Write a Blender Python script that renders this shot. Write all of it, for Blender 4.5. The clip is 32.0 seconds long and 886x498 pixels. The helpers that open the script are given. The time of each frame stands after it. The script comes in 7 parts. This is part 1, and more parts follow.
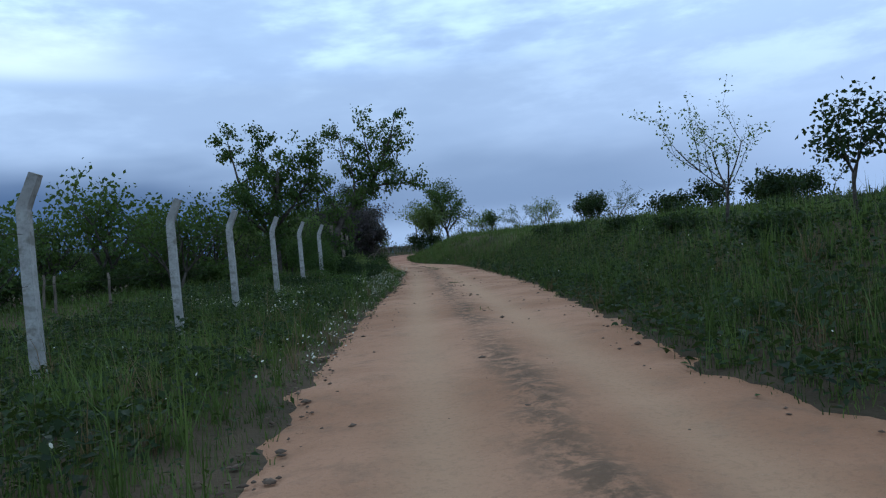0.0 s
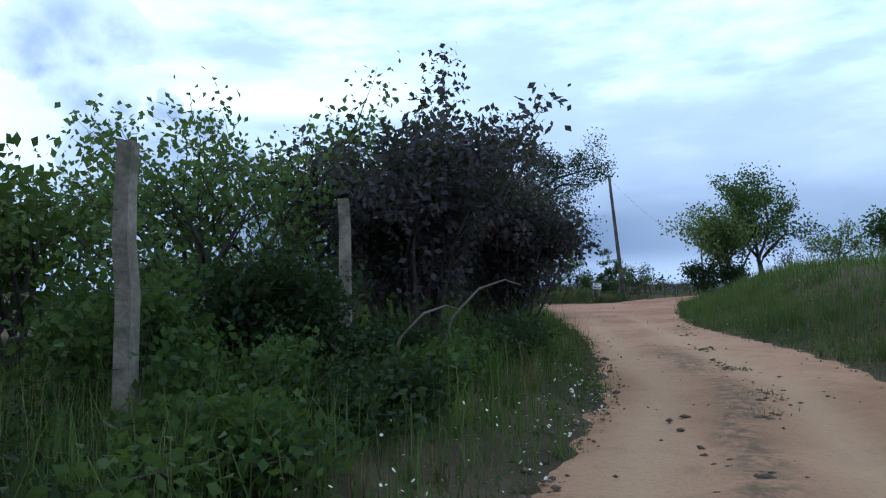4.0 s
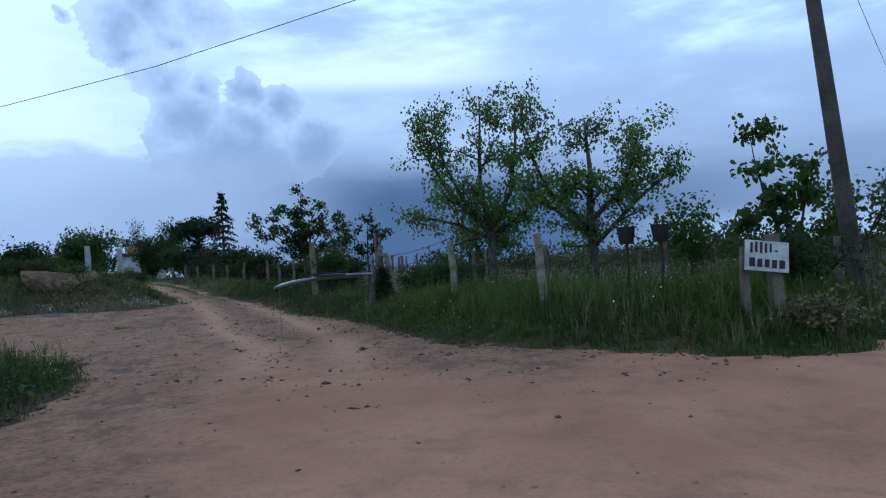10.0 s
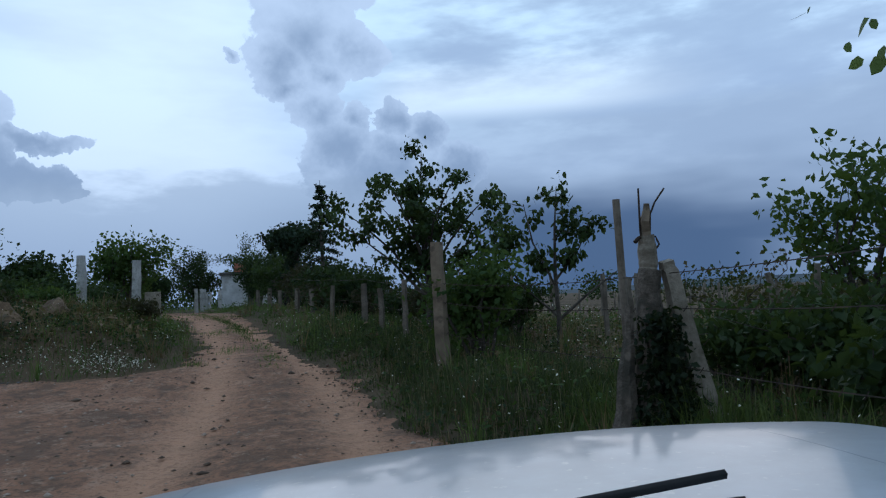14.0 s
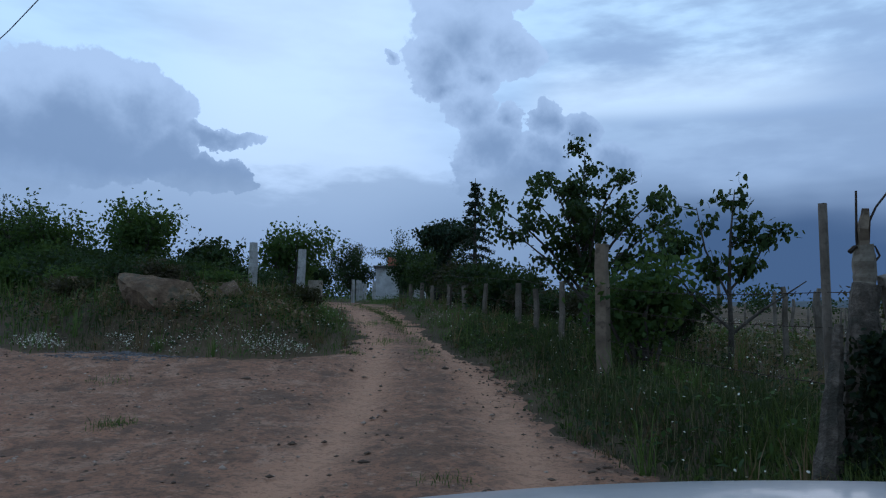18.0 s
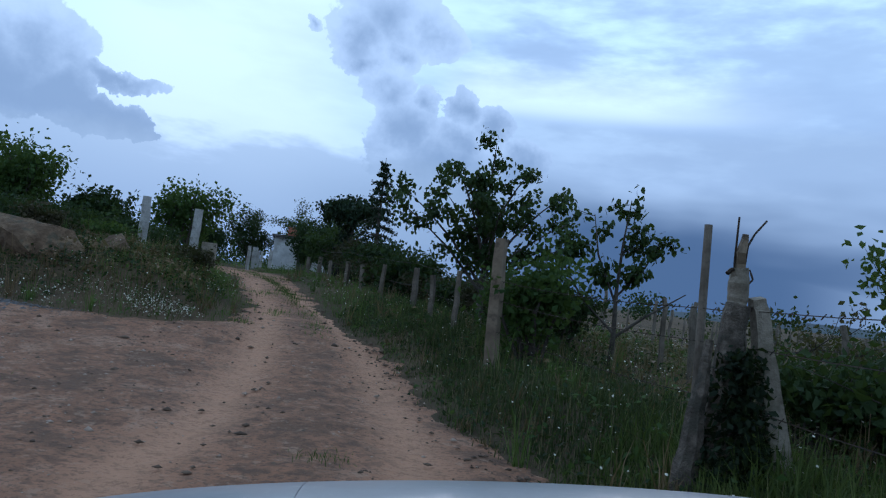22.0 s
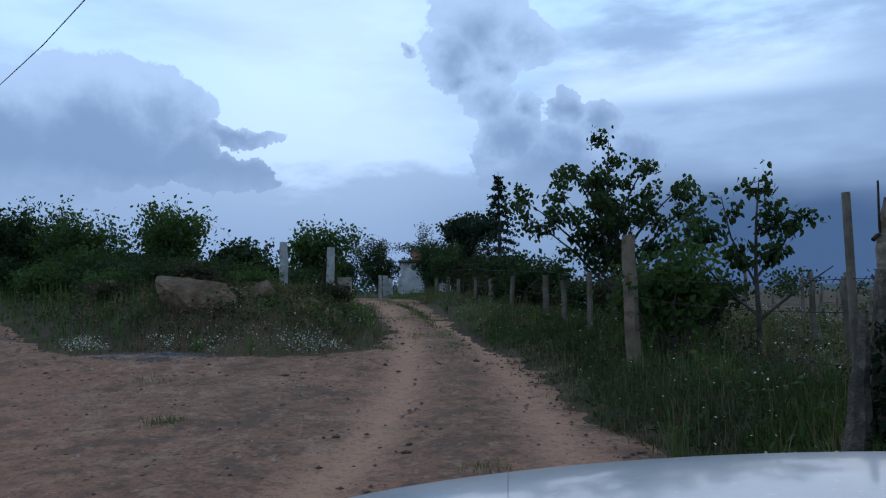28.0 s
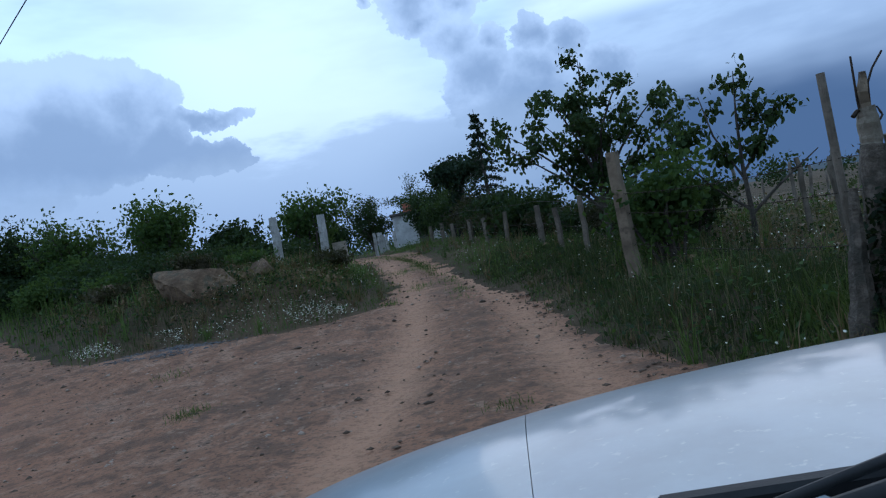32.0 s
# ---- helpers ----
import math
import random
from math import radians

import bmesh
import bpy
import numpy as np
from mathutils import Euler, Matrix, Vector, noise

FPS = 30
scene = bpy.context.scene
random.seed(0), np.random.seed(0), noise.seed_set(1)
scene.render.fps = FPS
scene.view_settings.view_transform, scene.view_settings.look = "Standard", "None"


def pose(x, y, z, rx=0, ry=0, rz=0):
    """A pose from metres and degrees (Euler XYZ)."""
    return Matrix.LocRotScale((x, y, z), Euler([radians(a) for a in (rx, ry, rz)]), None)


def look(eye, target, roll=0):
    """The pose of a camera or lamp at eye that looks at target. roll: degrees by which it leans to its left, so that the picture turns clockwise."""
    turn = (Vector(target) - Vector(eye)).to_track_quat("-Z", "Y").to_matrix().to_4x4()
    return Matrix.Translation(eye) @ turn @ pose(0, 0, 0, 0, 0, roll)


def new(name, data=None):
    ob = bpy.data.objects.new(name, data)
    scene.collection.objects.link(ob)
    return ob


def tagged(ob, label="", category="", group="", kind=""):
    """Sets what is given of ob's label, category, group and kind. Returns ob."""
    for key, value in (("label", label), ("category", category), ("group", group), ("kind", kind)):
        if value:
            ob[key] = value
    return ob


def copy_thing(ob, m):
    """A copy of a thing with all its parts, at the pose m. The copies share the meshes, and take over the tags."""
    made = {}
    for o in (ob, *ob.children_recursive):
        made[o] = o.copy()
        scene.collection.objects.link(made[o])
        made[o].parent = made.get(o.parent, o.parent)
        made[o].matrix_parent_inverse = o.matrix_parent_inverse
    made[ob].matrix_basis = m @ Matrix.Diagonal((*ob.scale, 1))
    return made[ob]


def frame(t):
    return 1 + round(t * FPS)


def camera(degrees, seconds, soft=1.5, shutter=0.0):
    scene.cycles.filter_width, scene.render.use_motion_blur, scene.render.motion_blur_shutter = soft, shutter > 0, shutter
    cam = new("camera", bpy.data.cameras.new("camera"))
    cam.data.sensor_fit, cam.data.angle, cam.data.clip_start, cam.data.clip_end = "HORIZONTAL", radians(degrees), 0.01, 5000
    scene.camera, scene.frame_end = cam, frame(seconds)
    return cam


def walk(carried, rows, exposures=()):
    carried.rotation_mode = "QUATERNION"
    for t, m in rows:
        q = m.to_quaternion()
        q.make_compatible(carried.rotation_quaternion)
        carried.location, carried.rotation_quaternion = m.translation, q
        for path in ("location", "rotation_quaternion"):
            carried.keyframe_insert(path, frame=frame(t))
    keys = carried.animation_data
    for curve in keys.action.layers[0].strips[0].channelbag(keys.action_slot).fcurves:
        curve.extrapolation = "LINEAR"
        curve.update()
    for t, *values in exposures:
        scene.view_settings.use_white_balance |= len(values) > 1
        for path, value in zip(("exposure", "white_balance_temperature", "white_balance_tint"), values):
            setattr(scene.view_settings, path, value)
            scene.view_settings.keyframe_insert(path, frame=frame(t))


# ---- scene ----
cam = camera(63.3, 32.0, soft=1.2, shutter=0.0)
# seconds, eye x, y, z, heading to the left of +y, pitch up, roll (degrees)
PATH = [
    (0, -3.77, -79.93, 0.33, -14.24, 0.03, -5.40),
    (0.5, -2.86, -75.69, 0.40, -9.90, -0.02, -0.60),
    (1, -1.95, -71.62, 0.44, -2.96, 3.12, -0.37),
    (1.5, -1.07, -67.79, 0.49, -1.88, 1.50, -1.75),
    (2, -0.15, -64.05, 0.51, -1.17, 0.76, -3.73),
    (2.5, 0.68, -60.13, 0.51, 2.01, 4.27, -1.72),
    (3, 1.61, -56.26, 0.52, 4.51, 3.91, -1.66),
    (3.5, 2.52, -52.31, 0.52, 6.04, 3.76, -1.27),
    (4, 3.46, -48.39, 0.56, 7.82, 3.92, -1.79),
    (4.5, 4.35, -44.70, 0.53, 5.84, 2.52, -2.49),
    (6.5, 5.63, -28.69, 0.71, -1.22, -0.89, -7.55),
    (7, 5.37, -26.22, 0.69, 9.51, 0.32, -1.92),
    (7.5, 5.79, -23.36, 0.77, 10.54, 0.40, -4.06),
    (8, 5.99, -20.73, 0.91, 14.08, -0.70, -2.01),
    (8.5, 5.85, -18.36, 0.88, 17.52, -0.28, -2.64),
    (9, 5.72, -15.84, 0.98, 9.04, 0.70, -3.05),
    (9.5, 5.55, -13.49, 1.08, 13.63, 2.59, -3.67),
    (10, 5.16, -11.31, 1.13, 14.12, 1.46, -3.53),
    (10.5, 4.58, -9.22, 1.12, 18.12, 1.88, -1.95),
    (11, 4.00, -7.22, 1.18, 22.05, 2.82, -1.71),
    (11.5, 3.39, -5.47, 1.22, 24.34, 3.64, -4.09),
    (12, 2.75, -4.05, 1.28, 28.34, 3.52, -4.01),
    (12.5, 2.02, -2.63, 1.31, 29.32, 4.67, -2.45),
    (13, 1.29, -1.47, 1.34, 28.83, 3.79, -2.63),
    (13.5, 0.67, -0.63, 1.36, 29.70, 2.87, -2.06),
    (14, 0.27, 0.03, 1.375, 25.32, 3.92, -2.73),
    (14.5, 0.09, 0.18, 1.39, 24.09, 4.25, -0.55),
    (15, 0.00, 0.13, 1.378, 34.54, 2.94, 0.40),
    (15.5, -0.09, 0.09, 1.388, 40.48, 2.94, 0.81),
    (17.5, -0.01, 0.12, 1.388, 38.27, 5.32, -0.67),
    (18, -0.01, 0.13, 1.368, 37.03, 4.17, 0.74),
    (18.5, -0.01, 0.12, 1.378, 37.57, 4.45, 0.56),
    (19, -0.02, 0.13, 1.378, 37.23, 4.05, 0.60),
    (19.5, -0.02, 0.13, 1.388, 36.75, 4.08, 1.58),
    (20, -0.00, 0.14, 1.378, 32.35, 3.35, 2.73),
    (20.5, -0.00, 0.14, 1.378, 30.57, 3.08, 4.61),
    (21, -0.01, 0.15, 1.378, 30.48, 2.30, 4.20),
    (21.5, -0.00, 0.13, 1.378, 28.26, 3.54, 6.34),
    (22, -0.01, 0.13, 1.388, 29.14, 3.16, 6.58),
    (22.5, -0.01, 0.13, 1.378, 29.08, 3.08, 5.01),
    (23, -0.00, 0.13, 1.388, 31.71, 4.14, 0.11),
    (23.5, -0.02, 0.13, 1.388, 33.64, 3.78, 0.27),
    (24, -0.03, 0.12, 1.388, 36.94, 3.68, -1.28),
    (24.5, -0.05, 0.08, 1.408, 40.72, 5.71, -3.86),
    (26.5, 0.06, -0.13, 1.38, 37.98, 7.22, -2.03),
    (27, 0.08, -0.09, 1.390, 43.03, 4.72, -0.97),
    (27.5, 0.07, -0.09, 1.400, 43.00, 2.55, -3.94),
    (28, 0.06, -0.12, 1.400, 38.80, 3.57, -0.83),
    (28.5, 0.06, -0.12, 1.390, 38.39, 4.14, -0.68),
    (29, 0.061, -0.12, 1.39, 39.93, 4.87, -3.15),
    (29.5, 0.092, -0.081, 1.386, 38.22, 4.34, -5.54),
    (30, 0.103, -0.006, 1.392, 38.91, 2.85, -8.42),
    (30.5, 0.106, -0.03, 1.392, 43.0, 1.96, -10.88),
    (31, 0.13, 0.0, 1.4, 46.33, 3.24, -14.22),
    (31.5, 0.11, -0.01, 1.395, 40.52, 0.81, -10.7),
    (32, 0.07, -0.10, 1.425, 38.70, -0.76, -10.72),
]


def eye_pose(x, y, z, yaw, pitch, roll):
    a, b = radians(yaw), radians(pitch)
    ahead = Vector((-math.sin(a) * math.cos(b), math.cos(a) * math.cos(b), math.sin(b)))
    return look((x, y, z), Vector((x, y, z)) + ahead, roll)


walk(cam, [(t, eye_pose(x, y, z, yaw, pitch, roll)) for t, x, y, z, yaw, pitch, roll in PATH],
     [(0.0, 0.35, 6250, 12), (1.5, 0.4, 6350, 13), (2.0, 0.95, 6350, 12), (3.0, 0.9, 6800, 15), (4.0, 0.8, 6400, 12), (4.5, 0.9, 6400, 12), (6.5, 1.6, 6500, 12), (7.2, 1.6, 6500, 12), (8.0, 0.95, 6300, 12), (9.0, 0.6, 6150, 12), (10.0, 0.34, 5950, 12), (11.0, 0.27, 6200, 12),
      (13.0, 0.1, 6500, 12), (15.0, 0.1, 6500, 12), (18.0, -0.08, 6000, 12), (20.4, 0.1, 6000, 12), (21.5, 0.26, 6000, 12), (22.4, 0.22, 6000, 12), (23.2, 0.05, 6000, 12), (24.5, 0.0, 6000, 12), (27.0, -0.15, 6000, 12), (28.0, 0.05, 6000, 12), (29.0, -0.15, 6000, 12), (30.0, -0.15, 6000, 12), (31.0, 0.03, 6000, 12), (32.0, 0.27, 6000, 12)])

# ---- world and light ----
SUN_AZ, SUN_EL = 20.0, 14.0          # the veiled evening sun: degrees left of +y, above the horizon


def math_node(tree, op, a, b=None, clamp=False):
    n = tree.nodes.new("ShaderNodeMath")
    n.operation, n.use_clamp = op, clamp
    for i, v in enumerate((a, b)):
        if v is None:
            continue
        if isinstance(v, (int, float)):
            n.inputs[i].default_value = v
        else:
            tree.links.new(v, n.inputs[i])
    return n.outputs[0]


def smooth(tree, value, lo, hi):
    n = tree.nodes.new("ShaderNodeMapRange")
    n.interpolation_type = "SMOOTHSTEP"
    tree.links.new(value, n.inputs["Value"])
    n.inputs["From Min"].default_value, n.inputs["From Max"].default_value = lo, hi
    return n.outputs["Result"]


def mix_rgb(tree, fac, a, b, blend="MIX"):
    n = tree.nodes.new("ShaderNodeMix")
    n.data_type, n.blend_type = "RGBA", blend
    for sock, v in ((n.inputs[0], fac), (n.inputs[6], a), (n.inputs[7], b)):
        if isinstance(v, (int, float)):
            sock.default_value = v
        elif isinstance(v, tuple):
            sock.default_value = (*v, 1)
        else:
            tree.links.new(v, sock)
    return n.outputs[2]


def noise_node(tree, vector, scale, detail=4.0, rough=0.55, dims="3D"):
    n = tree.nodes.new("ShaderNodeTexNoise")
    n.noise_dimensions = dims
    n.inputs["Scale"].default_value, n.inputs["Detail"].default_value, n.inputs["Roughness"].default_value = scale, detail, rough
    tree.links.new(vector, n.inputs["Vector"])
    return n


def build_sky():
    world = bpy.data.worlds.new("evening_sky")
    scene.world = world
    world.use_nodes = True
    t = world.node_tree
    t.nodes.clear()
    out = t.nodes.new("ShaderNodeOutputWorld")
    bg = t.nodes.new("ShaderNodeBackground")
    t.links.new(bg.outputs[0], out.inputs[0])
    bg.inputs["Strength"].default_value = 1.0
    co = t.nodes.new("ShaderNodeTexCoord").outputs["Generated"]
    sep = t.nodes.new("ShaderNodeSeparateXYZ")
    t.links.new(co, sep.inputs[0])
    x, y, z = sep.outputs
    el = math_node(t, "MULTIPLY", math_node(t, "ARCSINE", z), 57.29578)
    az = math_node(t, "MULTIPLY", math_node(t, "ARCTAN2", math_node(t, "MULTIPLY", x, -1.0), y), 57.29578)
    # billows warp the outlines
    warp = noise_node(t, co, 15.0, 6.0, 0.6)
    ws = t.nodes.new("ShaderNodeSeparateColor")
    t.links.new(warp.outputs["Color"], ws.inputs[0])
    az_w = math_node(t, "ADD", az, math_node(t, "MULTIPLY", math_node(t, "SUBTRACT", ws.outputs[0], 0.5), 5.0))
    el_w = math_node(t, "ADD", el, math_node(t, "MULTIPLY", math_node(t, "SUBTRACT", ws.outputs[1], 0.5), 4.0))

    def puff(a0, e0, aw, eh):
        u = math_node(t, "DIVIDE", math_node(t, "SUBTRACT", az_w, a0), aw)
        v = math_node(t, "DIVIDE", math_node(t, "SUBTRACT", el_w, e0), eh)
        d = math_node(t, "SQRT", math_node(t, "ADD", math_node(t, "MULTIPLY", u, u), math_node(t, "MULTIPLY", v, v)))
        return math_node(t, "SUBTRACT", 1.0, d)

    # long flat veils high up, stretched along the horizon
    flat = t.nodes.new("ShaderNodeMapping")
    flat.inputs["Scale"].default_value = (1.0, 1.0, 3.4)
    t.links.new(co, flat.inputs[0])
    veil = noise_node(t, flat.outputs[0], 2.3, 5.0, 0.55).outputs[0]
    veil_mask = smooth(t, veil, 0.43, 0.68)
    # base sky: pale blue overhead, deep blue-grey bank near the horizon
    ramp = t.nodes.new("ShaderNodeValToRGB")
    t.links.new(smooth(t, el, -2.0, 50.0), ramp.inputs[0])
    stops = SKY_STOPS
    while len(ramp.color_ramp.elements) < len(stops):
        ramp.color_ramp.elements.new(0.5)
    for e, (p, c) in zip(ramp.color_ramp.elements, stops):
        e.position, e.color = p, (*c, 1)
    base = ramp.outputs[0]
    sky = mix_rgb(t, math_node(t, "MULTIPLY", veil_mask, 0.62), base, (0.29, 0.43, 0.66))
    # rain bank along the north-east horizon
    bank_n = noise_node(t, flat.outputs[0], 3.5, 3.0, 0.5).outputs[0]
    bank = smooth(t, math_node(t, "ADD", el, math_node(t, "MULTIPLY", math_node(t, "SUBTRACT", bank_n, 0.5), 9.0)), 11.5, 4.5)
    # the towering cumulus and its neighbours
    heaps = None
    for a0, e0, aw, eh in CLOUDS:
        p = puff(a0, e0, aw, eh)
        heaps = p if heaps is None else math_node(t, "MAXIMUM", heaps, p)
    curls = noise_node(t, co, 26.0, 6.0, 0.6).outputs[0]
    edge = math_node(t, "ADD", heaps, math_node(t, "MULTIPLY", math_node(t, "SUBTRACT", curls, 0.5), 0.34))
    mask = math_node(t, "MULTIPLY", smooth(t, edge, 0.0, 0.07), smooth(t, el_w, 5.5, 10.0))
    lump = noise_node(t, co, 13.0, 4.0, 0.5).outputs[0]
    small = noise_node(t, co, 34.0, 5.0, 0.6).outputs[0]
    depth = math_node(t, "ADD", math_node(t, "MULTIPLY", edge, 0.75), math_node(t, "MULTIPLY", math_node(t, "SUBTRACT", lump, 0.5), 1.0))
    depth = math_node(t, "ADD", depth, math_node(t, "MULTIPLY", math_node(t, "SUBTRACT", small, 0.5), 0.5))
    # the feet of the heaps are in shade, their shoulders lit
    depth = math_node(t, "ADD", depth, math_node(t, "MULTIPLY", math_node(t, "SUBTRACT", 13.0, el), math_node(t, "ADD", 0.05, math_node(t, "MULTIPLY", smooth(t, az, 45.0, 52.0), 0.10))))
    core = smooth(t, depth, -0.4, 0.8)
    shade = mix_rgb(t, core, (0.45, 0.61, 0.85), (0.215, 0.325, 0.51))
    # the bright gap in front of the veiled sun
    gap = math_node(t, "MULTIPLY", math_node(t, "MULTIPLY", smooth(t, az, 33.0, 44.0), smooth(t, az, 64.0, 52.0)), math_node(t, "MULTIPLY", smooth(t, el, 3.0, 12.0), smooth(t, el, 40.0, 24.0)))
    sky = mix_rgb(t, math_node(t, "MULTIPLY", gap, 0.5), sky, (0.74, 0.92, 1.12))
    # a grey deck with soft folds to the north
    deck_n = noise_node(t, flat.outputs[0], 4.6, 6.0, 0.6).outputs[0]
    deck = math_node(t, "MULTIPLY", math_node(t, "MULTIPLY", smooth(t, az, 34.0, 24.0), smooth(t, el, 5.0, 11.0)), math_node(t, "MULTIPLY", smooth(t, az, -75.0, -45.0), smooth(t, deck_n, 0.34, 0.60)))
    sky = mix_rgb(t, math_node(t, "MULTIPLY", deck, 0.6), sky, (0.265, 0.39, 0.61))
    # a flat layer with a lit upper edge, darker towards its foot
    rag = math_node(t, "MULTIPLY", math_node(t, "SUBTRACT", deck_n, 0.5), 6.0)
    flank = math_node(t, "MULTIPLY", smooth(t, az, 30.0, 24.0), smooth(t, az, -50.0, -15.0))
    lit = math_node(t, "MULTIPLY", math_node(t, "MULTIPLY", smooth(t, el, 13.5, 15.0), smooth(t, math_node(t, "ADD", el, rag), 19.5, 16.0)), math_node(t, "MULTIPLY", smooth(t, az, 32.0, 27.0), smooth(t, az, 0.0, 16.0)))
    sky = mix_rgb(t, math_node(t, "MULTIPLY", lit, 0.55), sky, (0.72, 0.90, 1.08))
    layer = math_node(t, "MULTIPLY", smooth(t, math_node(t, "ADD", el, rag), 15.2, 13.2), flank)
    sky = mix_rgb(t, math_node(t, "MULTIPLY", layer, 0.55), sky, (0.30, 0.425, 0.61))
    foot = math_node(t, "MULTIPLY", math_node(t, "MULTIPLY", smooth(t, math_node(t, "ADD", el, rag), 10.5, 6.0), smooth(t, el, 0.5, 3.0)), math_node(t, "MULTIPLY", smooth(t, az, 46.0, 34.0), smooth(t, az, 17.0, 27.0)))
    sky = mix_rgb(t, math_node(t, "MULTIPLY", foot, 0.5), sky, (0.165, 0.26, 0.41))
    side = math_node(t, "MULTIPLY", smooth(t, az, 33.0, 21.0), math_node(t, "ADD", math_node(t, "MULTIPLY", smooth(t, az, -50.0, -25.0), 0.5), math_node(t, "MULTIPLY", smooth(t, az, -15.0, 6.0), 0.46)))
    side = math_node(t, "MULTIPLY", side, math_node(t, "MAXIMUM", smooth(t, el, 1.2, 3.6), smooth(t, az, -10.0, 4.0)))
    sky = mix_rgb(t, math_node(t, "MULTIPLY", bank, side), sky, (0.058, 0.115, 0.232))
    sky = mix_rgb(t, math_node(t, "MULTIPLY", mask, 0.94), sky, shade)
    # flat grey shelves under the heaps
    shelf_n = noise_node(t, flat.outputs[0], 6.0, 5.0, 0.6).outputs[0]
    lift_n = math_node(t, "MULTIPLY", math_node(t, "SUBTRACT", shelf_n, 0.5), 9.0)
    shelf_el = math_node(t, "ADD", el, lift_n)
    shelf = math_node(t, "MULTIPLY", smooth(t, shelf_el, 1.0, 3.5), smooth(t, shelf_el, 10.5, 8.0))
    reach = math_node(t, "MULTIPLY", smooth(t, az, 18.0, 28.0), smooth(t, az, 95.0, 80.0))
    sky = mix_rgb(t, math_node(t, "MULTIPLY", math_node(t, "MULTIPLY", shelf, reach), 0.62), sky, (0.26, 0.375, 0.55))
    # below the horizon: dull land light
    sky = mix_rgb(t, smooth(t, el, -0.5, -3.0), sky, (0.05, 0.06, 0.05))
    t.links.new(sky, bg.inputs[0])


SKY_STOPS = [(0.0, (0.26, 0.38, 0.60)), (0.05, (0.36, 0.50, 0.74)), (0.13, (0.48, 0.66, 0.92)), (0.28, (0.57, 0.81, 1.08)), (0.5, (0.57, 0.82, 1.06)), (1.0, (0.40, 0.58, 0.78))]
CLOUDS = [(35.0, 24.5, 6.2, 3.4), (35.2, 20.6, 5.0, 3.0), (38.0, 18.6, 2.3, 2.8), (31.6, 19.6, 2.5, 2.3), (37.0, 16.7, 1.4, 1.4), (34.4, 18.0, 2.4, 1.6), (41.0, 18.4, 0.7, 0.6),
          (34.5, 14.9, 2.3, 2.2), (33.4, 12.2, 3.0, 3.2), (31.4, 14.4, 1.5, 1.5), (28.5, 14.0, 1.4, 1.8), (26.1, 12.9, 1.7, 1.8), (28.6, 11.4, 2.6, 1.9), (23.8, 10.2, 2.4, 1.8), (30.0, 9.4, 6.2, 2.8),
          (65.0, 12.6, 7.6, 5.0), (60.0, 13.8, 3.4, 3.4), (58.4, 10.8, 2.4, 2.8), (71.0, 10.4, 8.0, 5.4), (80.0, 12.0, 8.0, 6.0), (55.2, 12.2, 4.2, 0.75), (55.6, 9.4, 3.2, 1.7), (53.2, 8.6, 1.6, 0.55)]
build_sky()
sun = new("sun", bpy.data.lights.new("sun", "SUN"))
sun.data.energy, sun.data.angle, sun.data.color = 0.35, radians(45), (1.0, 0.93, 0.85)
sa, se = radians(SUN_AZ), radians(SUN_EL)
sun.matrix_world = look((0, 0, 30), (30 * math.sin(sa) * math.cos(se), -30 * math.cos(sa) * math.cos(se), 30 - 30 * math.sin(se)))

# ---- materials ----
def material(name, rough=0.8, metal=0.0, spec=0.3):
    m = bpy.data.materials.new(name)
    m.use_nodes = True
    t = m.node_tree
    p = t.nodes["Principled BSDF"]
    p.inputs["Roughness"].default_value, p.inputs["Metallic"].default_value = rough, metal
    p.inputs["Specular IOR Level"].default_value = spec
    return m, t, p


def object_co(t):
    return t.nodes.new("ShaderNodeTexCoord").outputs["Object"]


def bump(t, p, height, strength, distance):
    n = t.nodes.new("ShaderNodeBump")
    n.inputs["Strength"].default_value, n.inputs["Distance"].default_value = strength, distance
    t.links.new(height, n.inputs["Height"])
    t.links.new(n.outputs[0], p.inputs["Normal"])


def mottled(name, dark, light, scale, fine, rough=0.85, relief=0.01, metal=0.0, spec=0.3, stain=None, stain_scale=1.5):
    """A surface whose colour varies at two scales, with fine relief."""
    m, t, p = material(name, rough, metal, spec)
    co = object_co(t)
    a, b = noise_node(t, co, scale, 5.0, 0.6).outputs[0], noise_node(t, co, fine, 4.0, 0.65).outputs[0]
    c = mix_rgb(t, smooth(t, a, 0.35, 0.65), dark, light)
    c = mix_rgb(t, math_node(t, "MULTIPLY", smooth(t, b, 0.4, 0.75), 0.5), c, tuple(0.55 * v for v in dark))
    if stain:
        s = noise_node(t, co, stain_scale, 3.0, 0.6).outputs[0]
        c = mix_rgb(t, math_node(t, "MULTIPLY", smooth(t, s, 0.52, 0.66), 0.8), c, stain)
    t.links.new(c, p.inputs["Base Color"])
    bump(t, p, b, 0.7, relief)
    return m


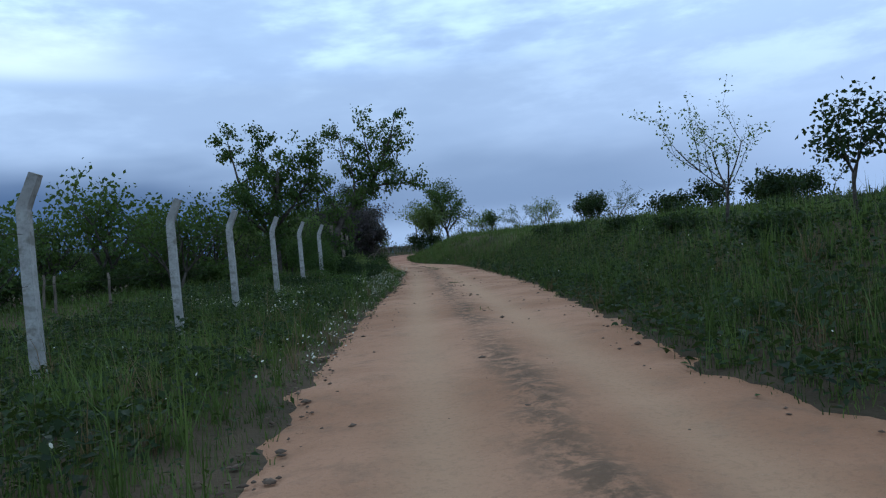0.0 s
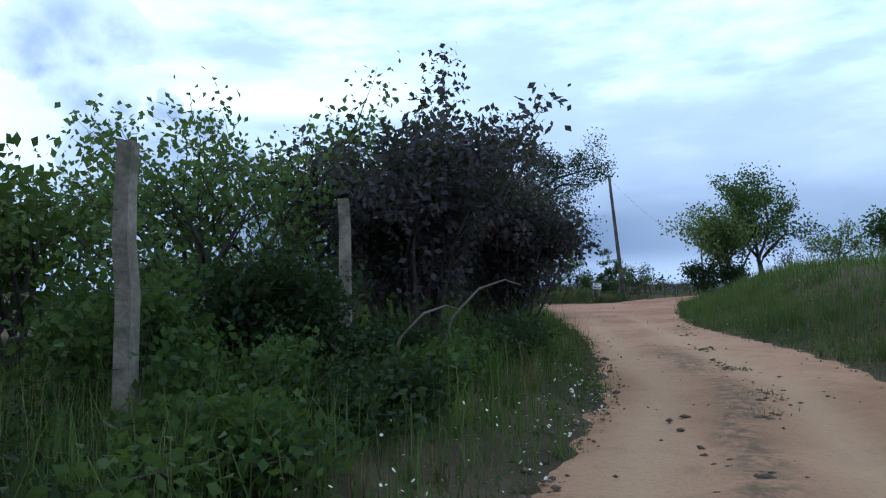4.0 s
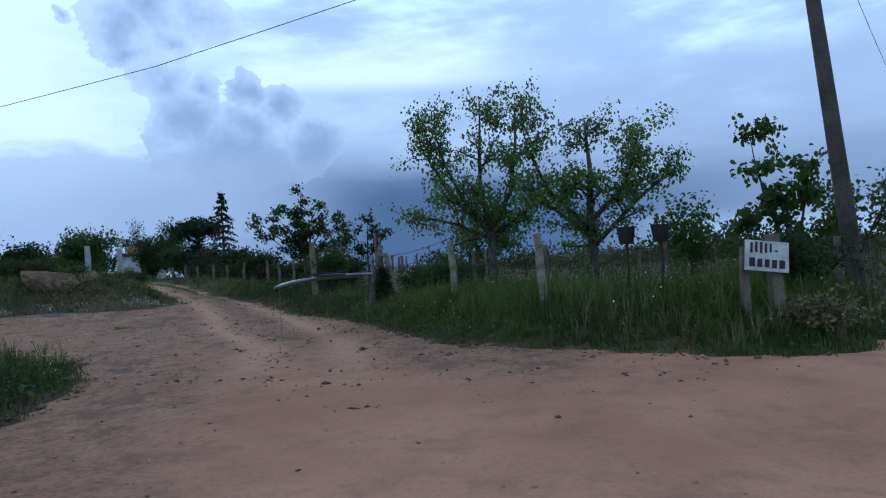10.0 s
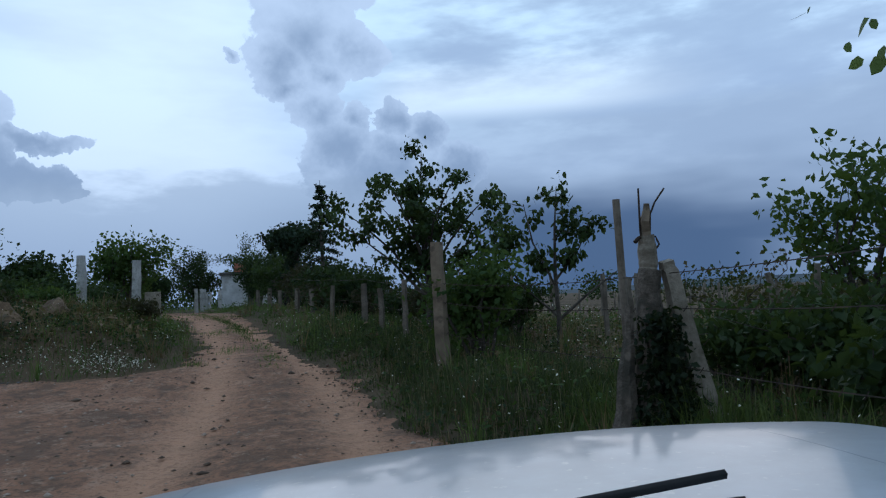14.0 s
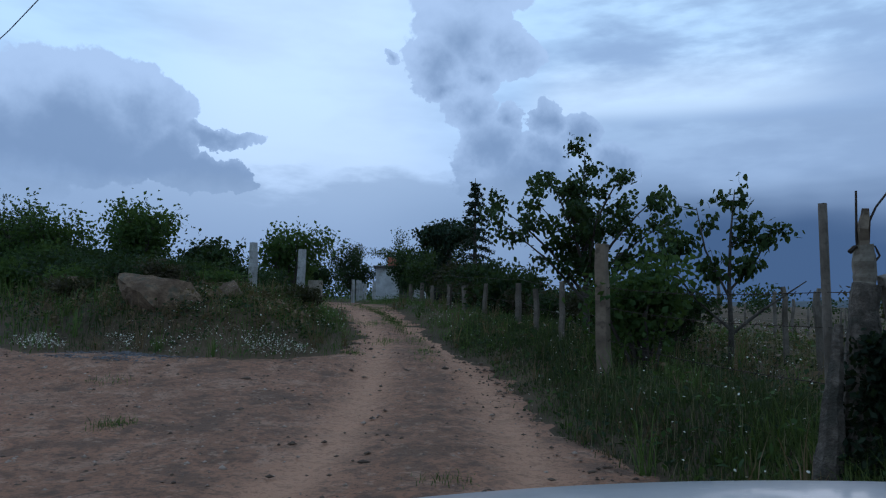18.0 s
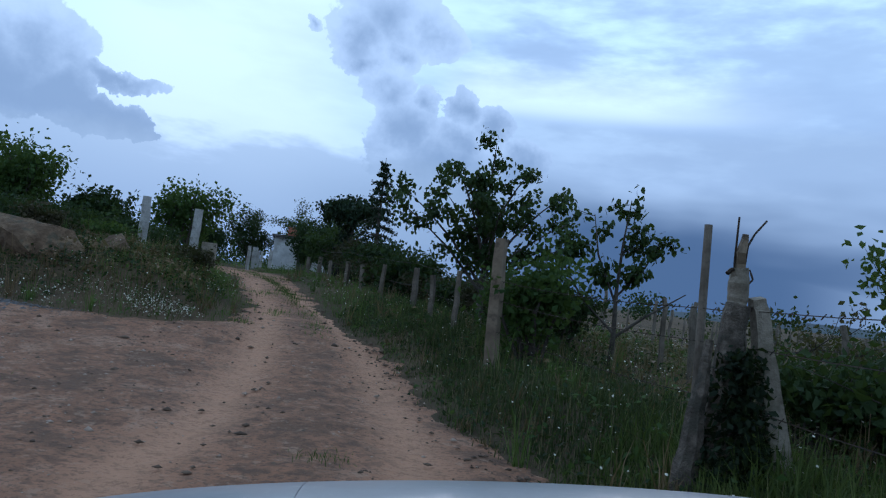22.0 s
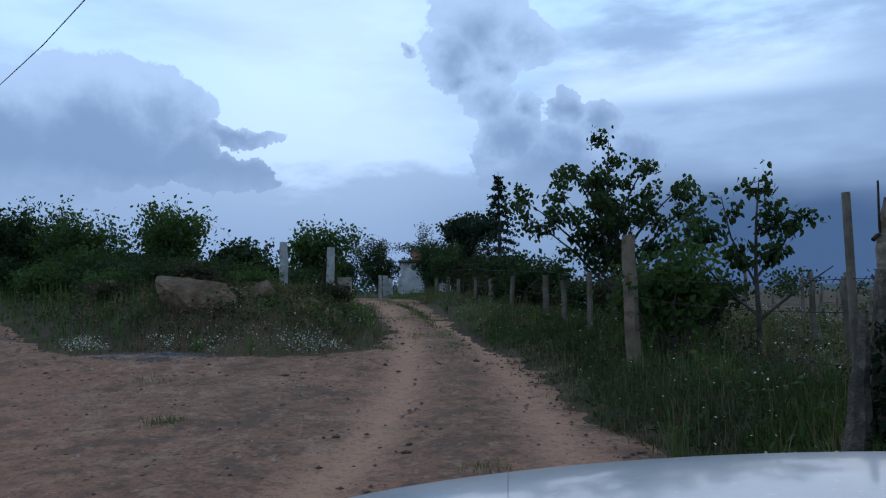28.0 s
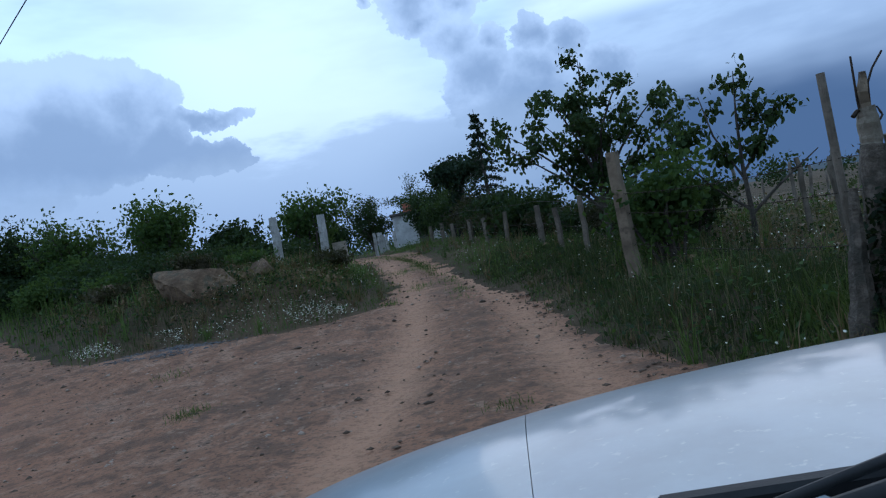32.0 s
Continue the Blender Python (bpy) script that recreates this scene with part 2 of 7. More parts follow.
def leaf_material(name, dark, light, through_light=0.35, spread=0.8):
    m = bpy.data.materials.new(name)
    m.use_nodes = True
    t = m.node_tree
    t.nodes.clear()
    out = t.nodes.new("ShaderNodeOutputMaterial")
    geo = t.nodes.new("ShaderNodeNewGeometry")
    co = t.nodes.new("ShaderNodeTexCoord").outputs["Object"]
    patch = noise_node(t, co, spread, 3.0, 0.6).outputs[0]
    f = math_node(t, "ADD", math_node(t, "MULTIPLY", geo.outputs["Random Per Island"], 0.45), math_node(t, "MULTIPLY", smooth(t, patch, 0.36, 0.66), 0.55))
    c = mix_rgb(t, f, dark, light)
    d = t.nodes.new("ShaderNodeBsdfPrincipled")
    d.inputs["Roughness"].default_value, d.inputs["Specular IOR Level"].default_value = 0.6, 0.1
    tr = t.nodes.new("ShaderNodeBsdfTranslucent")
    t.links.new(c, d.inputs["Base Color"])
    t.links.new(mix_rgb(t, 0.5, c, (0.16, 0.22, 0.03)), tr.inputs["Color"])
    mix = t.nodes.new("ShaderNodeMixShader")
    mix.inputs[0].default_value = through_light
    t.links.new(d.outputs[0], mix.inputs[1])
    t.links.new(tr.outputs[0], mix.inputs[2])
    t.links.new(mix.outputs[0], out.inputs[0])
    return m


def road_material():
    m, t, p = material("packed_sandy_earth", 0.95, 0.0, 0.15)
    co = object_co(t)
    big, mid = noise_node(t, co, 0.35, 4.0, 0.6).outputs[0], noise_node(t, co, 2.6, 5.0, 0.65).outputs[0]
    fine, grit = noise_node(t, co, 22.0, 5.0, 0.7).outputs[0], noise_node(t, co, 70.0, 3.0, 0.7).outputs[0]
    wear = t.nodes.new("ShaderNodeAttribute")
    wear.attribute_name = "rut"
    c = mix_rgb(t, smooth(t, big, 0.35, 0.65), (0.375, 0.172, 0.099), (0.505, 0.25, 0.155))
    c = mix_rgb(t, math_node(t, "MULTIPLY", smooth(t, mid, 0.48, 0.72), 0.55), c, (0.25, 0.14, 0.092))
    gravelly = t.nodes.new("ShaderNodeAttribute")
    gravelly.attribute_name = "gravelly"
    patch = math_node(t, "MULTIPLY", gravelly.outputs["Fac"], smooth(t, math_node(t, "ADD", math_node(t, "MULTIPLY", big, 0.5), math_node(t, "MULTIPLY", mid, 0.5)), 0.30, 0.62))
    c = mix_rgb(t, math_node(t, "MULTIPLY", gravelly.outputs["Fac"], 0.6), c, (0.335, 0.165, 0.098))
    c = mix_rgb(t, math_node(t, "MULTIPLY", patch, 0.75), c, (0.21, 0.11, 0.068))
    patchy = noise_node(t, co, 1.3, 6.0, 0.68).outputs[0]
    c = mix_rgb(t, math_node(t, "MULTIPLY", math_node(t, "MULTIPLY", smooth(t, patchy, 0.52, 0.60), 0.6), gravelly.outputs["Fac"]), c, (0.12, 0.078, 0.055))
    c = mix_rgb(t, math_node(t, "MULTIPLY", math_node(t, "MULTIPLY", smooth(t, patchy, 0.46, 0.38), 0.55), gravelly.outputs["Fac"]), c, (0.39, 0.24, 0.165))
    c = mix_rgb(t, math_node(t, "MULTIPLY", wear.outputs["Fac"], 0.72), c, (0.53, 0.295, 0.182))
    torn = t.nodes.new("ShaderNodeAttribute")
    torn.attribute_name = "crown"
    rubble = noise_node(t, co, 5.5, 6.0, 0.7).outputs[0]
    c = mix_rgb(t, math_node(t, "MULTIPLY", torn.outputs["Fac"], smooth(t, rubble, 0.38, 0.58)), c, (0.175, 0.10, 0.064))
    blotch = noise_node(t, co, 7.5, 5.0, 0.65).outputs[0]
    c = mix_rgb(t, math_node(t, "MULTIPLY", math_node(t, "MULTIPLY", smooth(t, blotch, 0.53, 0.62), 0.6), gravelly.outputs["Fac"]), c, (0.115, 0.076, 0.056))
    c = mix_rgb(t, math_node(t, "MULTIPLY", math_node(t, "MULTIPLY", smooth(t, blotch, 0.43, 0.36), 0.5), gravelly.outputs["Fac"]), c, (0.41, 0.27, 0.19))
    grain = math_node(t, "ADD", 0.16, math_node(t, "MULTIPLY", gravelly.outputs["Fac"], 0.6))
    c = mix_rgb(t, math_node(t, "MULTIPLY", smooth(t, fine, 0.50, 0.62), grain), c, (0.125, 0.08, 0.056))
    c = mix_rgb(t, math_node(t, "MULTIPLY", smooth(t, grit, 0.66, 0.74), 0.5), c, (0.45, 0.40, 0.36))
    # the long road is sandier than the redder earth of the junction
    sep = t.nodes.new("ShaderNodeSeparateXYZ")
    t.links.new(co, sep.inputs[0])
    c = mix_rgb(t, smooth(t, sep.outputs[1], -14.0, -34.0), c, mix_rgb(t, 1.0, c, (1.03, 1.10, 1.04), "MULTIPLY"))
    t.links.new(c, p.inputs["Base Color"])
    h = math_node(t, "ADD", math_node(t, "MULTIPLY", mid, 1.0), math_node(t, "ADD", math_node(t, "MULTIPLY", fine, 0.5), math_node(t, "MULTIPLY", grit, 0.2)))
    bump(t, p, h, 1.0, 0.05)
    return m


def soil_material():
    m, t, p = material("meadow_soil", 1.0, 0.0, 0.1)
    co = object_co(t)
    big, fine = noise_node(t, co, 0.25, 4.0, 0.6).outputs[0], noise_node(t, co, 6.0, 5.0, 0.7).outputs[0]
    c = mix_rgb(t, smooth(t, big, 0.35, 0.65), (0.06, 0.046, 0.028), (0.115, 0.080, 0.050))
    c = mix_rgb(t, smooth(t, fine, 0.5, 0.8), c, (0.05, 0.04, 0.028))
    t.links.new(c, p.inputs["Base Color"])
    bump(t, p, fine, 0.8, 0.08)
    return m


ROAD = road_material()
SOIL = soil_material()
GRASS = leaf_material("grass_blades", (0.014, 0.032, 0.010), (0.135, 0.20, 0.055), 0.3, 0.7)
# darker copy of the verge grass: the oak's shade is put into its colour
SHADE_GRASS = leaf_material("shade_darkened_grass", (0.009, 0.022, 0.008), (0.065, 0.105, 0.034), 0.25, 0.6)
FIELD_GRASS = leaf_material("brown_green_field_grass", (0.017, 0.026, 0.012), (0.064, 0.076, 0.036), 0.25, 0.35)
STRAW = leaf_material("dry_grass", (0.13, 0.105, 0.055), (0.24, 0.20, 0.12), 0.25, 0.6)
DRY = leaf_material("brown_dead_grass", (0.08, 0.048, 0.026), (0.23, 0.15, 0.09), 0.2, 0.7)
PETAL = mottled("white_petals", (0.50, 0.48, 0.37), (0.68, 0.655, 0.54), 3.0, 20.0, 0.7)
LEAF = leaf_material("orchard_leaves", (0.022, 0.05, 0.016), (0.075, 0.12, 0.035))
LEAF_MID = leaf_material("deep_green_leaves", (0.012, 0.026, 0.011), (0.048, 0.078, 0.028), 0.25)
LEAF_LIGHT = leaf_material("young_leaves", (0.085, 0.125, 0.04), (0.19, 0.24, 0.085))
LEAF_APPLE = leaf_material("apple_leaves", (0.058, 0.102, 0.034), (0.155, 0.22, 0.072))
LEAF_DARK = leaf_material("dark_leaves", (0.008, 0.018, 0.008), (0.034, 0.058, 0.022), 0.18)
SCRUB = leaf_material("brown_scrub_leaves", (0.022, 0.02, 0.012), (0.075, 0.058, 0.034), 0.15)
LEAF_PURPLE = leaf_material("lilac_leaves_and_blossom", (0.028, 0.024, 0.029), (0.105, 0.078, 0.095), 0.2)
NEEDLE = leaf_material("conifer_needles", (0.010, 0.020, 0.013), (0.026, 0.045, 0.024), 0.1)
BARK = mottled("grey_brown_bark", (0.045, 0.036, 0.028), (0.10, 0.085, 0.07), 4.0, 30.0, 0.95, 0.02)
OAK_BARK = mottled("dark_furrowed_oak_bark", (0.018, 0.014, 0.011), (0.05, 0.041, 0.034), 5.0, 28.0, 0.95, 0.03)
CONCRETE = mottled("weathered_concrete", (0.27, 0.26, 0.24), (0.40, 0.39, 0.36), 3.0, 26.0, 0.9, 0.006, stain=(0.16, 0.15, 0.12), stain_scale=5.0)
OLD_CONCRETE = mottled("mossy_rough_concrete", (0.17, 0.14, 0.105), (0.30, 0.255, 0.20), 5.0, 24.0, 0.95, 0.02, stain=(0.10, 0.095, 0.06), stain_scale=4.0)
STUMP = mottled("crumbling_lichened_concrete", (0.07, 0.056, 0.043), (0.175, 0.142, 0.112), 9.0, 34.0, 0.95, 0.05, stain=(0.05, 0.045, 0.034), stain_scale=6.0)
IVY = leaf_material("dark_ivy", (0.005, 0.010, 0.006), (0.02, 0.032, 0.014), 0.12)
WOOD_POLE = mottled("tarred_pole_wood", (0.05, 0.042, 0.036), (0.11, 0.095, 0.08), 1.2, 18.0, 0.9, 0.01)
STAKE = mottled("grey_weathered_wood", (0.10, 0.08, 0.06), (0.21, 0.172, 0.135), 2.0, 30.0, 0.9, 0.008)
BROWN_WOOD = mottled("brown_weathered_wood", (0.13, 0.095, 0.065), (0.24, 0.18, 0.125), 3.0, 24.0, 0.95, 0.012, stain=(0.08, 0.06, 0.045), stain_scale=5.0)
STONE = mottled("tan_boulder_stone", (0.10, 0.062, 0.038), (0.22, 0.145, 0.09), 2.6, 18.0, 0.95, 0.05, stain=(0.09, 0.08, 0.055), stain_scale=4.0)
WHITEWASH = mottled("stained_whitewash", (0.42, 0.42, 0.41), (0.60, 0.60, 0.585), 1.5, 12.0, 0.9, 0.006, stain=(0.33, 0.31, 0.28), stain_scale=1.2)
PINK = mottled("faded_pink_plaster", (0.31, 0.15, 0.13), (0.40, 0.20, 0.165), 1.0, 10.0, 0.9, 0.006)
BRICK = mottled("red_brick", (0.26, 0.085, 0.05), (0.38, 0.14, 0.085), 6.0, 40.0, 0.9, 0.006)
ROOF = mottled("dark_roof_sheet", (0.05, 0.045, 0.042), (0.10, 0.09, 0.085), 2.0, 20.0, 0.8, 0.01)
WIRE = mottled("rusty_wire", (0.035, 0.026, 0.02), (0.075, 0.05, 0.035), 8.0, 50.0, 0.7, 0.001, metal=0.6)
CABLE = mottled("black_cable", (0.015, 0.015, 0.017), (0.03, 0.03, 0.032), 4.0, 30.0, 0.6)
RUBBER = mottled("black_rubber", (0.012, 0.012, 0.013), (0.022, 0.022, 0.023), 5.0, 60.0, 0.6, 0.001)
SIGN_WHITE = mottled("painted_board", (0.42, 0.42, 0.42), (0.62, 0.62, 0.61), 4.0, 20.0, 0.7, 0.002)
SIGN_INK = mottled("dark_lettering_paint", (0.03, 0.02, 0.03), (0.06, 0.03, 0.04), 8.0, 40.0, 0.7, 0.001)


def paint_material():
    m, t, p = material("white_car_paint", 0.2, 0.0, 0.5)
    co = object_co(t)
    dust = noise_node(t, co, 5.0, 5.0, 0.65).outputs[0]
    spots = noise_node(t, co, 45.0, 3.0, 0.6).outputs[0]
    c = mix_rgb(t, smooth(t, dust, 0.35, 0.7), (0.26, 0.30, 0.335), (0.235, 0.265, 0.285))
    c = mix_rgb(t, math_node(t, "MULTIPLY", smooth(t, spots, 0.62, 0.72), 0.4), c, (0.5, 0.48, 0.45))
    t.links.new(c, p.inputs["Base Color"])
    r = t.nodes.new("ShaderNodeMapRange")
    t.links.new(dust, r.inputs["Value"])
    r.inputs["To Min"].default_value, r.inputs["To Max"].default_value = 0.28, 0.42
    t.links.new(r.outputs[0], p.inputs["Roughness"])
    p.inputs["Coat Weight"].default_value = 0.4
    p.inputs["Coat Roughness"].default_value = 0.08
    return m


PAINT = paint_material()

# ---- plan of the ground ----
# outlines of the bare earth, corner by corner
ROAD_WEST = [(-6.5, -105), (-4.7, -80), (-3.6, -73), (-2.6, -68.4), (-0.6, -60), (1.3, -52.8), (2.6, -46), (3.6, -42), (4.3, -38), (4.55, -30), (4.35, -24.5),
             (4.05, -20.8), (3.4, -16.6), (2.75, -13.6), (1.3, -10.4), (0.5, -8.9), (-0.65, -6.6), (-1.5, -3.8), (-3.7, -1.4), (-8.6, 0.6), (-11.4, 1.6), (-13.6, 2.4), (-15.2, 3.0), (-16.5, 3.4), (-19.2, 4.3), (-21.5, 5.5), (-23.5, 6.9)]
MOUND_SOUTH = [(-23.4, 7.3), (-21, 7.0), (-18, 6.45), (-16.75, 6.2), (-15.2, 5.75), (-13.6, 5.5), (-12.5, 5.4), (-11.9, 6.35), (-10.4, 6.95), (-9.1, 7.75), (-8.7, 8.7)]
TRACK_LEFT = [(-10.2, 10.9), (-14.6, 14.7), (-18.2, 16.6), (-24, 17.4)]
TRACK_RIGHT = [(-24, 19.6), (-18.6, 19.1), (-15.4, 17.4), (-11.9, 14.4), (-7.3, 10.5), (-5.4, 8.9), (-3.85, 7.1), (-3.2, 6.45)]
FIELD_EDGE = [(-2.4, 5.95), (-1.85, 5.4), (-0.9, 4.1), (0.05, 2.8), (0.85, 1.5), (1.75, 0.2), (2.9, -1.2), (4.4, -1.6), (6.2, -2.7), (7.7, -2.5), (9.0, -0.2), (10.8, 5), (13.5, 11), (20, 25), (31, 46)]
ROAD_EAST = [(35, 44), (24.5, 24), (17.3, 10), (13.6, 0), (11.2, -5), (9.2, -16), (8.4, -21.3), (8.2, -24), (8.6, -32.7), (8.2, -37), (7.3, -43.4), (6, -49.7), (5.2, -54), (3.65, -61), (1.6, -68.7), (0.7, -71.9), (0.1, -74), (-0.6, -80), (-2.2, -105)]
EARTH = np.array(ROAD_WEST + MOUND_SOUTH + TRACK_LEFT + TRACK_RIGHT + FIELD_EDGE + ROAD_EAST, float)


def wobble(x, y, size, seed=0.0):
    """Cheap smooth unevenness of the ground, from -1 to 1."""
    k = 6.2832 / size
    return (np.sin(k * (x * 0.83 + y * 0.55) + seed) + np.sin(k * 1.37 * (x * -0.46 + y * 0.89) + 2.1 * seed + 1)
            + np.sin(k * 2.3 * (x * 0.97 - y * 0.2) + 3.3 * seed + 2) * 0.6 + np.sin(k * 3.1 * (x * 0.31 + y * 0.95) + seed + 4) * 0.4) / 3.0


def inside_earth(x, y):
    """Signed distance to the edge of the bare earth: positive on it."""
    x, y = np.asarray(x, float), np.asarray(y, float)
    best, inside = np.full(x.shape, 1e9), np.zeros(x.shape, bool)
    for (ax, ay), (bx, by) in zip(EARTH, np.roll(EARTH, -1, 0)):
        dx, dy = bx - ax, by - ay
        k = np.clip(((x - ax) * dx + (y - ay) * dy) / (dx * dx + dy * dy), 0, 1)
        best = np.minimum(best, (x - ax - k * dx) ** 2 + (y - ay - k * dy) ** 2)
        cross = (ay > y) != (by > y)
        if dy:
            inside ^= cross & (x < ax + (y - ay) * dx / dy)
    d = np.sqrt(best)
    return np.where(inside, d, -d)


def step(v):
    v = np.clip(v, 0, 1)
    return v * v * (3 - 2 * v)


def road_x(y):
    """The middle of the long road."""
    return np.interp(y, [-105, -80, -60, -46, -38, -24, -5], [-4.4, -2.6, 1.6, 4.6, 6.2, 6.4, 6.4])


def height(x, y, sd=None):
    x, y = np.asarray(x, float), np.asarray(y, float)
    sd = inside_earth(x, y) if sd is None else sd
    out = np.maximum(-sd, 0)
    z = np.interp(y, [-105, -80, -70, -45, -28.7, -20.7, -15.8, -7.2, 0, 12], [-1.2, -1.07, -0.95, -0.87, -0.69, -0.5, -0.42, -0.24, 0, 0.05])
    s = np.maximum(-x + y, 0) * 0.7071
    near = step((y + 18) / 14)
    vineyard = (x + 3.85) * 0.68 + (y - 8.6) * 0.73
    z = z + near * (1 - step((vineyard - 2.5) / 11)) * np.interp(s, [6, 8, 10.7, 12, 16, 19, 22, 30, 45, 120], [0, 0.05, 0.22, 0.38, 0.62, 0.92, 1.14, 1.25, 1.3, 0.9])
    east = step((x - road_x(y)) / 1.0) * step((8 - y) / 16)
    west = step((road_x(y) - x) / 1.0) * step((-16 - y) / 8)
    north = (1 - east) * step((y + 3) / 2) * (x > -3.2 - 0.9 * np.maximum(y - 6, 0)) * (1 - 0.85 * step((y - 9) / 9))
    mound = np.exp(-(((x + 13.0) / 6.0) ** 2 + ((y - 9.0) / 2.8) ** 2))
    z = z + east * np.interp(y, [-80, -50, -20, -6, 8], [0.95, 1.5, 1.8, 1.5, 0.5]) * step(out / 5.5) + east * 0.35 * step((out - 4) / 30)
    z = z + west * (np.interp(y, [-66, -56, -34, -28, -20], [0.12, 0.34, 0.36, 0.62, 0.5]) * step(out / 1.3) + 0.1 * step((out - 2) / 6))
    z = z + north * (0.33 + 0.2 * step((x - 0.2) / 1.5) * step((9 - x) / 2) * step((4.5 - y) / 3)) * step(out / 1.2)
    z = z + (1 - north) * (1 - east) * (1 - west) * (0.22 * step(out / 1.5) * (1 - 0.75 * step((y - 13) / 3)) + 0.62 * mound * step(out / 2.0))
    z = z + 0.05 * wobble(x, y, 5.0) * step(out / 1.0) + 0.10 * wobble(x, y, 17.0, 1.7) * step(out / 5.0)
    z = z + 0.018 * wobble(x, y, 3.3, 0.6) + 0.012 * wobble(x, y, 1.1, 2.2)
    far = step((np.hypot(x, y + 20) - 110) / 300)
    return z * (1 - far) - 1.0 * far


def ground_z(x, y):
    return float(height(np.array([x]), np.array([y]))[0])


def part(name, verts, faces, mat, parent=None, label="", smooth_faces=False):
    """One mesh object from vertices and faces, under a thing or a part."""
    me = bpy.data.meshes.new(name)
    me.from_pydata(verts, [], faces)
    me.materials.append(mat)
    if smooth_faces:
        me.polygons.foreach_set("use_smooth", [True] * len(me.polygons))
    me.update()
    ob = new(name, me)
    if parent:
        ob.parent = parent
    if label:
        tagged(ob, label)
    return ob


def big_mesh(name, verts, tris, mat):
    """A large triangle mesh from arrays."""
    me = bpy.data.meshes.new(name)
    n, k = len(verts), tris.shape[1]
    me.vertices.add(n)
    me.vertices.foreach_set("co", np.asarray(verts, np.float32).ravel())
    me.loops.add(tris.size)
    me.loops.foreach_set("vertex_index", np.asarray(tris, np.int32).ravel())
    me.polygons.add(len(tris))
    me.polygons.foreach_set("loop_start", np.arange(0, tris.size, k, dtype=np.int32))
    me.materials.append(mat)
    me.update(calc_edges=True)
    return me


def thing(name, label, category, at, turn=0.0, group=""):
    ob = new(name)
    ob.empty_display_size = 0.2
    ob.matrix_world = pose(*at, 0, 0, turn)
    return tagged(ob, label, category, group)


def axis_steps(lo, hi, fine, reach):
    """Grid lines: fine from lo to hi, then ever coarser to the reach on both sides."""
    mid = list(np.arange(lo, hi + fine / 2, fine))
    left, right, gap = [], [], fine
    a, b = mid[0], mid[-1]
    while a > -reach or b < reach:
        gap *= 1.16
        a, b = a - gap, b + gap
        left.append(a), right.append(b)
    return np.array(left[::-1] + mid + right)


def grid_mesh(name, xs, ys, z, keep, mat):
    n = len(xs)
    gx, gy = np.meshgrid(xs, ys)
    verts = np.stack([gx, gy, z], -1).reshape(-1, 3)
    i = np.arange(len(ys) - 1)[:, None] * n + np.arange(n - 1)[None, :]
    quads = np.stack([i, i + 1, i + n + 1, i + n], -1).reshape(-1, 4)
    if keep is not None:
        quads = quads[keep.reshape(-1)[quads].any(1)]
        used, back = np.unique(quads, return_inverse=True)
        verts, quads = verts[used], back.reshape(-1, 4)
    me = big_mesh(name, verts, quads, mat)
    me.polygons.foreach_set("use_smooth", np.ones(len(quads), bool))
    return new(name, me), verts


XS, YS = axis_steps(-24, 24, 0.3, 2600), axis_steps(-92, 26, 0.3, 2600)
GX, GY = np.meshgrid(XS, YS)
SD = inside_earth(GX, GY)
EDGE = SD + 0.10 * wobble(GX, GY, 1.6, 0.4)
GZ = height(GX, GY, SD)
ground, _ = grid_mesh("ground", XS, YS, GZ - 0.03 * np.clip(EDGE / 0.5, 0, 1), None, SOIL)
tagged(ground, "uneven dark meadow soil under grass along the road", "ground", kind="structure")


def rut_of(x, y):
    """Where wheels have worn the earth pale: two strips along each way."""
    mid = road_x(y)
    long_road = np.exp(-((np.abs(x - mid + 0.3) - 0.85) / 0.33) ** 2) * step((-14 - y) / 6)
    # the two ruts of the field track
    left = np.interp(y, [-7, -5.9, -4.1, -0.8, 3.3, 4.85, 7.4, 10.8, 14.3, 16, 18], [2.0, 1.46, 0.66, -0.54, -3.9, -4.8, -6.7, -9.6, -13.4, -16.2, -22])
    right = np.interp(y, [-7, -4, -0.8, 2.5, 5.35, 6.5, 8.7, 11.6, 15, 16.4, 18.4], [3.6, 2.3, 0.9, -1.2, -3.0, -3.95, -5.8, -8.8, -13.5, -16.5, -22])
    track = (np.exp(-((x - left) / 0.36) ** 2) + np.exp(-((x - right) / 0.36) ** 2)) * step((y + 6) / 6)
    return np.clip(long_road + track, 0, 1)


def crown_of(x, y):
    """Where the earth between the wheels stays rough and dark."""
    long_road = np.exp(-((x - road_x(y) + 0.28 + 0.1 * wobble(x, y, 3.1, 7.0)) / 0.25) ** 4) * step((-29 - y) / 6) * step(0.8 + 0.7 * wobble(x, y, 6.0, 2.0))
    middle = np.interp(y, [2.0, 5.4, 7.4, 10.6, 13.6, 16], [-1.9, -4.0, -5.75, -8.6, -12.0, -15.6])
    track = 0.55 * np.exp(-((x - middle) / 0.5) ** 2) * step((y - 1.5) / 3)
    return np.clip(long_road + track, 0, 1)


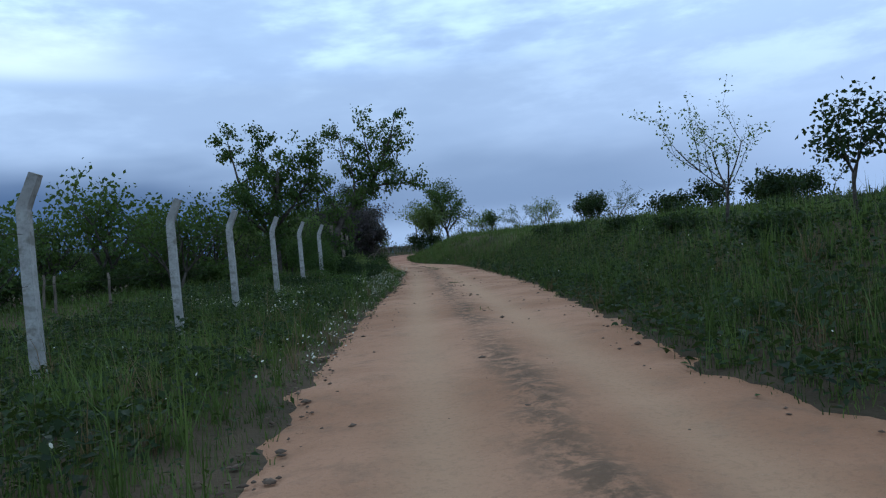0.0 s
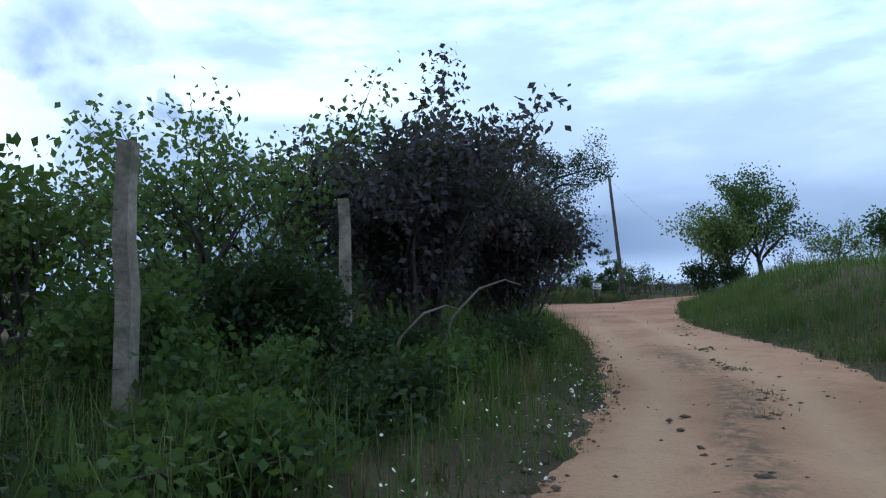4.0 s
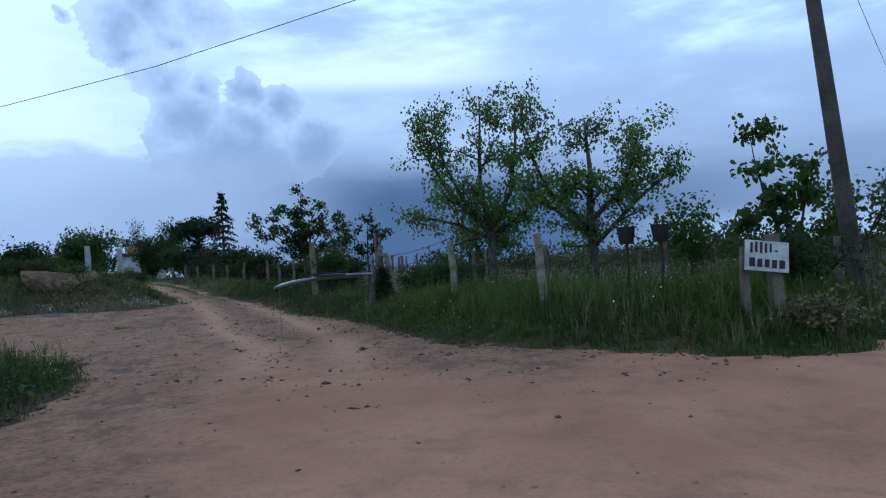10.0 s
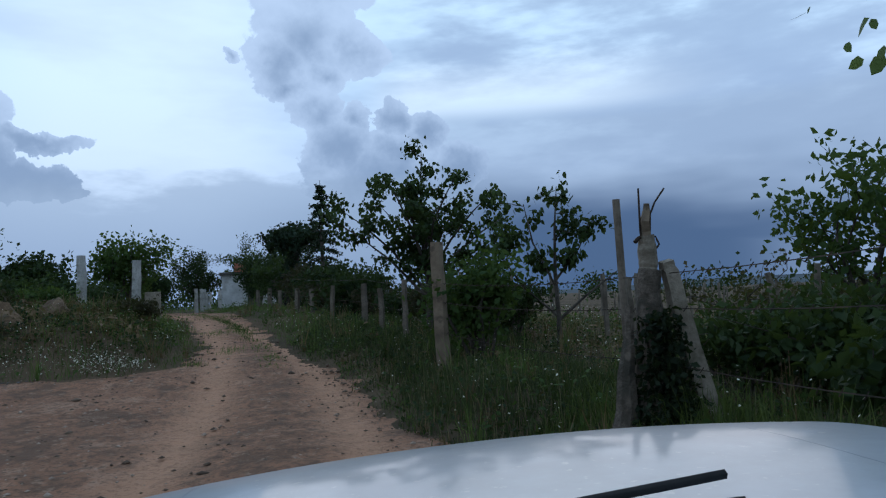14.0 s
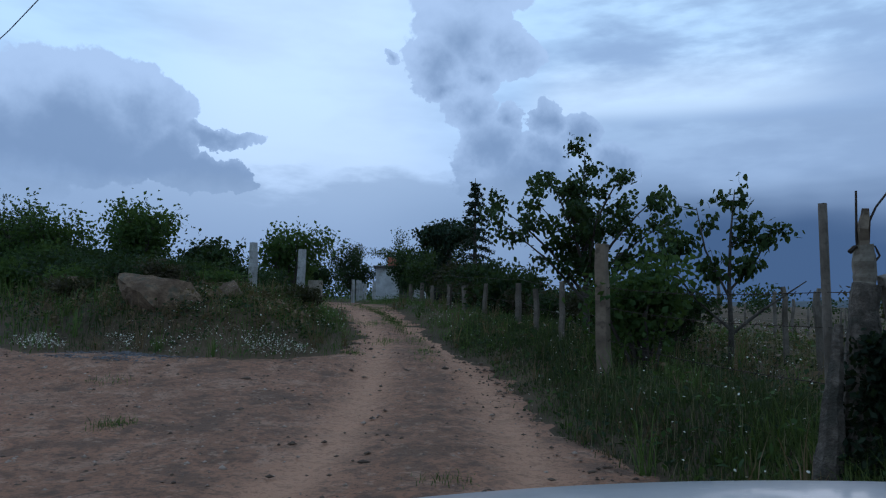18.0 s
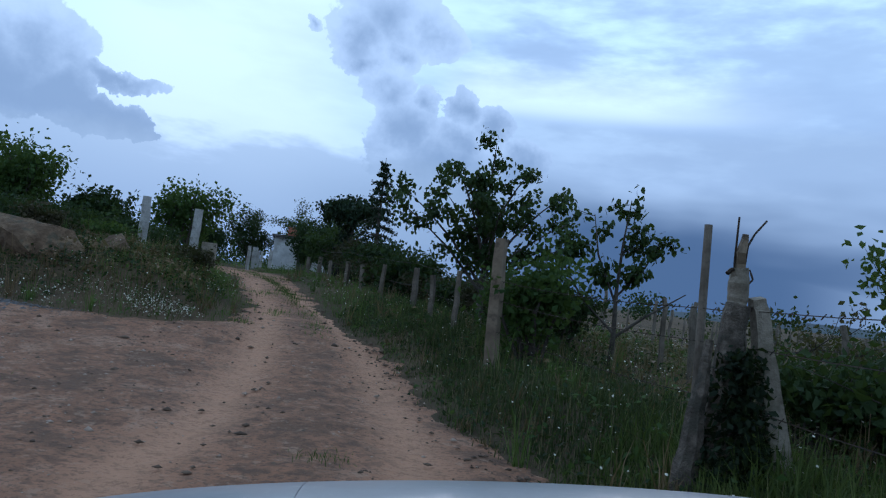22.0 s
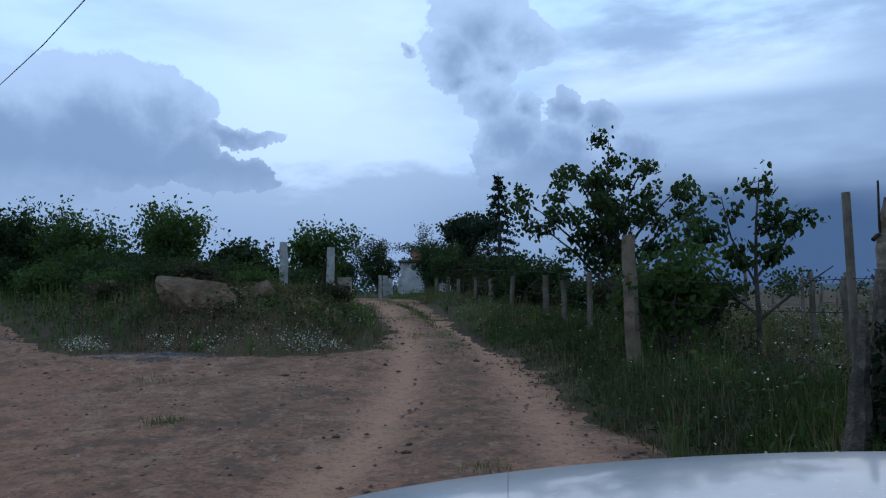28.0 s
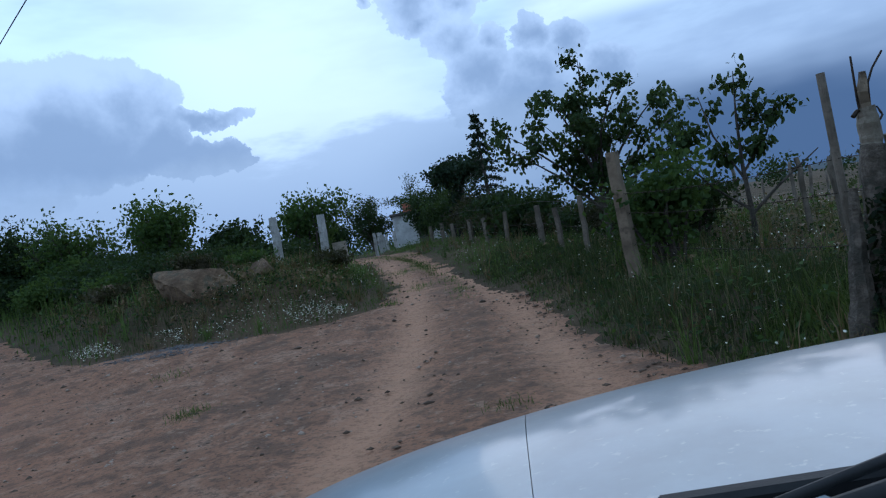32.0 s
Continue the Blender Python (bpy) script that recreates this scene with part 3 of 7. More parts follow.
def build_road():
    xs, ys = np.arange(-24, 22, 0.2), np.arange(-100, 40, 0.2)
    gx, gy = np.meshgrid(xs, ys)
    sd = inside_earth(gx, gy)
    edge = sd + 0.10 * wobble(gx, gy, 1.6, 0.4) + 0.07 * wobble(gx, gy, 0.7, 1.9)
    rut = rut_of(gx, gy)
    z = height(gx, gy, sd) + 0.035 * np.clip(edge / 0.35, -1.5, 1) - 0.04 * rut + 0.025 * crown_of(gx, gy) * (0.6 + wobble(gx, gy, 0.8, 5.0)) + 0.012 * wobble(gx, gy, 0.9, 0.2)
    road, verts = grid_mesh("road", xs, ys, z, sd > -0.75, ROAD)
    worn = road.data.attributes.new("rut", "FLOAT", "POINT")
    worn.data.foreach_set("value", rut_of(verts[:, 0], verts[:, 1]).astype(np.float32))
    torn = road.data.attributes.new("crown", "FLOAT", "POINT")
    torn.data.foreach_set("value", crown_of(verts[:, 0], verts[:, 1]).astype(np.float32))
    stony = road.data.attributes.new("gravelly", "FLOAT", "POINT")
    x, y = verts[:, 0], verts[:, 1]
    stony.data.foreach_set("value", ((np.maximum(step((y + 4.5 + 0.5 * x) / 5) * step((3.0 - x) / 4), 0.9 * step((3.2 - inside_earth(x, y)) / 2.4) * step((y + 19) / 4) * step((5.4 - x) / 1.5))) * (1 - 0.75 * rut_of(x, y))).astype(np.float32))
    return tagged(road, "sandy red-brown dirt road with pale wheel ruts", "dirt road", kind="structure")


road = build_road()

# ---- trees ----
def tubes(branches, sides=5):
    """Verts and faces of tapered limbs: each branch a list of (point, radius). Thin twigs get three sides."""
    verts, faces = [], []
    for line in branches:
        first, n = len(verts), 3 if line[0][1] < 0.014 and sides < 6 else sides
        for i, (p, r) in enumerate(line):
            d = (line[min(i + 1, len(line) - 1)][0] - line[max(i - 1, 0)][0]).normalized()
            u = d.orthogonal().normalized()
            w = d.cross(u)
            verts += [p + (u * math.cos(a) + w * math.sin(a)) * r for a in (6.2832 * k / n for k in range(n))]
        for i in range(len(line) - 1):
            a = first + i * n
            faces += [(a + k, a + (k + 1) % n, a + n + (k + 1) % n, a + n + k) for k in range(n)]
        faces.append(tuple(range(len(verts) - n, len(verts))))
    return verts, faces


def grow(rng, start, way, length, radius, depth, out, tips, bend=0.35, split=(2, 3), lift=0.12, shrink=0.68, spread=0.65):
    """One limb and, from it, thinner ones; collects the twig ends."""
    n = 4 if depth else 3
    p, d, line = start.copy(), way.normalized(), [(start.copy(), radius)]
    for i in range(n):
        d = (d + Vector((rng.gauss(0, bend), rng.gauss(0, bend), rng.gauss(0, bend) + lift)) * 0.35).normalized()
        p = p + d * (length / n)
        line.append((p.copy(), radius * (1 - 0.45 * (i + 1) / n)))
        if depth <= 1:
            tips.append((p.copy(), d.copy()))
    out.append(line)
    if depth == 0:
        return
    for k in range(rng.randint(*split) + (1 if depth > 1 else 0)):
        at = rng.choice(line[1:]) if k else line[-1]
        side = Vector((rng.gauss(0, 1), rng.gauss(0, 1), rng.gauss(0, 0.7))).normalized()
        grow(rng, at[0], d + side * spread * 1.3, length * shrink * rng.uniform(0.75, 1.15), at[1] * 0.62, depth - 1, out, tips, bend, split, lift, shrink, spread)


def leaf_cloud(rng, tips, count, size, scatter, droop=0.3, shaped=False):
    """Small folded leaves round the twigs, each of its own size and turn."""
    np_rng = np.random.default_rng(rng.randint(0, 10 ** 6))
    base = np.array([tuple(p) for p, _ in tips])
    n = count
    pick = np_rng.integers(0, len(base), n)
    pos = base[pick] + np_rng.normal(0, scatter, (n, 3)).clip(-1.7 * scatter, 1.7 * scatter) * [1, 1, 0.8]
    way = np_rng.normal(0, 1, (n, 3)) - [0, 0, droop * 2]
    way /= np.linalg.norm(way, axis=1)[:, None]
    side = np.cross(way, np_rng.normal(0, 1, (n, 3)))
    side /= np.linalg.norm(side, axis=1)[:, None] + 1e-9
    up = np.cross(side, way)
    s = (size * np_rng.uniform(0.6, 1.35, n))[:, None]
    if shaped:
        bow = np.array([[0, 0, -0.12]])
        v = np.stack([pos, pos + (way * 0.28 + side * 0.36 + up * 0.10) * s, pos + (way * 0.68 + side * 0.33 + up * 0.07 + bow) * s, pos + (way + bow * 2) * s,
                      pos + (way * 0.68 - side * 0.33 + up * 0.07 + bow) * s, pos + (way * 0.28 - side * 0.36 + up * 0.10) * s], 1).reshape(-1, 3)
        i = np.arange(n)[:, None] * 6
        return v, np.concatenate([i + [0, 1, 5], i + [1, 2, 4], i + [1, 4, 5], i + [2, 3, 4]], 0)
    v = np.stack([pos, pos + (way * 0.5 + side * 0.32 + up * 0.1) * s, pos + way * s, pos + (way * 0.5 - side * 0.32 + up * 0.1) * s], 1).reshape(-1, 3)
    i = np.arange(n)[:, None] * 4
    return v, np.concatenate([i + [0, 1, 2], i + [0, 2, 3]], 0)


def tree(name, label, at, tall, trunk, wide, leaves, size, mat, seed, category="tree", depth=3, stems=1, lean=(0, 0), scatter=None, lift=0.12, split=(2, 3), spread=0.65, fork=0.35, turn=0.0, bark=None, group=""):
    """A tapered trunk (or several stems) with limbs, and a crown of single leaves. tall: metres; trunk: radius; wide: how far limbs reach."""
    rng = random.Random(seed)
    top = thing(name, label, category, (at[0], at[1], ground_z(at[0], at[1]) - 0.05), turn, group)
    limbs, tips = [], []
    for k in range(stems):
        a = 6.2832 * k / max(stems, 1) + rng.uniform(0, 1)
        d = Vector((lean[0], lean[1], 1)) + (Vector((math.cos(a), math.sin(a), 0)) * 0.35 if stems > 1 else Vector())
        p, line = Vector((0, 0, 0)), [(Vector((0, 0, -0.15)), trunk * 1.35), (Vector((0, 0, 0.08)), trunk * 1.1)]
        n = 4
        for i in range(n):
            d = (d + Vector((rng.gauss(0, 0.09), rng.gauss(0, 0.09), 0.05))).normalized()
            p = p + d * (tall * fork / n)
            line.append((p.copy(), trunk * (1 - 0.35 * (i + 1) / n)))
        limbs.append(line)
        count = rng.randint(4, 5) if stems == 1 else rng.randint(2, 3)
        for j in range(count):
            b = 6.2832 * j / count + rng.uniform(-0.5, 0.5)
            out = Vector((math.cos(b) * wide, math.sin(b) * wide, rng.uniform(0.75, 1.25)))
            where = line[-1][0] if j < 3 else line[-2][0]
            grow(rng, where, out + d * 0.4, tall * (1 - fork) * 0.46 * rng.uniform(0.85, 1.15), trunk * 0.5, depth - 1, limbs, tips, split=split, lift=lift, spread=spread)
    high = max(p.z for p, _ in tips)
    k = (tall - (scatter or 0.2)) / high
    limbs = [[(p * k, r) for p, r in line] for line in limbs]
    tips = [(p * k, d) for p, d in tips]
    v, f = tubes(limbs)
    part("trunk", v, f, bark or BARK, top, smooth_faces=True)
    if leaves:
        v, f = leaf_cloud(rng, tips, leaves, size, scatter or 0.2)
        crown = new("crown", big_mesh("crown", v, f, mat))
        crown.parent = top
    return top


def bush(name, label, at, wide, deep, tall, leaves, size, mat, seed, category="bush", low=0.0, stems=7, turn=0.0, group="", bark=None):
    """A shrub: thin stems fanning out of the ground and leaves in uneven lobes round them."""
    rng = random.Random(seed)
    top = thing(name, label, category, (at[0], at[1], ground_z(at[0], at[1]) - 0.04), turn, group)
    limbs, tips = [], []
    for k in range(stems):
        a, r = rng.uniform(0, 6.2832), rng.uniform(0.3, 0.95)
        end = Vector((math.cos(a) * wide * r, math.sin(a) * deep * r, tall * rng.uniform(0.6, 0.98) * (1.05 - 0.35 * r)))
        start = Vector((end.x * 0.25, end.y * 0.25, 0))
        mid = start.lerp(end, 0.5) + Vector((rng.gauss(0, 0.1), rng.gauss(0, 0.1), 0.12 * tall))
        limbs.append([(start, 0.018 * (1 + tall * 0.4)), (mid, 0.013 * (1 + tall * 0.4)), (end, 0.006)])
        for c in range(3):
            b = mid.lerp(end, rng.uniform(0, 0.9))
            e = b + Vector((rng.gauss(0, 0.35 * wide), rng.gauss(0, 0.35 * deep), rng.uniform(0.0, 0.3) * tall))
            limbs.append([(b, 0.008), (b.lerp(e, 0.5), 0.006), (e, 0.003)])
            tips += [(b.lerp(e, q), Vector((0, 0, 1))) for q in (0.3, 0.65, 1.0)]
        tips += [(start.lerp(mid, 0.7), Vector((0, 0, 1))), (mid, Vector((0, 0, 1))), (end, Vector((0, 0, 1)))]
    tips = [(p, d) for p, d in tips if p.z > low]
    v, f = tubes(limbs, 4)
    part("branchwork", v, f, bark or BARK, top, smooth_faces=True)
    if leaves:
        v, f = leaf_cloud(rng, tips, leaves, size, min(0.19, 0.11 * (wide + deep + tall) / 2), 0.1)
        v[:, 2] = np.maximum(v[:, 2], 0.02)
        crown = new("foliage", big_mesh("foliage", v, f, mat))
        crown.parent = top
    return top


def drawn_tree(name, label, at, lines, leaves, size, mat, seed, scatter=0.22, twigs=3, category="tree", reach=0.9, depth=2, droop=0.3, lift=0.05, low=0.0, bark=None):
    """A tree whose main limbs are given as lines of (x, y, z, radius) from its foot."""
    rng = random.Random(seed)
    top = thing(name, label, category, (at[0], at[1], ground_z(at[0], at[1]) - 0.05))
    limbs, tips = [], []
    for line in lines:
        pts = [(Vector(p[:3]), p[3]) for p in line]
        limbs.append(pts)
        for i in range(1, len(pts)):
            if pts[i][0].z < 1.3:
                continue
            for k in range(twigs):
                a = pts[i - 1][0].lerp(pts[i][0], rng.uniform(0.2, 1.0))
                d = (pts[i][0] - pts[i - 1][0]).normalized() * 0.5 + Vector((rng.gauss(0, 1), rng.gauss(0, 1), rng.gauss(0.25, 0.6)))
                grow(rng, a, d, reach * rng.uniform(0.6, 1.3), pts[i][1] * 0.45 + 0.006, depth, limbs, tips, bend=0.5, lift=lift, shrink=0.66)
    v, f = tubes(limbs)
    part("trunk", v, f, bark or BARK, top, smooth_faces=True)
    if leaves:
        v, f = leaf_cloud(rng, [q for q in tips if q[0].z > low], leaves, size, scatter, droop, leaves < 9000)
        crown = new("crown", big_mesh("crown", v, f, mat))
        crown.parent = top
    return top


def conifer(name, label, at, tall, wide, seed, bare=0.12):
    """A spruce: straight stem, whorls of drooping boughs set with needles."""
    rng = random.Random(seed)
    top = thing(name, label, "conifer", (at[0], at[1], ground_z(*at) - 0.05))
    limbs = [[(Vector((0, 0, tall * k)), 0.10 * (1 - k) + 0.008) for k in (0, 0.3, 0.6, 0.85, 1.0)]]
    tips = []
    h = bare * tall
    while h < tall * 0.97:
        r = wide * (1 - h / tall) ** 0.8 + 0.02
        for k in range(8):
            a = 6.2832 * (k + rng.uniform(-0.3, 0.3)) / 8
            q = r * rng.uniform(0.65, 1.1)
            tip = Vector((math.cos(a) * q, math.sin(a) * q, h - 0.3 * q + rng.uniform(-0.14, 0.14)))
            mid = Vector((tip.x * 0.55, tip.y * 0.55, h * 0.4 + tip.z * 0.6 + 0.14 * q))
            limbs.append([(Vector((0, 0, h)), 0.022), (mid, 0.014), (tip, 0.005)])
            tips += [(mid.lerp(tip, c), tip) for c in (0.0, 0.3, 0.6, 0.8, 1.0)] + [(mid * 0.6 + Vector((0, 0, h * 0.4)), tip)]
        h += tall * 0.068
    v, f = tubes(limbs, 4)
    part("trunk", v, f, BARK, top, smooth_faces=True)
    v, f = leaf_cloud(rng, tips, 5200, 0.085, 0.035, 0.4)
    crown = new("crown", big_mesh("crown", v, f, NEEDLE))
    crown.parent = top
    return top


# orchard and roadside, from the start of the way
first = tree("orchard_tree", "low leafy orchard tree behind the concrete fence posts", (-11.5, -66), 3.4, 0.08, 0.9, 1700, 0.16, LEAF, 21, stems=2, fork=0.2, scatter=0.24, group="orchard trees behind the fence")
second = tree("orchard_tree", "bushy orchard tree with dense dark leaves behind the fence", (-12.2, -55.0), 3.3, 0.08, 0.95, 1700, 0.16, LEAF, 22, stems=3, fork=0.18, scatter=0.26, group="orchard trees behind the fence")
third = tree("orchard_tree", "orchard tree with an uneven leafy top behind the fence", (-7.0, -50.0), 4.2, 0.09, 0.9, 1700, 0.16, LEAF, 23, stems=2, fork=0.22, scatter=0.25, group="orchard trees behind the fence")
spots = [(-14.5, -61.5), (-14.0, -50.6), (-10.2, -46.4), (-15.5, -69.5), (-17.8, -57.5), (-15.2, -49.5), (-19.5, -65), (-21.5, -54), (-6.2, -44.0), (-9.4, -40.5), (-4.6, -38.5), (-13.5, -43.5),
         (-22.5, -72), (-17.5, -76), (-26, -61), (-24, -47)]
rng = random.Random(5)
for i, (x, y) in enumerate(spots):
    ob = copy_thing((first, second, third)[i % 3], pose(x, y, ground_z(x, y) - 0.05, 0, 0, rng.uniform(0, 360)))
    ob.scale = [rng.uniform(1.15, 1.42)] * 3
drawn_tree("tall_fruit_tree", "tall fruit tree with dead twigs at its top behind the fence", (-3.1, -48.0), [
    [(0, 0, -0.2, 0.20), (0.05, 0, 1.2, 0.17), (0.0, 0.1, 2.4, 0.14), (0.25, 0.1, 3.6, 0.10), (0.4, 0.2, 5.0, 0.05)],
    [(0.0, 0.05, 2.0, 0.10), (-0.8, 0.2, 3.2, 0.08), (-1.3, 0.1, 4.6, 0.05), (-1.6, 0.2, 6.3, 0.02)],
    [(0.0, 0.1, 2.3, 0.10), (0.9, -0.3, 3.3, 0.07), (1.6, -0.2, 4.3, 0.05), (1.9, 0, 5.3, 0.02)],
    [(0.0, 0.1, 1.9, 0.08), (-0.9, -0.8, 2.8, 0.06), (-1.7, -1.1, 3.6, 0.03)],
    [(0.2, 0.1, 3.2, 0.06), (0.2, 0.9, 4.2, 0.05), (-0.1, 1.3, 5.2, 0.03), (-0.3, 1.4, 6.5, 0.012)]], 8800, 0.115, LEAF, 31, scatter=0.15, twigs=5, reach=0.62)
drawn_tree("leaning_walnut_tree", "old tree with a bowed leaning trunk reaching over the road", (-0.75, -49.4), [
    [(0, 0, -0.2, 0.175), (-0.05, 0.05, 0.8, 0.16), (0.05, 0.15, 1.7, 0.15), (0.5, 0.4, 2.5, 0.135), (1.25, 0.8, 3.25, 0.118), (2.0, 1.2, 4.0, 0.10), (2.6, 1.4, 5.0, 0.07), (3.1, 1.3, 6.1, 0.04), (3.4, 1.2, 7.1, 0.0136)],
    [(1.9, 1.1, 3.9, 0.055), (2.6, 0.9, 4.0, 0.042), (3.3, 0.8, 3.95, 0.03), (4.0, 0.7, 4.1, 0.012)],
    [(1.2, 0.7, 3.2, 0.0544), (1.3, 1.4, 4.5, 0.0408), (1.0, 1.8, 5.6, 0.0272), (0.8, 2.0, 6.6, 0.0136)],
    [(2.4, 1.35, 4.6, 0.05), (3.1, 1.9, 5.4, 0.034), (3.8, 2.2, 6.0, 0.0136)],
    [(0.6, 0.45, 2.6, 0.05), (0.0, 0.9, 3.6, 0.04), (-0.3, 1.2, 4.6, 0.025), (-0.3, 1.3, 5.6, 0.012)],
    [(2.2, 1.3, 4.4, 0.0476), (1.9, 0.6, 5.4, 0.034), (1.7, 0.2, 6.4, 0.0136)]], 8000, 0.10, LEAF, 32, scatter=0.12, twigs=5, reach=0.5)
bush("lilac_bush", "large dark purple lilac bush crowding the fence", (1.35, -36.6), 2.1, 2.3, 4.2, 22000, 0.12, LEAF_PURPLE, 33, stems=34)
bush("lilac_bush", "dark purple-leaved bush with dull blossom at the road bend", (2.7, -33.6), 1.5, 1.6, 3.6, 12000, 0.12, LEAF_PURPLE, 34, stems=22)
for i, (x, y, h) in enumerate([(-2.3, -38.2, 4.2), (-4.6, -40.6, 4.0), (-0.5, -37.6, 4.9), (-1.3, -38.6, 4.0), (-0.6, -34.2, 4.2), (-5.6, -36.0, 4.2), (-1.6, -29.8, 3.8), (-4.2, -31.5, 4.0), (-16.2, -40.4, 4.2), (-13.4, -42.2, 4.4), (-19.2, -38.6, 4.0)]):
    tree("garden_tree", "leafy fruit tree behind the overgrown fence", (x, y), h * 1.0, 0.09, 0.8, 1700, 0.12, (LEAF_APPLE, LEAF_LIGHT, LEAF_APPLE)[i % 3], 140 + i, scatter=0.22, stems=2, fork=0.25)
drawn_tree("oak_tree", "broad dark oak with a thick forked trunk above the road bank", (1.45, -18.8), [
    [(0, 0, -0.3, 0.42), (0.0, 0.0, 0.5, 0.34), (-0.05, 0.05, 1.2, 0.30), (-0.1, 0.1, 1.7, 0.26), (-0.25, 0.3, 3.0, 0.2), (-0.2, 0.4, 4.8, 0.12), (0.0, 0.5, 7.4, 0.03)],
    [(0.12, -0.05, 0.2, 0.26), (0.35, -0.05, 1.3, 0.2), (0.55, 0.0, 2.4, 0.17), (0.9, 0.1, 4.0, 0.12), (1.4, 0.3, 6.4, 0.03)],
    [(-0.1, 0, 1.4, 0.2), (-0.8, -0.4, 2.3, 0.15), (-1.9, -0.9, 3.4, 0.10), (-3.0, -1.2, 4.6, 0.03)],
    [(0.45, 0, 1.9, 0.13), (1.4, -0.3, 2.9, 0.10), (2.2, -0.5, 3.4, 0.06), (2.9, -0.6, 3.2, 0.02)],
    [(0.6, 0, 2.6, 0.12), (1.6, 0.6, 3.4, 0.09), (2.4, 0.8, 3.6, 0.05), (3.0, 1.0, 3.3, 0.015)],
    [(0.8, 0, 3.6, 0.10), (2.0, 0.1, 4.7, 0.07), (3.0, 0.1, 5.3, 0.04), (3.7, 0.0, 5.2, 0.015)],
    [(0.2, -0.1, 2.4, 0.12), (0.8, -1.3, 3.2, 0.09), (1.5, -2.4, 3.6, 0.05), (1.9, -3.3, 3.4, 0.02)],
    [(-0.2, 0.3, 2.6, 0.12), (-0.8, 1.5, 3.8, 0.08), (-1.2, 2.8, 4.6, 0.03)],
    [(0.2, 0.2, 2.9, 0.1), (0.6, 1.5, 3.9, 0.07), (0.8, 2.4, 4.5, 0.03)],
    [(-0.2, 0.4, 4.0, 0.10), (-1.2, -0.3, 5.2, 0.07), (-1.9, -0.6, 6.6, 0.02)],
    [(0.9, 0.1, 4.2, 0.08), (1.9, -0.8, 5.6, 0.05), (2.6, -1.2, 6.6, 0.02)],
    [(0.9, 0.1, 4.4, 0.08), (2.8, 0.4, 5.6, 0.05), (4.4, 0.6, 6.0, 0.02)],
    [(0.2, 0.2, 1.8, 0.10), (0.7, 1.2, 2.4, 0.07), (1.2, 2.1, 2.6, 0.03)], [(0.0, 0.3, 1.9, 0.10), (0.1, 1.6, 2.5, 0.07), (0.2, 2.8, 2.7, 0.03)],
    [(-0.1, 0, 1.5, 0.15), (-0.9, -0.9, 2.4, 0.10), (-1.6, -1.8, 2.9, 0.06), (-2.2, -2.6, 3.0, 0.02)], [(-0.1, 0, 1.7, 0.14), (-1.2, -0.2, 2.5, 0.09), (-2.4, -0.4, 3.0, 0.05), (-3.3, -0.6, 3.0, 0.02)],
    [(-0.1, 0.1, 2.2, 0.12), (-0.8, -1.0, 3.3, 0.08), (-1.3, -1.9, 4.2, 0.03)]], 42000, 0.095, LEAF_DARK, 35, scatter=0.22, twigs=5, reach=0.72, low=2.1, bark=OAK_BARK)
drawn_tree("bare_tree", "dead tree with bare spreading grey branches at the junction", (1.3, -14.2), [
    [(0, 0, -0.2, 0.13), (-0.05, 0, 0.8, 0.11), (-0.1, 0.1, 1.5, 0.09), (0.1, 0.4, 2.2, 0.075), (0.6, 0.7, 2.7, 0.05), (1.2, 0.9, 2.75, 0.035), (1.9, 1.0, 2.9, 0.012)],
    [(-0.1, 0.1, 1.4, 0.11), (-0.4, 0.4, 2.5, 0.08), (-0.3, 0.7, 3.4, 0.035), (0.0, 0.9, 4.2, 0.012)],
    [(-0.1, 0.1, 1.5, 0.09), (-0.9, 0.1, 2.5, 0.06), (-1.6, 0.3, 3.6, 0.03), (-2.1, 0.4, 4.6, 0.012)],
    [(0.2, 0.5, 2.3, 0.07), (0.6, 0.6, 3.4, 0.05), (1.1, 0.8, 4.3, 0.02)],
    [(0.2, 0.6, 2.5, 0.06), (0.8, 0.7, 2.6, 0.04), (1.3, 0.9, 2.4, 0.015)],
    [(0.1, 0.4, 2.2, 0.05), (0.7, 0.2, 2.3, 0.035), (1.3, 0.2, 2.1, 0.02), (1.7, 0.3, 1.7, 0.008)],
    [(0.5, 0.6, 3.2, 0.04), (1.0, 0.5, 3.5, 0.03), (1.6, 0.6, 3.5, 0.01)]], 0, 0.06, LEAF_MID, 36, twigs=8, reach=0.5, depth=2, bark=OAK_BARK).scale = (0.9, 0.95, 0.9)
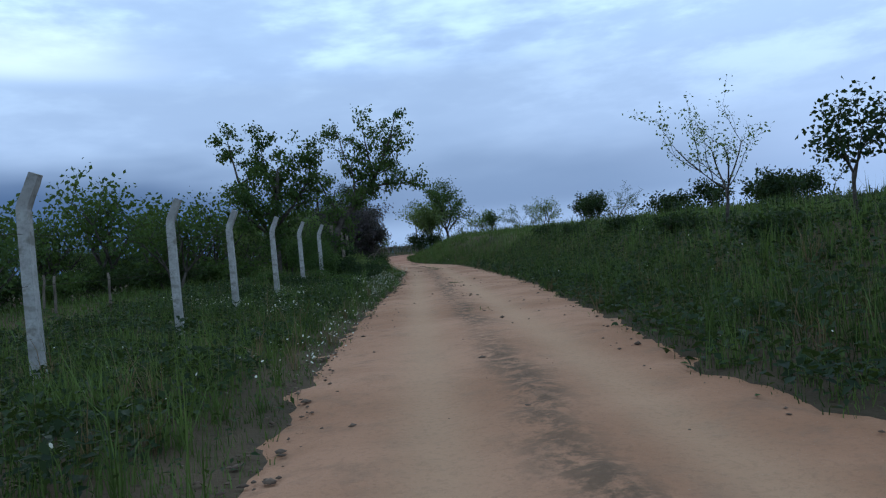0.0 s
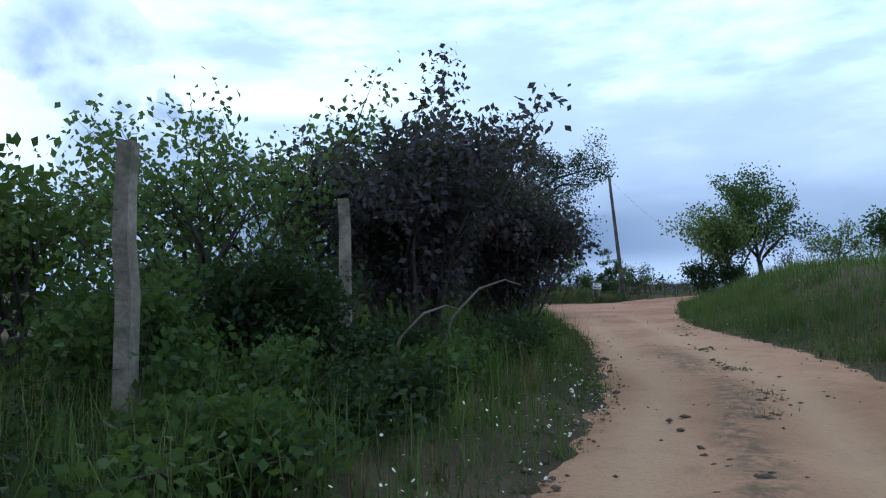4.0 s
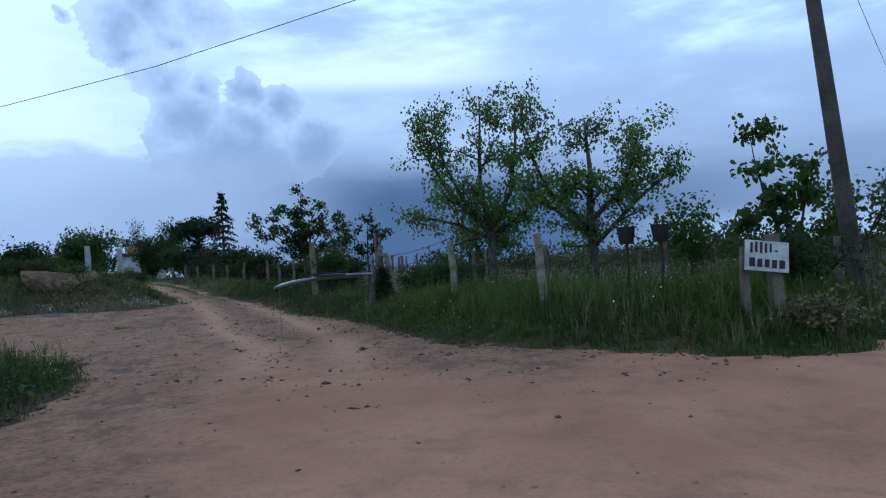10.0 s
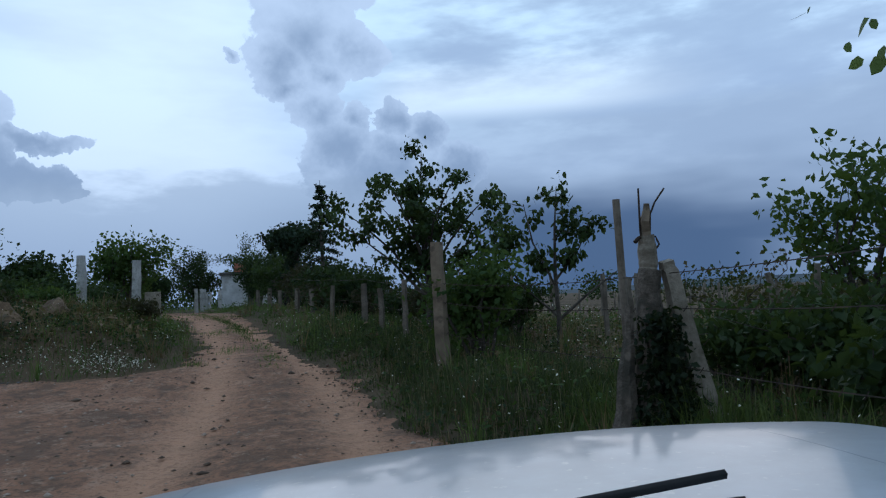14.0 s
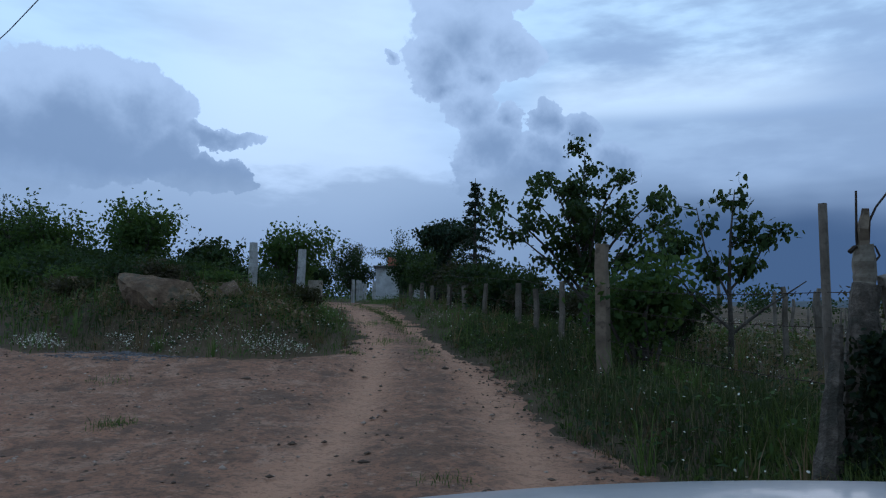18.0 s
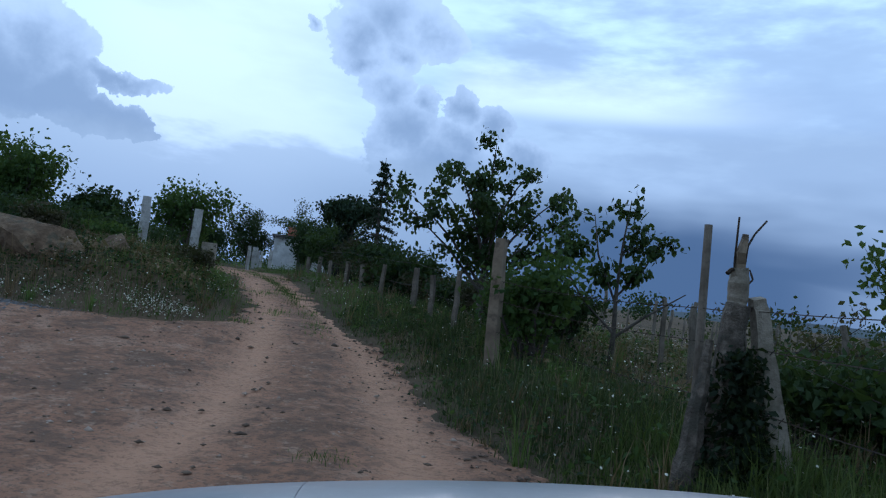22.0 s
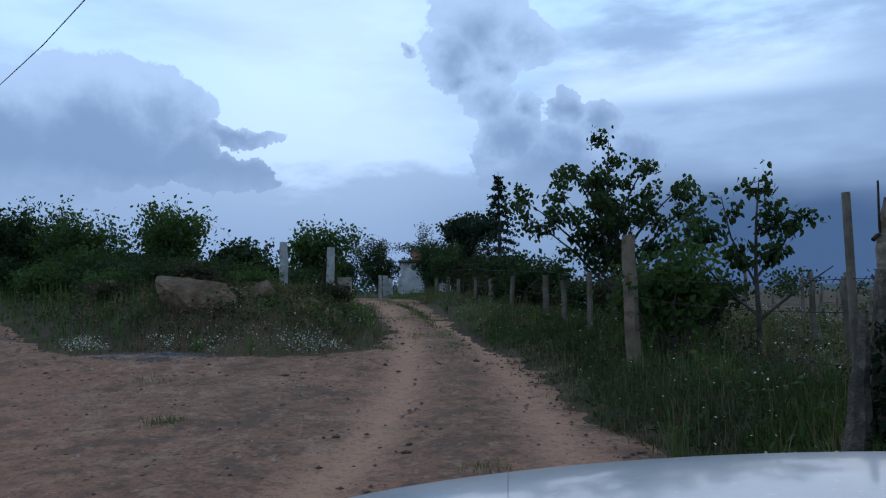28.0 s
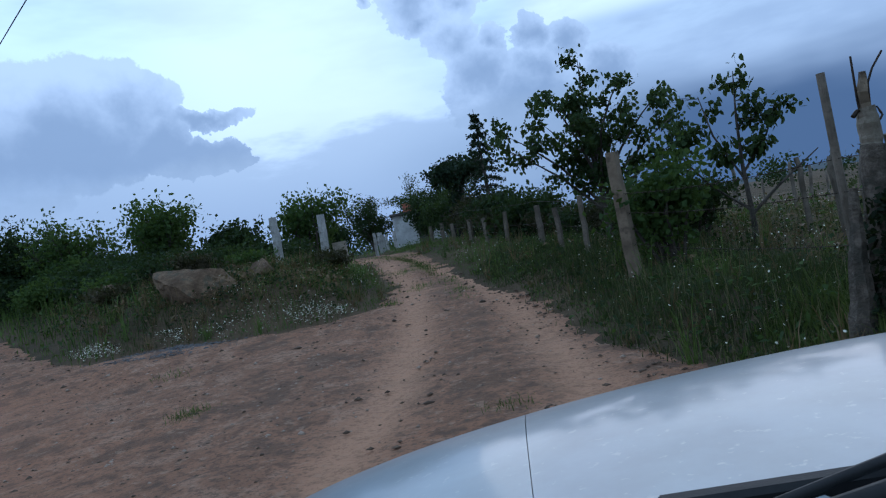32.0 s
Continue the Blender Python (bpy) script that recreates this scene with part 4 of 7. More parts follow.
for i, (x, y, w, d, h, n, mat, label) in enumerate([
        (0.1, -48.6, 0.8, 0.9, 1.0, 3600, LEAF_LIGHT, "yellow-green leafy bush at the fence foot"), (-1.75, -50.6, 0.9, 1.3, 1.9, 7000, LEAF, "dense green bush grown through the fence"), (-0.55, -50.6, 0.6, 0.9, 0.95, 4600, LEAF_DARK, "dark bush before the leaning trunk"), (-1.5, -51.8, 0.6, 0.9, 1.2, 4600, LEAF, "low dark bush at the fence foot"), (0.1, -52.2, 0.5, 0.9, 0.6, 2600, LEAF_DARK, "low dark scrub on the verge"),
        (-1.3, -46.0, 0.9, 1.5, 1.2, 4000, LEAF_DARK, "dark overgrown bush beside the fence post"), (-0.8, -42.0, 1.0, 1.4, 1.5, 4000, LEAF, "dark overgrown bush along the fence"),
        (0.3, -39.9, 1.0, 1.2, 1.7, 7000, LEAF_DARK, "brown-green bush below the lilac"), (-2.6, -44.5, 1.2, 1.6, 2.2, 3000, LEAF, "leafy bush behind the fence"),
        (2.2, -30.2, 0.9, 1.4, 1.5, 4200, LEAF, "dense green roadside bush"), (1.6, -26.4, 1.0, 1.6, 1.1, 4600, LEAF_DARK, "dark bush on the road bank"), (0.9, -24.0, 1.0, 1.3, 1.0, 4600, LEAF, "leafy bush behind the wooden post"),
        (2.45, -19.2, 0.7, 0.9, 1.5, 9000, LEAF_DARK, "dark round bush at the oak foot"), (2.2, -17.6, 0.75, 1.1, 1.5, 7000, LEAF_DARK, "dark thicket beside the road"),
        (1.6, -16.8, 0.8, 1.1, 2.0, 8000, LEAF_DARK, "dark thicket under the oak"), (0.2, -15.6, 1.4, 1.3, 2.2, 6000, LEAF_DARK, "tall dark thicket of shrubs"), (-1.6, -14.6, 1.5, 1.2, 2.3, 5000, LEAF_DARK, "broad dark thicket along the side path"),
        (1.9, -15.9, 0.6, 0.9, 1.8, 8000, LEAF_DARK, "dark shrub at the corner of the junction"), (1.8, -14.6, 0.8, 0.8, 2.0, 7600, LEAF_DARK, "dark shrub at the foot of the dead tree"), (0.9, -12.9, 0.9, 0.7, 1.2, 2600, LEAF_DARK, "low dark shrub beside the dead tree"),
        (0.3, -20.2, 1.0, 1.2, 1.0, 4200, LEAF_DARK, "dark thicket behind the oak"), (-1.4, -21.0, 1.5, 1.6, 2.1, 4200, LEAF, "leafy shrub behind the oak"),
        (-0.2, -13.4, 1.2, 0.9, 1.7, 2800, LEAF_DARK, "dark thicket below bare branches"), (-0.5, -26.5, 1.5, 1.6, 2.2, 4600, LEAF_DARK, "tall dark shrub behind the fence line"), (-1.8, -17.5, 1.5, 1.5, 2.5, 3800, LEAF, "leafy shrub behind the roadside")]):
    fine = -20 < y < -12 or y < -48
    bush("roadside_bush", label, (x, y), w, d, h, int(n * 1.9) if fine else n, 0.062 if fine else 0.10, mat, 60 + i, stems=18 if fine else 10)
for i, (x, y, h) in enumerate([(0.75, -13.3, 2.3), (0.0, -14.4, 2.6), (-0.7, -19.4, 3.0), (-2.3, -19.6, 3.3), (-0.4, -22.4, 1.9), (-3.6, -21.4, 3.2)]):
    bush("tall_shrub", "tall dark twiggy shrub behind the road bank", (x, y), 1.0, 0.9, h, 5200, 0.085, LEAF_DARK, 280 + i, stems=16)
for i, (x, y, w, h) in enumerate([(1.5, -44.6, 0.6, 0.55), (2.0, -42.6, 0.6, 0.6), (2.3, -40.6, 0.6, 0.65), (2.9, -38.4, 0.6, 0.7), (3.2, -36.2, 0.5, 0.6), (1.2, -46.4, 0.6, 0.5), (0.9, -42.6, 0.7, 0.8), (1.5, -40.4, 0.7, 0.9)]):
    bush("verge_bush", "low brown-green scrub on the verge below the lilac", (x, y), w, 1.0, h, 2200, 0.08, LEAF_DARK if i % 2 else LEAF, 200 + i, stems=9)

# elder with cream flower heads below the oak
CREAM = mottled("cream_elder_blossom", (0.26, 0.25, 0.11), (0.50, 0.47, 0.25), 14.0, 70.0, 0.8, 0.02)
elder = bush("elder_bush", "green elder bush with cream flower heads on the bank", (2.4, -22.5), 0.75, 0.75, 0.6, 4800, 0.085, LEAF_MID, 160, stems=12)
g = np.random.default_rng(161)
for dx, dy, dz, wide in ((0.66, -0.55, 0.34, 0.085), (0.48, -0.1, 0.62, 0.06), (0.75, -0.2, 0.34, 0.05), (0.38, -0.15, 0.66, 0.045), (0.6, -0.62, 0.46, 0.05)):
    bm = bmesh.new()
    bmesh.ops.create_icosphere(bm, subdivisions=4, radius=1.0)
    for q in bm.verts:
        n = 0.85 + 0.75 * noise.noise(q.co * 2.0 + Vector((dx * 9, dy * 7, 0))) + 0.4 * noise.noise(q.co * 6.0)
        q.co = Vector((q.co.x * n * wide, q.co.y * n * wide, q.co.z * n * wide * 0.75)) + Vector((dx, dy, dz))
    me = bpy.data.meshes.new("flower_head")
    bm.to_mesh(me)
    bm.free()
    me.materials.append(CREAM)
    head = tagged(new("flower_head", me), "cream flower head")
    head.parent = elder

for i, (x, y) in enumerate([(-18.5, -73), (-17, -69), (-16.3, -65.5), (-15.6, -62), (-15, -58.5), (-14.2, -55), (-13.4, -52), (-11.8, -49.2), (-10.4, -46.6), (-8.6, -44.4), (-7.6, -48.2), (-5.6, -46.0)]):
    bush("undergrowth_bush", "low dark undergrowth bush in the orchard", (x, y), 1.8, 2.1, 1.4, 2800, 0.14, (LEAF_MID, LEAF)[i % 2], 170 + i, stems=14)

# right-hand bank
tree("blossom_tree", "sparse young fruit tree with pale blossom on the grassy bank", (7.5, -64.4), 4.1, 0.055, 1.5, 900, 0.075, LEAF_LIGHT, 41, scatter=0.12, fork=0.25, spread=0.5)
tree("fruit_tree", "small dark-leaved fruit tree on the grassy bank", (5.9, -70.0), 2.35, 0.045, 0.7, 900, 0.10, LEAF_DARK, 42, scatter=0.16, fork=0.35)
tree("round_tree", "pale green leafy tree on the roadside bank", (14.8, -2.4), 5.8, 0.16, 0.95, 6400, 0.19, LEAF_LIGHT, 17, scatter=0.36, stems=2, fork=0.16)
tree("round_tree", "tall rounded tree with open lower limbs on the bank", (16.9, -1.6), 7.9, 0.2, 0.9, 6800, 0.19, LEAF, 18, scatter=0.36, fork=0.2)
for i, (x, y, h, w, n, mat, label) in enumerate([
        (15.9, -20.4, 2.2, 0.5, 1300, LEAF, "upright small tree on the bank skyline"), (19.0, -8.0, 3.0, 0.8, 1600, LEAF_LIGHT, "young leafy tree on the bank skyline"), (17.8, -3.8, 2.2, 0.7, 260, LEAF, "thin bare-branched sapling on the bank"),
        (29.0, 6.0, 5.0, 0.9, 2200, LEAF, "leafy tree far up the slope"), (24.5, -12.0, 3.4, 0.9, 1800, LEAF_LIGHT, "pale tree on the slope"), (41.0, 4.0, 6.5, 1.0, 2600, LEAF, "round tree far up the slope")]):
    tree("bank_tree", label, (x, y), h, 0.05 + 0.012 * h, w, n, 0.13, mat, 80 + i, scatter=0.2, stems=2, fork=0.2)
for i, (x, y, w, h) in enumerate([(19, -34, 1.6, 1.5), (22, -27, 1.3, 1.9), (17.5, -46, 1.4, 1.2), (20.5, -52, 1.8, 1.3), (16.5, -55, 1.2, 1.1), (23, -42, 1.8, 1.6), (12.9, -3.8, 1.0, 1.6), (14.9, -3.4, 0.9, 1.1)]):
    bush("slope_bush", "low dark bush on the grassy slope", (x, y), w, w, h * 1.5, 2200, 0.15, LEAF_DARK, 95 + i, stems=8)

# beyond the junction
walnut = [[(0, 0, -0.2, 0.06), (0.02, 0, 0.5, 0.055), (0.0, 0.02, 1.1, 0.045), (-0.05, 0.05, 1.9, 0.03), (-0.1, 0.1, 2.6, 0.016), (-0.05, 0.1, 3.4, 0.006)]]
for a, out, high, foot in ((0.3, 1.45, 2.1, 0.9), (0.9, 1.0, 2.5, 1.1), (1.7, 0.9, 2.35, 1.0), (2.5, 1.1, 2.5, 1.1), (3.3, 1.5, 2.35, 0.8), (3.6, 1.7, 2.1, 0.7), (4.2, 1.0, 2.6, 1.2), (5.0, 0.9, 2.2, 0.9), (5.8, 1.3, 2.4, 1.0), (0.5, 1.75, 1.75, 0.7), (3.9, 0.7, 2.75, 1.5), (0.2, 0.6, 2.85, 1.6)):
    dx, dy = math.cos(a + 0.4) * out, math.sin(a + 0.4) * out
    walnut.append([(0, 0, foot, 0.03), (dx * 0.4, dy * 0.4, foot + (high - foot) * 0.5, 0.022), (dx * 0.75, dy * 0.75, foot + (high - foot) * 0.82, 0.014), (dx, dy, high, 0.006)])
drawn_tree("walnut_tree", "young walnut tree with drooping dark leaf clusters beside the track", (-5.5, 11.5), walnut, 5600, 0.08, LEAF_MID, 51, scatter=0.075, twigs=2, reach=0.30, depth=1, droop=0.15)
drawn_tree("pear_tree", "slender young pear tree with sparse leaves in the vineyard", (-2.9, 10.7), [
    [(0, 0, -0.2, 0.045), (0.02, 0, 0.5, 0.04), (0.0, 0, 1.2, 0.03), (0.03, 0, 1.9, 0.018), (0.08, 0.05, 2.55, 0.006)],
    [(0.02, 0, 0.55, 0.03), (-0.45, -0.15, 1.0, 0.02), (-0.75, -0.3, 1.5, 0.008)], [(0.02, 0, 0.5, 0.03), (0.4, 0.2, 0.85, 0.02), (0.9, 0.5, 1.25, 0.008)],
    [(0.0, 0, 1.0, 0.02), (-0.3, -0.1, 1.7, 0.015), (-0.4, -0.15, 2.3, 0.006)], [(0.0, 0, 1.1, 0.02), (0.35, 0.2, 1.6, 0.012), (0.5, 0.3, 2.0, 0.005)]], 1000, 0.085, LEAF_MID, 52, scatter=0.07, twigs=3, reach=0.3, depth=1, droop=0.3)
bush("garden_bush", "bright green dense bush behind the wooden post", (-3.6, 9.35), 0.58, 0.6, 1.6, 3200, 0.1, LEAF, 53, stems=10)
bush("garden_bush", "dark green low bush beside the broken concrete post", (0.9, 6.8), 0.9, 0.8, 1.0, 3600, 0.1, LEAF_MID, 54, stems=10)
for i, (x, y, h) in enumerate([(-0.1, 7.3, 0.85), (0.5, 7.7, 0.9), (0.45, 8.9, 0.8)]):
    bush("garden_bush", "dense dark green bush behind the wire by the broken post", (x, y), 0.55, 0.5, h, 3200, 0.075, LEAF_MID, 350 + i, stems=14)
bush("vine_bush", "spreading green vine on two thin stems by the fence", (0.95, 5.0), 0.7, 0.5, 1.0, 1500, 0.1, LEAF_MID, 55, stems=6, low=0.4)
drawn_tree("apple_tree", "open apple tree with upright shoots and fresh leaves behind the fence", (2.6, 3.0), [
    [(0, 0, -0.2, 0.11), (0.0, 0, 0.6, 0.09), (-0.02, 0, 1.35, 0.08)],
    [(-0.02, 0, 1.3, 0.06), (-0.5, -0.1, 2.0, 0.045), (-0.85, -0.2, 2.8, 0.025), (-1.0, -0.2, 3.5, 0.008)],
    [(-0.02, 0, 1.35, 0.06), (-0.2, 0.1, 2.2, 0.045), (-0.15, 0.1, 3.1, 0.03), (-0.1, 0.1, 4.0, 0.008)],
    [(-0.02, 0, 1.35, 0.06), (0.4, 0.1, 2.1, 0.045), (0.55, 0.1, 3.0, 0.03), (0.6, 0.1, 3.95, 0.008)],
    [(-0.02, 0, 1.2, 0.05), (-0.7, 0.1, 1.55, 0.03), (-1.4, 0.1, 1.75, 0.01)], [(-0.02, 0, 1.3, 0.05), (-0.8, -0.1, 2.2, 0.035), (-1.25, -0.1, 3.0, 0.02), (-1.4, -0.1, 3.5, 0.008)],
    [(-0.02, 0, 1.2, 0.05), (0.6, 0.3, 1.7, 0.03), (1.1, 0.5, 2.3, 0.01)]], 8900, 0.054, LEAF_APPLE, 56, scatter=0.11, twigs=4, reach=0.48, depth=1).scale = (1.04, 1.04, 1.05)
drawn_tree("apple_tree", "apple tree with a dense lower crown of green leaves", (4.6, 2.1), [
    [(0, 0, -0.2, 0.11), (0.03, 0, 0.7, 0.09), (0.0, 0, 1.5, 0.08), (0.05, 0.1, 2.4, 0.05), (0.0, 0.1, 3.3, 0.02)],
    [(0.0, 0, 1.3, 0.06), (-0.7, 0.1, 2.0, 0.04), (-1.1, 0.1, 2.9, 0.02), (-1.2, 0.1, 3.6, 0.006)], [(0.0, 0, 1.4, 0.06), (0.6, 0, 2.0, 0.04), (0.85, 0, 2.5, 0.02), (0.95, 0, 2.9, 0.006)],
    [(0.0, 0, 0.9, 0.05), (0.9, -0.1, 1.8, 0.035), (1.6, -0.1, 2.3, 0.01)], [(0.0, 0, 1.1, 0.05), (-0.7, 0.2, 1.75, 0.035), (-1.2, 0.2, 2.2, 0.01)]], 8900, 0.058, LEAF_APPLE, 57, scatter=0.12, twigs=5, reach=0.45, depth=1).scale = (0.98, 0.95, 0.97)
tree("apple_tree", "small apple tree with thin crown in the vineyard", (6.4, 4.6), 2.2, 0.06, 0.9, 1700, 0.10, LEAF, 158, scatter=0.16, fork=0.25)
tree("apple_tree", "low apple tree in the vineyard behind the fence", (0.95, 9.6), 2.9, 0.08, 0.85, 2200, 0.11, LEAF, 59, scatter=0.16, fork=0.3)
drawn_tree("plum_tree", "plum tree with upright leafy shoots beside the utility pole", (8.3, 4.2), [
    [(0, 0, -0.2, 0.06), (0.0, 0, 0.5, 0.05), (-0.1, 0, 1.1, 0.04), (-0.35, 0, 1.9, 0.025), (-0.5, 0, 2.7, 0.012), (-0.55, 0, 3.2, 0.005)],
    [(0.0, 0, 0.5, 0.04), (0.3, 0.1, 1.2, 0.03), (0.45, 0.1, 2.0, 0.015), (0.5, 0.1, 2.4, 0.006)], [(0.0, 0, 0.6, 0.035), (0.05, 0.1, 1.4, 0.025), (0.1, 0.1, 2.2, 0.008)],
    [(0.0, 0, 0.5, 0.03), (-0.6, 0.1, 1.0, 0.02), (-0.9, 0.1, 1.6, 0.008)], [(0.0, 0, 0.5, 0.03), (0.7, 0.1, 0.9, 0.02), (1.0, 0.1, 1.5, 0.008)]], 1700, 0.11, LEAF, 15, scatter=0.11, twigs=3, reach=0.35, depth=1)
tree("plum_tree", "leafy plum tree behind the utility pole", (10.2, 6.4), 2.6, 0.06, 0.8, 1300, 0.12, LEAF, 16, scatter=0.16, fork=0.22, stems=2)
conifer("spruce_tree", "dark slim spruce with a pointed top near the hut", (-14.0, 20.5), 4.4, 1.15, 71)
drawn_tree("umbrella_pine", "dark umbrella pine with a flat spreading crown near the hut", (-17.2, 23.2), [
    [(0, 0, -0.2, 0.15), (0.05, 0, 1.0, 0.12), (0.1, 0, 2.0, 0.10), (0.1, 0, 3.1, 0.05)]] + [
    [(0.1, 0, 2.3, 0.06), (0.55 * math.cos(a), 0.55 * math.sin(a), 2.72, 0.04), (1.0 * math.cos(a), 1.0 * math.sin(a), 2.72, 0.01)] for a in (0.2, 1.3, 2.4, 3.4, 4.5, 5.6)], 5200, 0.12, NEEDLE, 72, scatter=0.13, twigs=4, reach=0.35, depth=1, lift=0.02)
for i, (x, y, h, w, n, mat, label) in enumerate([
        (-28.0, 7.6, 5.4, 0.9, 3400, LEAF, "broad leafy tree beside the side path"), (-24.0, 10.6, 4.4, 0.55, 1000, LEAF, "loose leafy tree behind the mound"), (-20.8, 12.2, 4.0, 0.5, 2300, LEAF, "dense round tree behind the mound"),
        (-19.0, 13.4, 2.6, 0.55, 1800, LEAF_DARK, "round dark tree behind the boulders"), (-18.6, 16.2, 3.6, 0.5, 1600, LEAF, "round leafy tree behind the gate"), (-34.7, 35.8, 5.6, 0.7, 2600, LEAF_DARK, "tall round tree beyond the gate"),
        (-32.6, 30.6, 3.4, 0.9, 2600, LEAF_DARK, "low dark tree beside the hut"), (-29.4, 37.0, 6.4, 0.9, 3600, LEAF_MID, "dense green tree over the hut"), (-26.7, 32.4, 4.4, 0.8, 3400, LEAF_DARK, "dark leafy tree crowding the hut"), (-19.4, 25.2, 2.9, 0.9, 2200, LEAF_MID, "dark tree crowding the shed"), (-15.6, 21.8, 2.3, 0.8, 1500, SCRUB, "low tree with reddish twigs near the spruce"), (-21.2, 29.6, 2.8, 0.9, 2600, LEAF_DARK, "dark leafy tree along the track"),
        (-11.2, 17.2, 2.0, 0.9, 1100, LEAF_DARK, "dark shrubby tree along the track fence"), (-9.2, 15.0, 1.7, 0.9, 900, LEAF_DARK, "low tree with reddish twigs along the fence"), (-33.5, 14.5, 5.2, 0.9, 3200, LEAF_DARK, "tall dark tree beside the pink house"), (-27.0, 9.8, 4.6, 0.9, 3000, LEAF_DARK, "dark bushy tree behind the side path"), (-26.6, 9.4, 3.4, 0.9, 2000, LEAF_DARK, "low dark tree along the side path"), (-27.5, 5.0 + 8.4, 3.0, 1.0, 2600, LEAF_DARK, "dark hedge tree along the side path")]):
    tree("garden_tree", label, (x, y), h * 0.78, 0.05 + 0.012 * h, w, int(n * 2.6), 0.135, mat, 110 + i, scatter=0.22, stems=3, fork=0.12)

# ---- posts, fences, poles ----
def shaft(line, mat, parent, name="post_shaft", sides=4, seed=0, rough=0.006, label=""):
    """A post from (x, y, z, half width) stations, slightly uneven."""
    rng = random.Random(seed)
    fine = []
    for (a, b) in zip(line, line[1:]):
        for k in range(3):
            q = k / 3
            fine.append(tuple(a[i] + (b[i] - a[i]) * q for i in range(4)))
    fine.append(line[-1])
    v, f = tubes([[(Vector((x + rng.gauss(0, rough), y + rng.gauss(0, rough), z)), r * 1.35 * (1 + rng.gauss(0, 0.02))) for x, y, z, r in fine]], sides)
    return part(name, v, f, mat, parent, label)


def bent_post(at, top_z, turn, seed):
    z = ground_z(*at)
    top = thing("fence_post", "pale concrete fence post with a bent-over top", "fence post", (at[0], at[1], z), turn, "bent concrete posts along the orchard")
    h = top_z - z
    shaft([(0, 0, -0.3, 0.075), (0, 0, h - 0.42, 0.066), (0.02, 0, h - 0.34, 0.066), (0.17, 0, h, 0.058)], CONCRETE, top, seed=seed, rough=0.003)
    return top


for k, (x, y) in enumerate([(-7.2, -74.2), (-6.35, -70.75), (-5.25, -66.5), (-4.4, -62.9), (-3.4, -59.35), (-2.47, -55.7), (-1.58, -52.5)]):
    bent_post((x, y), 1.63 + 0.01 * k, -12 + 3 * (k % 3), 200 + k)


def post(at, top_z, half, mat, label, lean=(0, 0), seed=0, name="fence_post", group="weathered fence posts", sides=4, turn=0.0):
    z = ground_z(*at)
    top = thing(name, label, "fence post", (at[0], at[1], z), turn, group)
    h = top_z - z
    shaft([(0, 0, -0.25, half), (lean[0] * 0.5, lean[1] * 0.5, h * 0.5, half * 0.97), (lean[0], lean[1], h, half * 0.88)], mat, top, seed=seed, sides=sides)
    return top


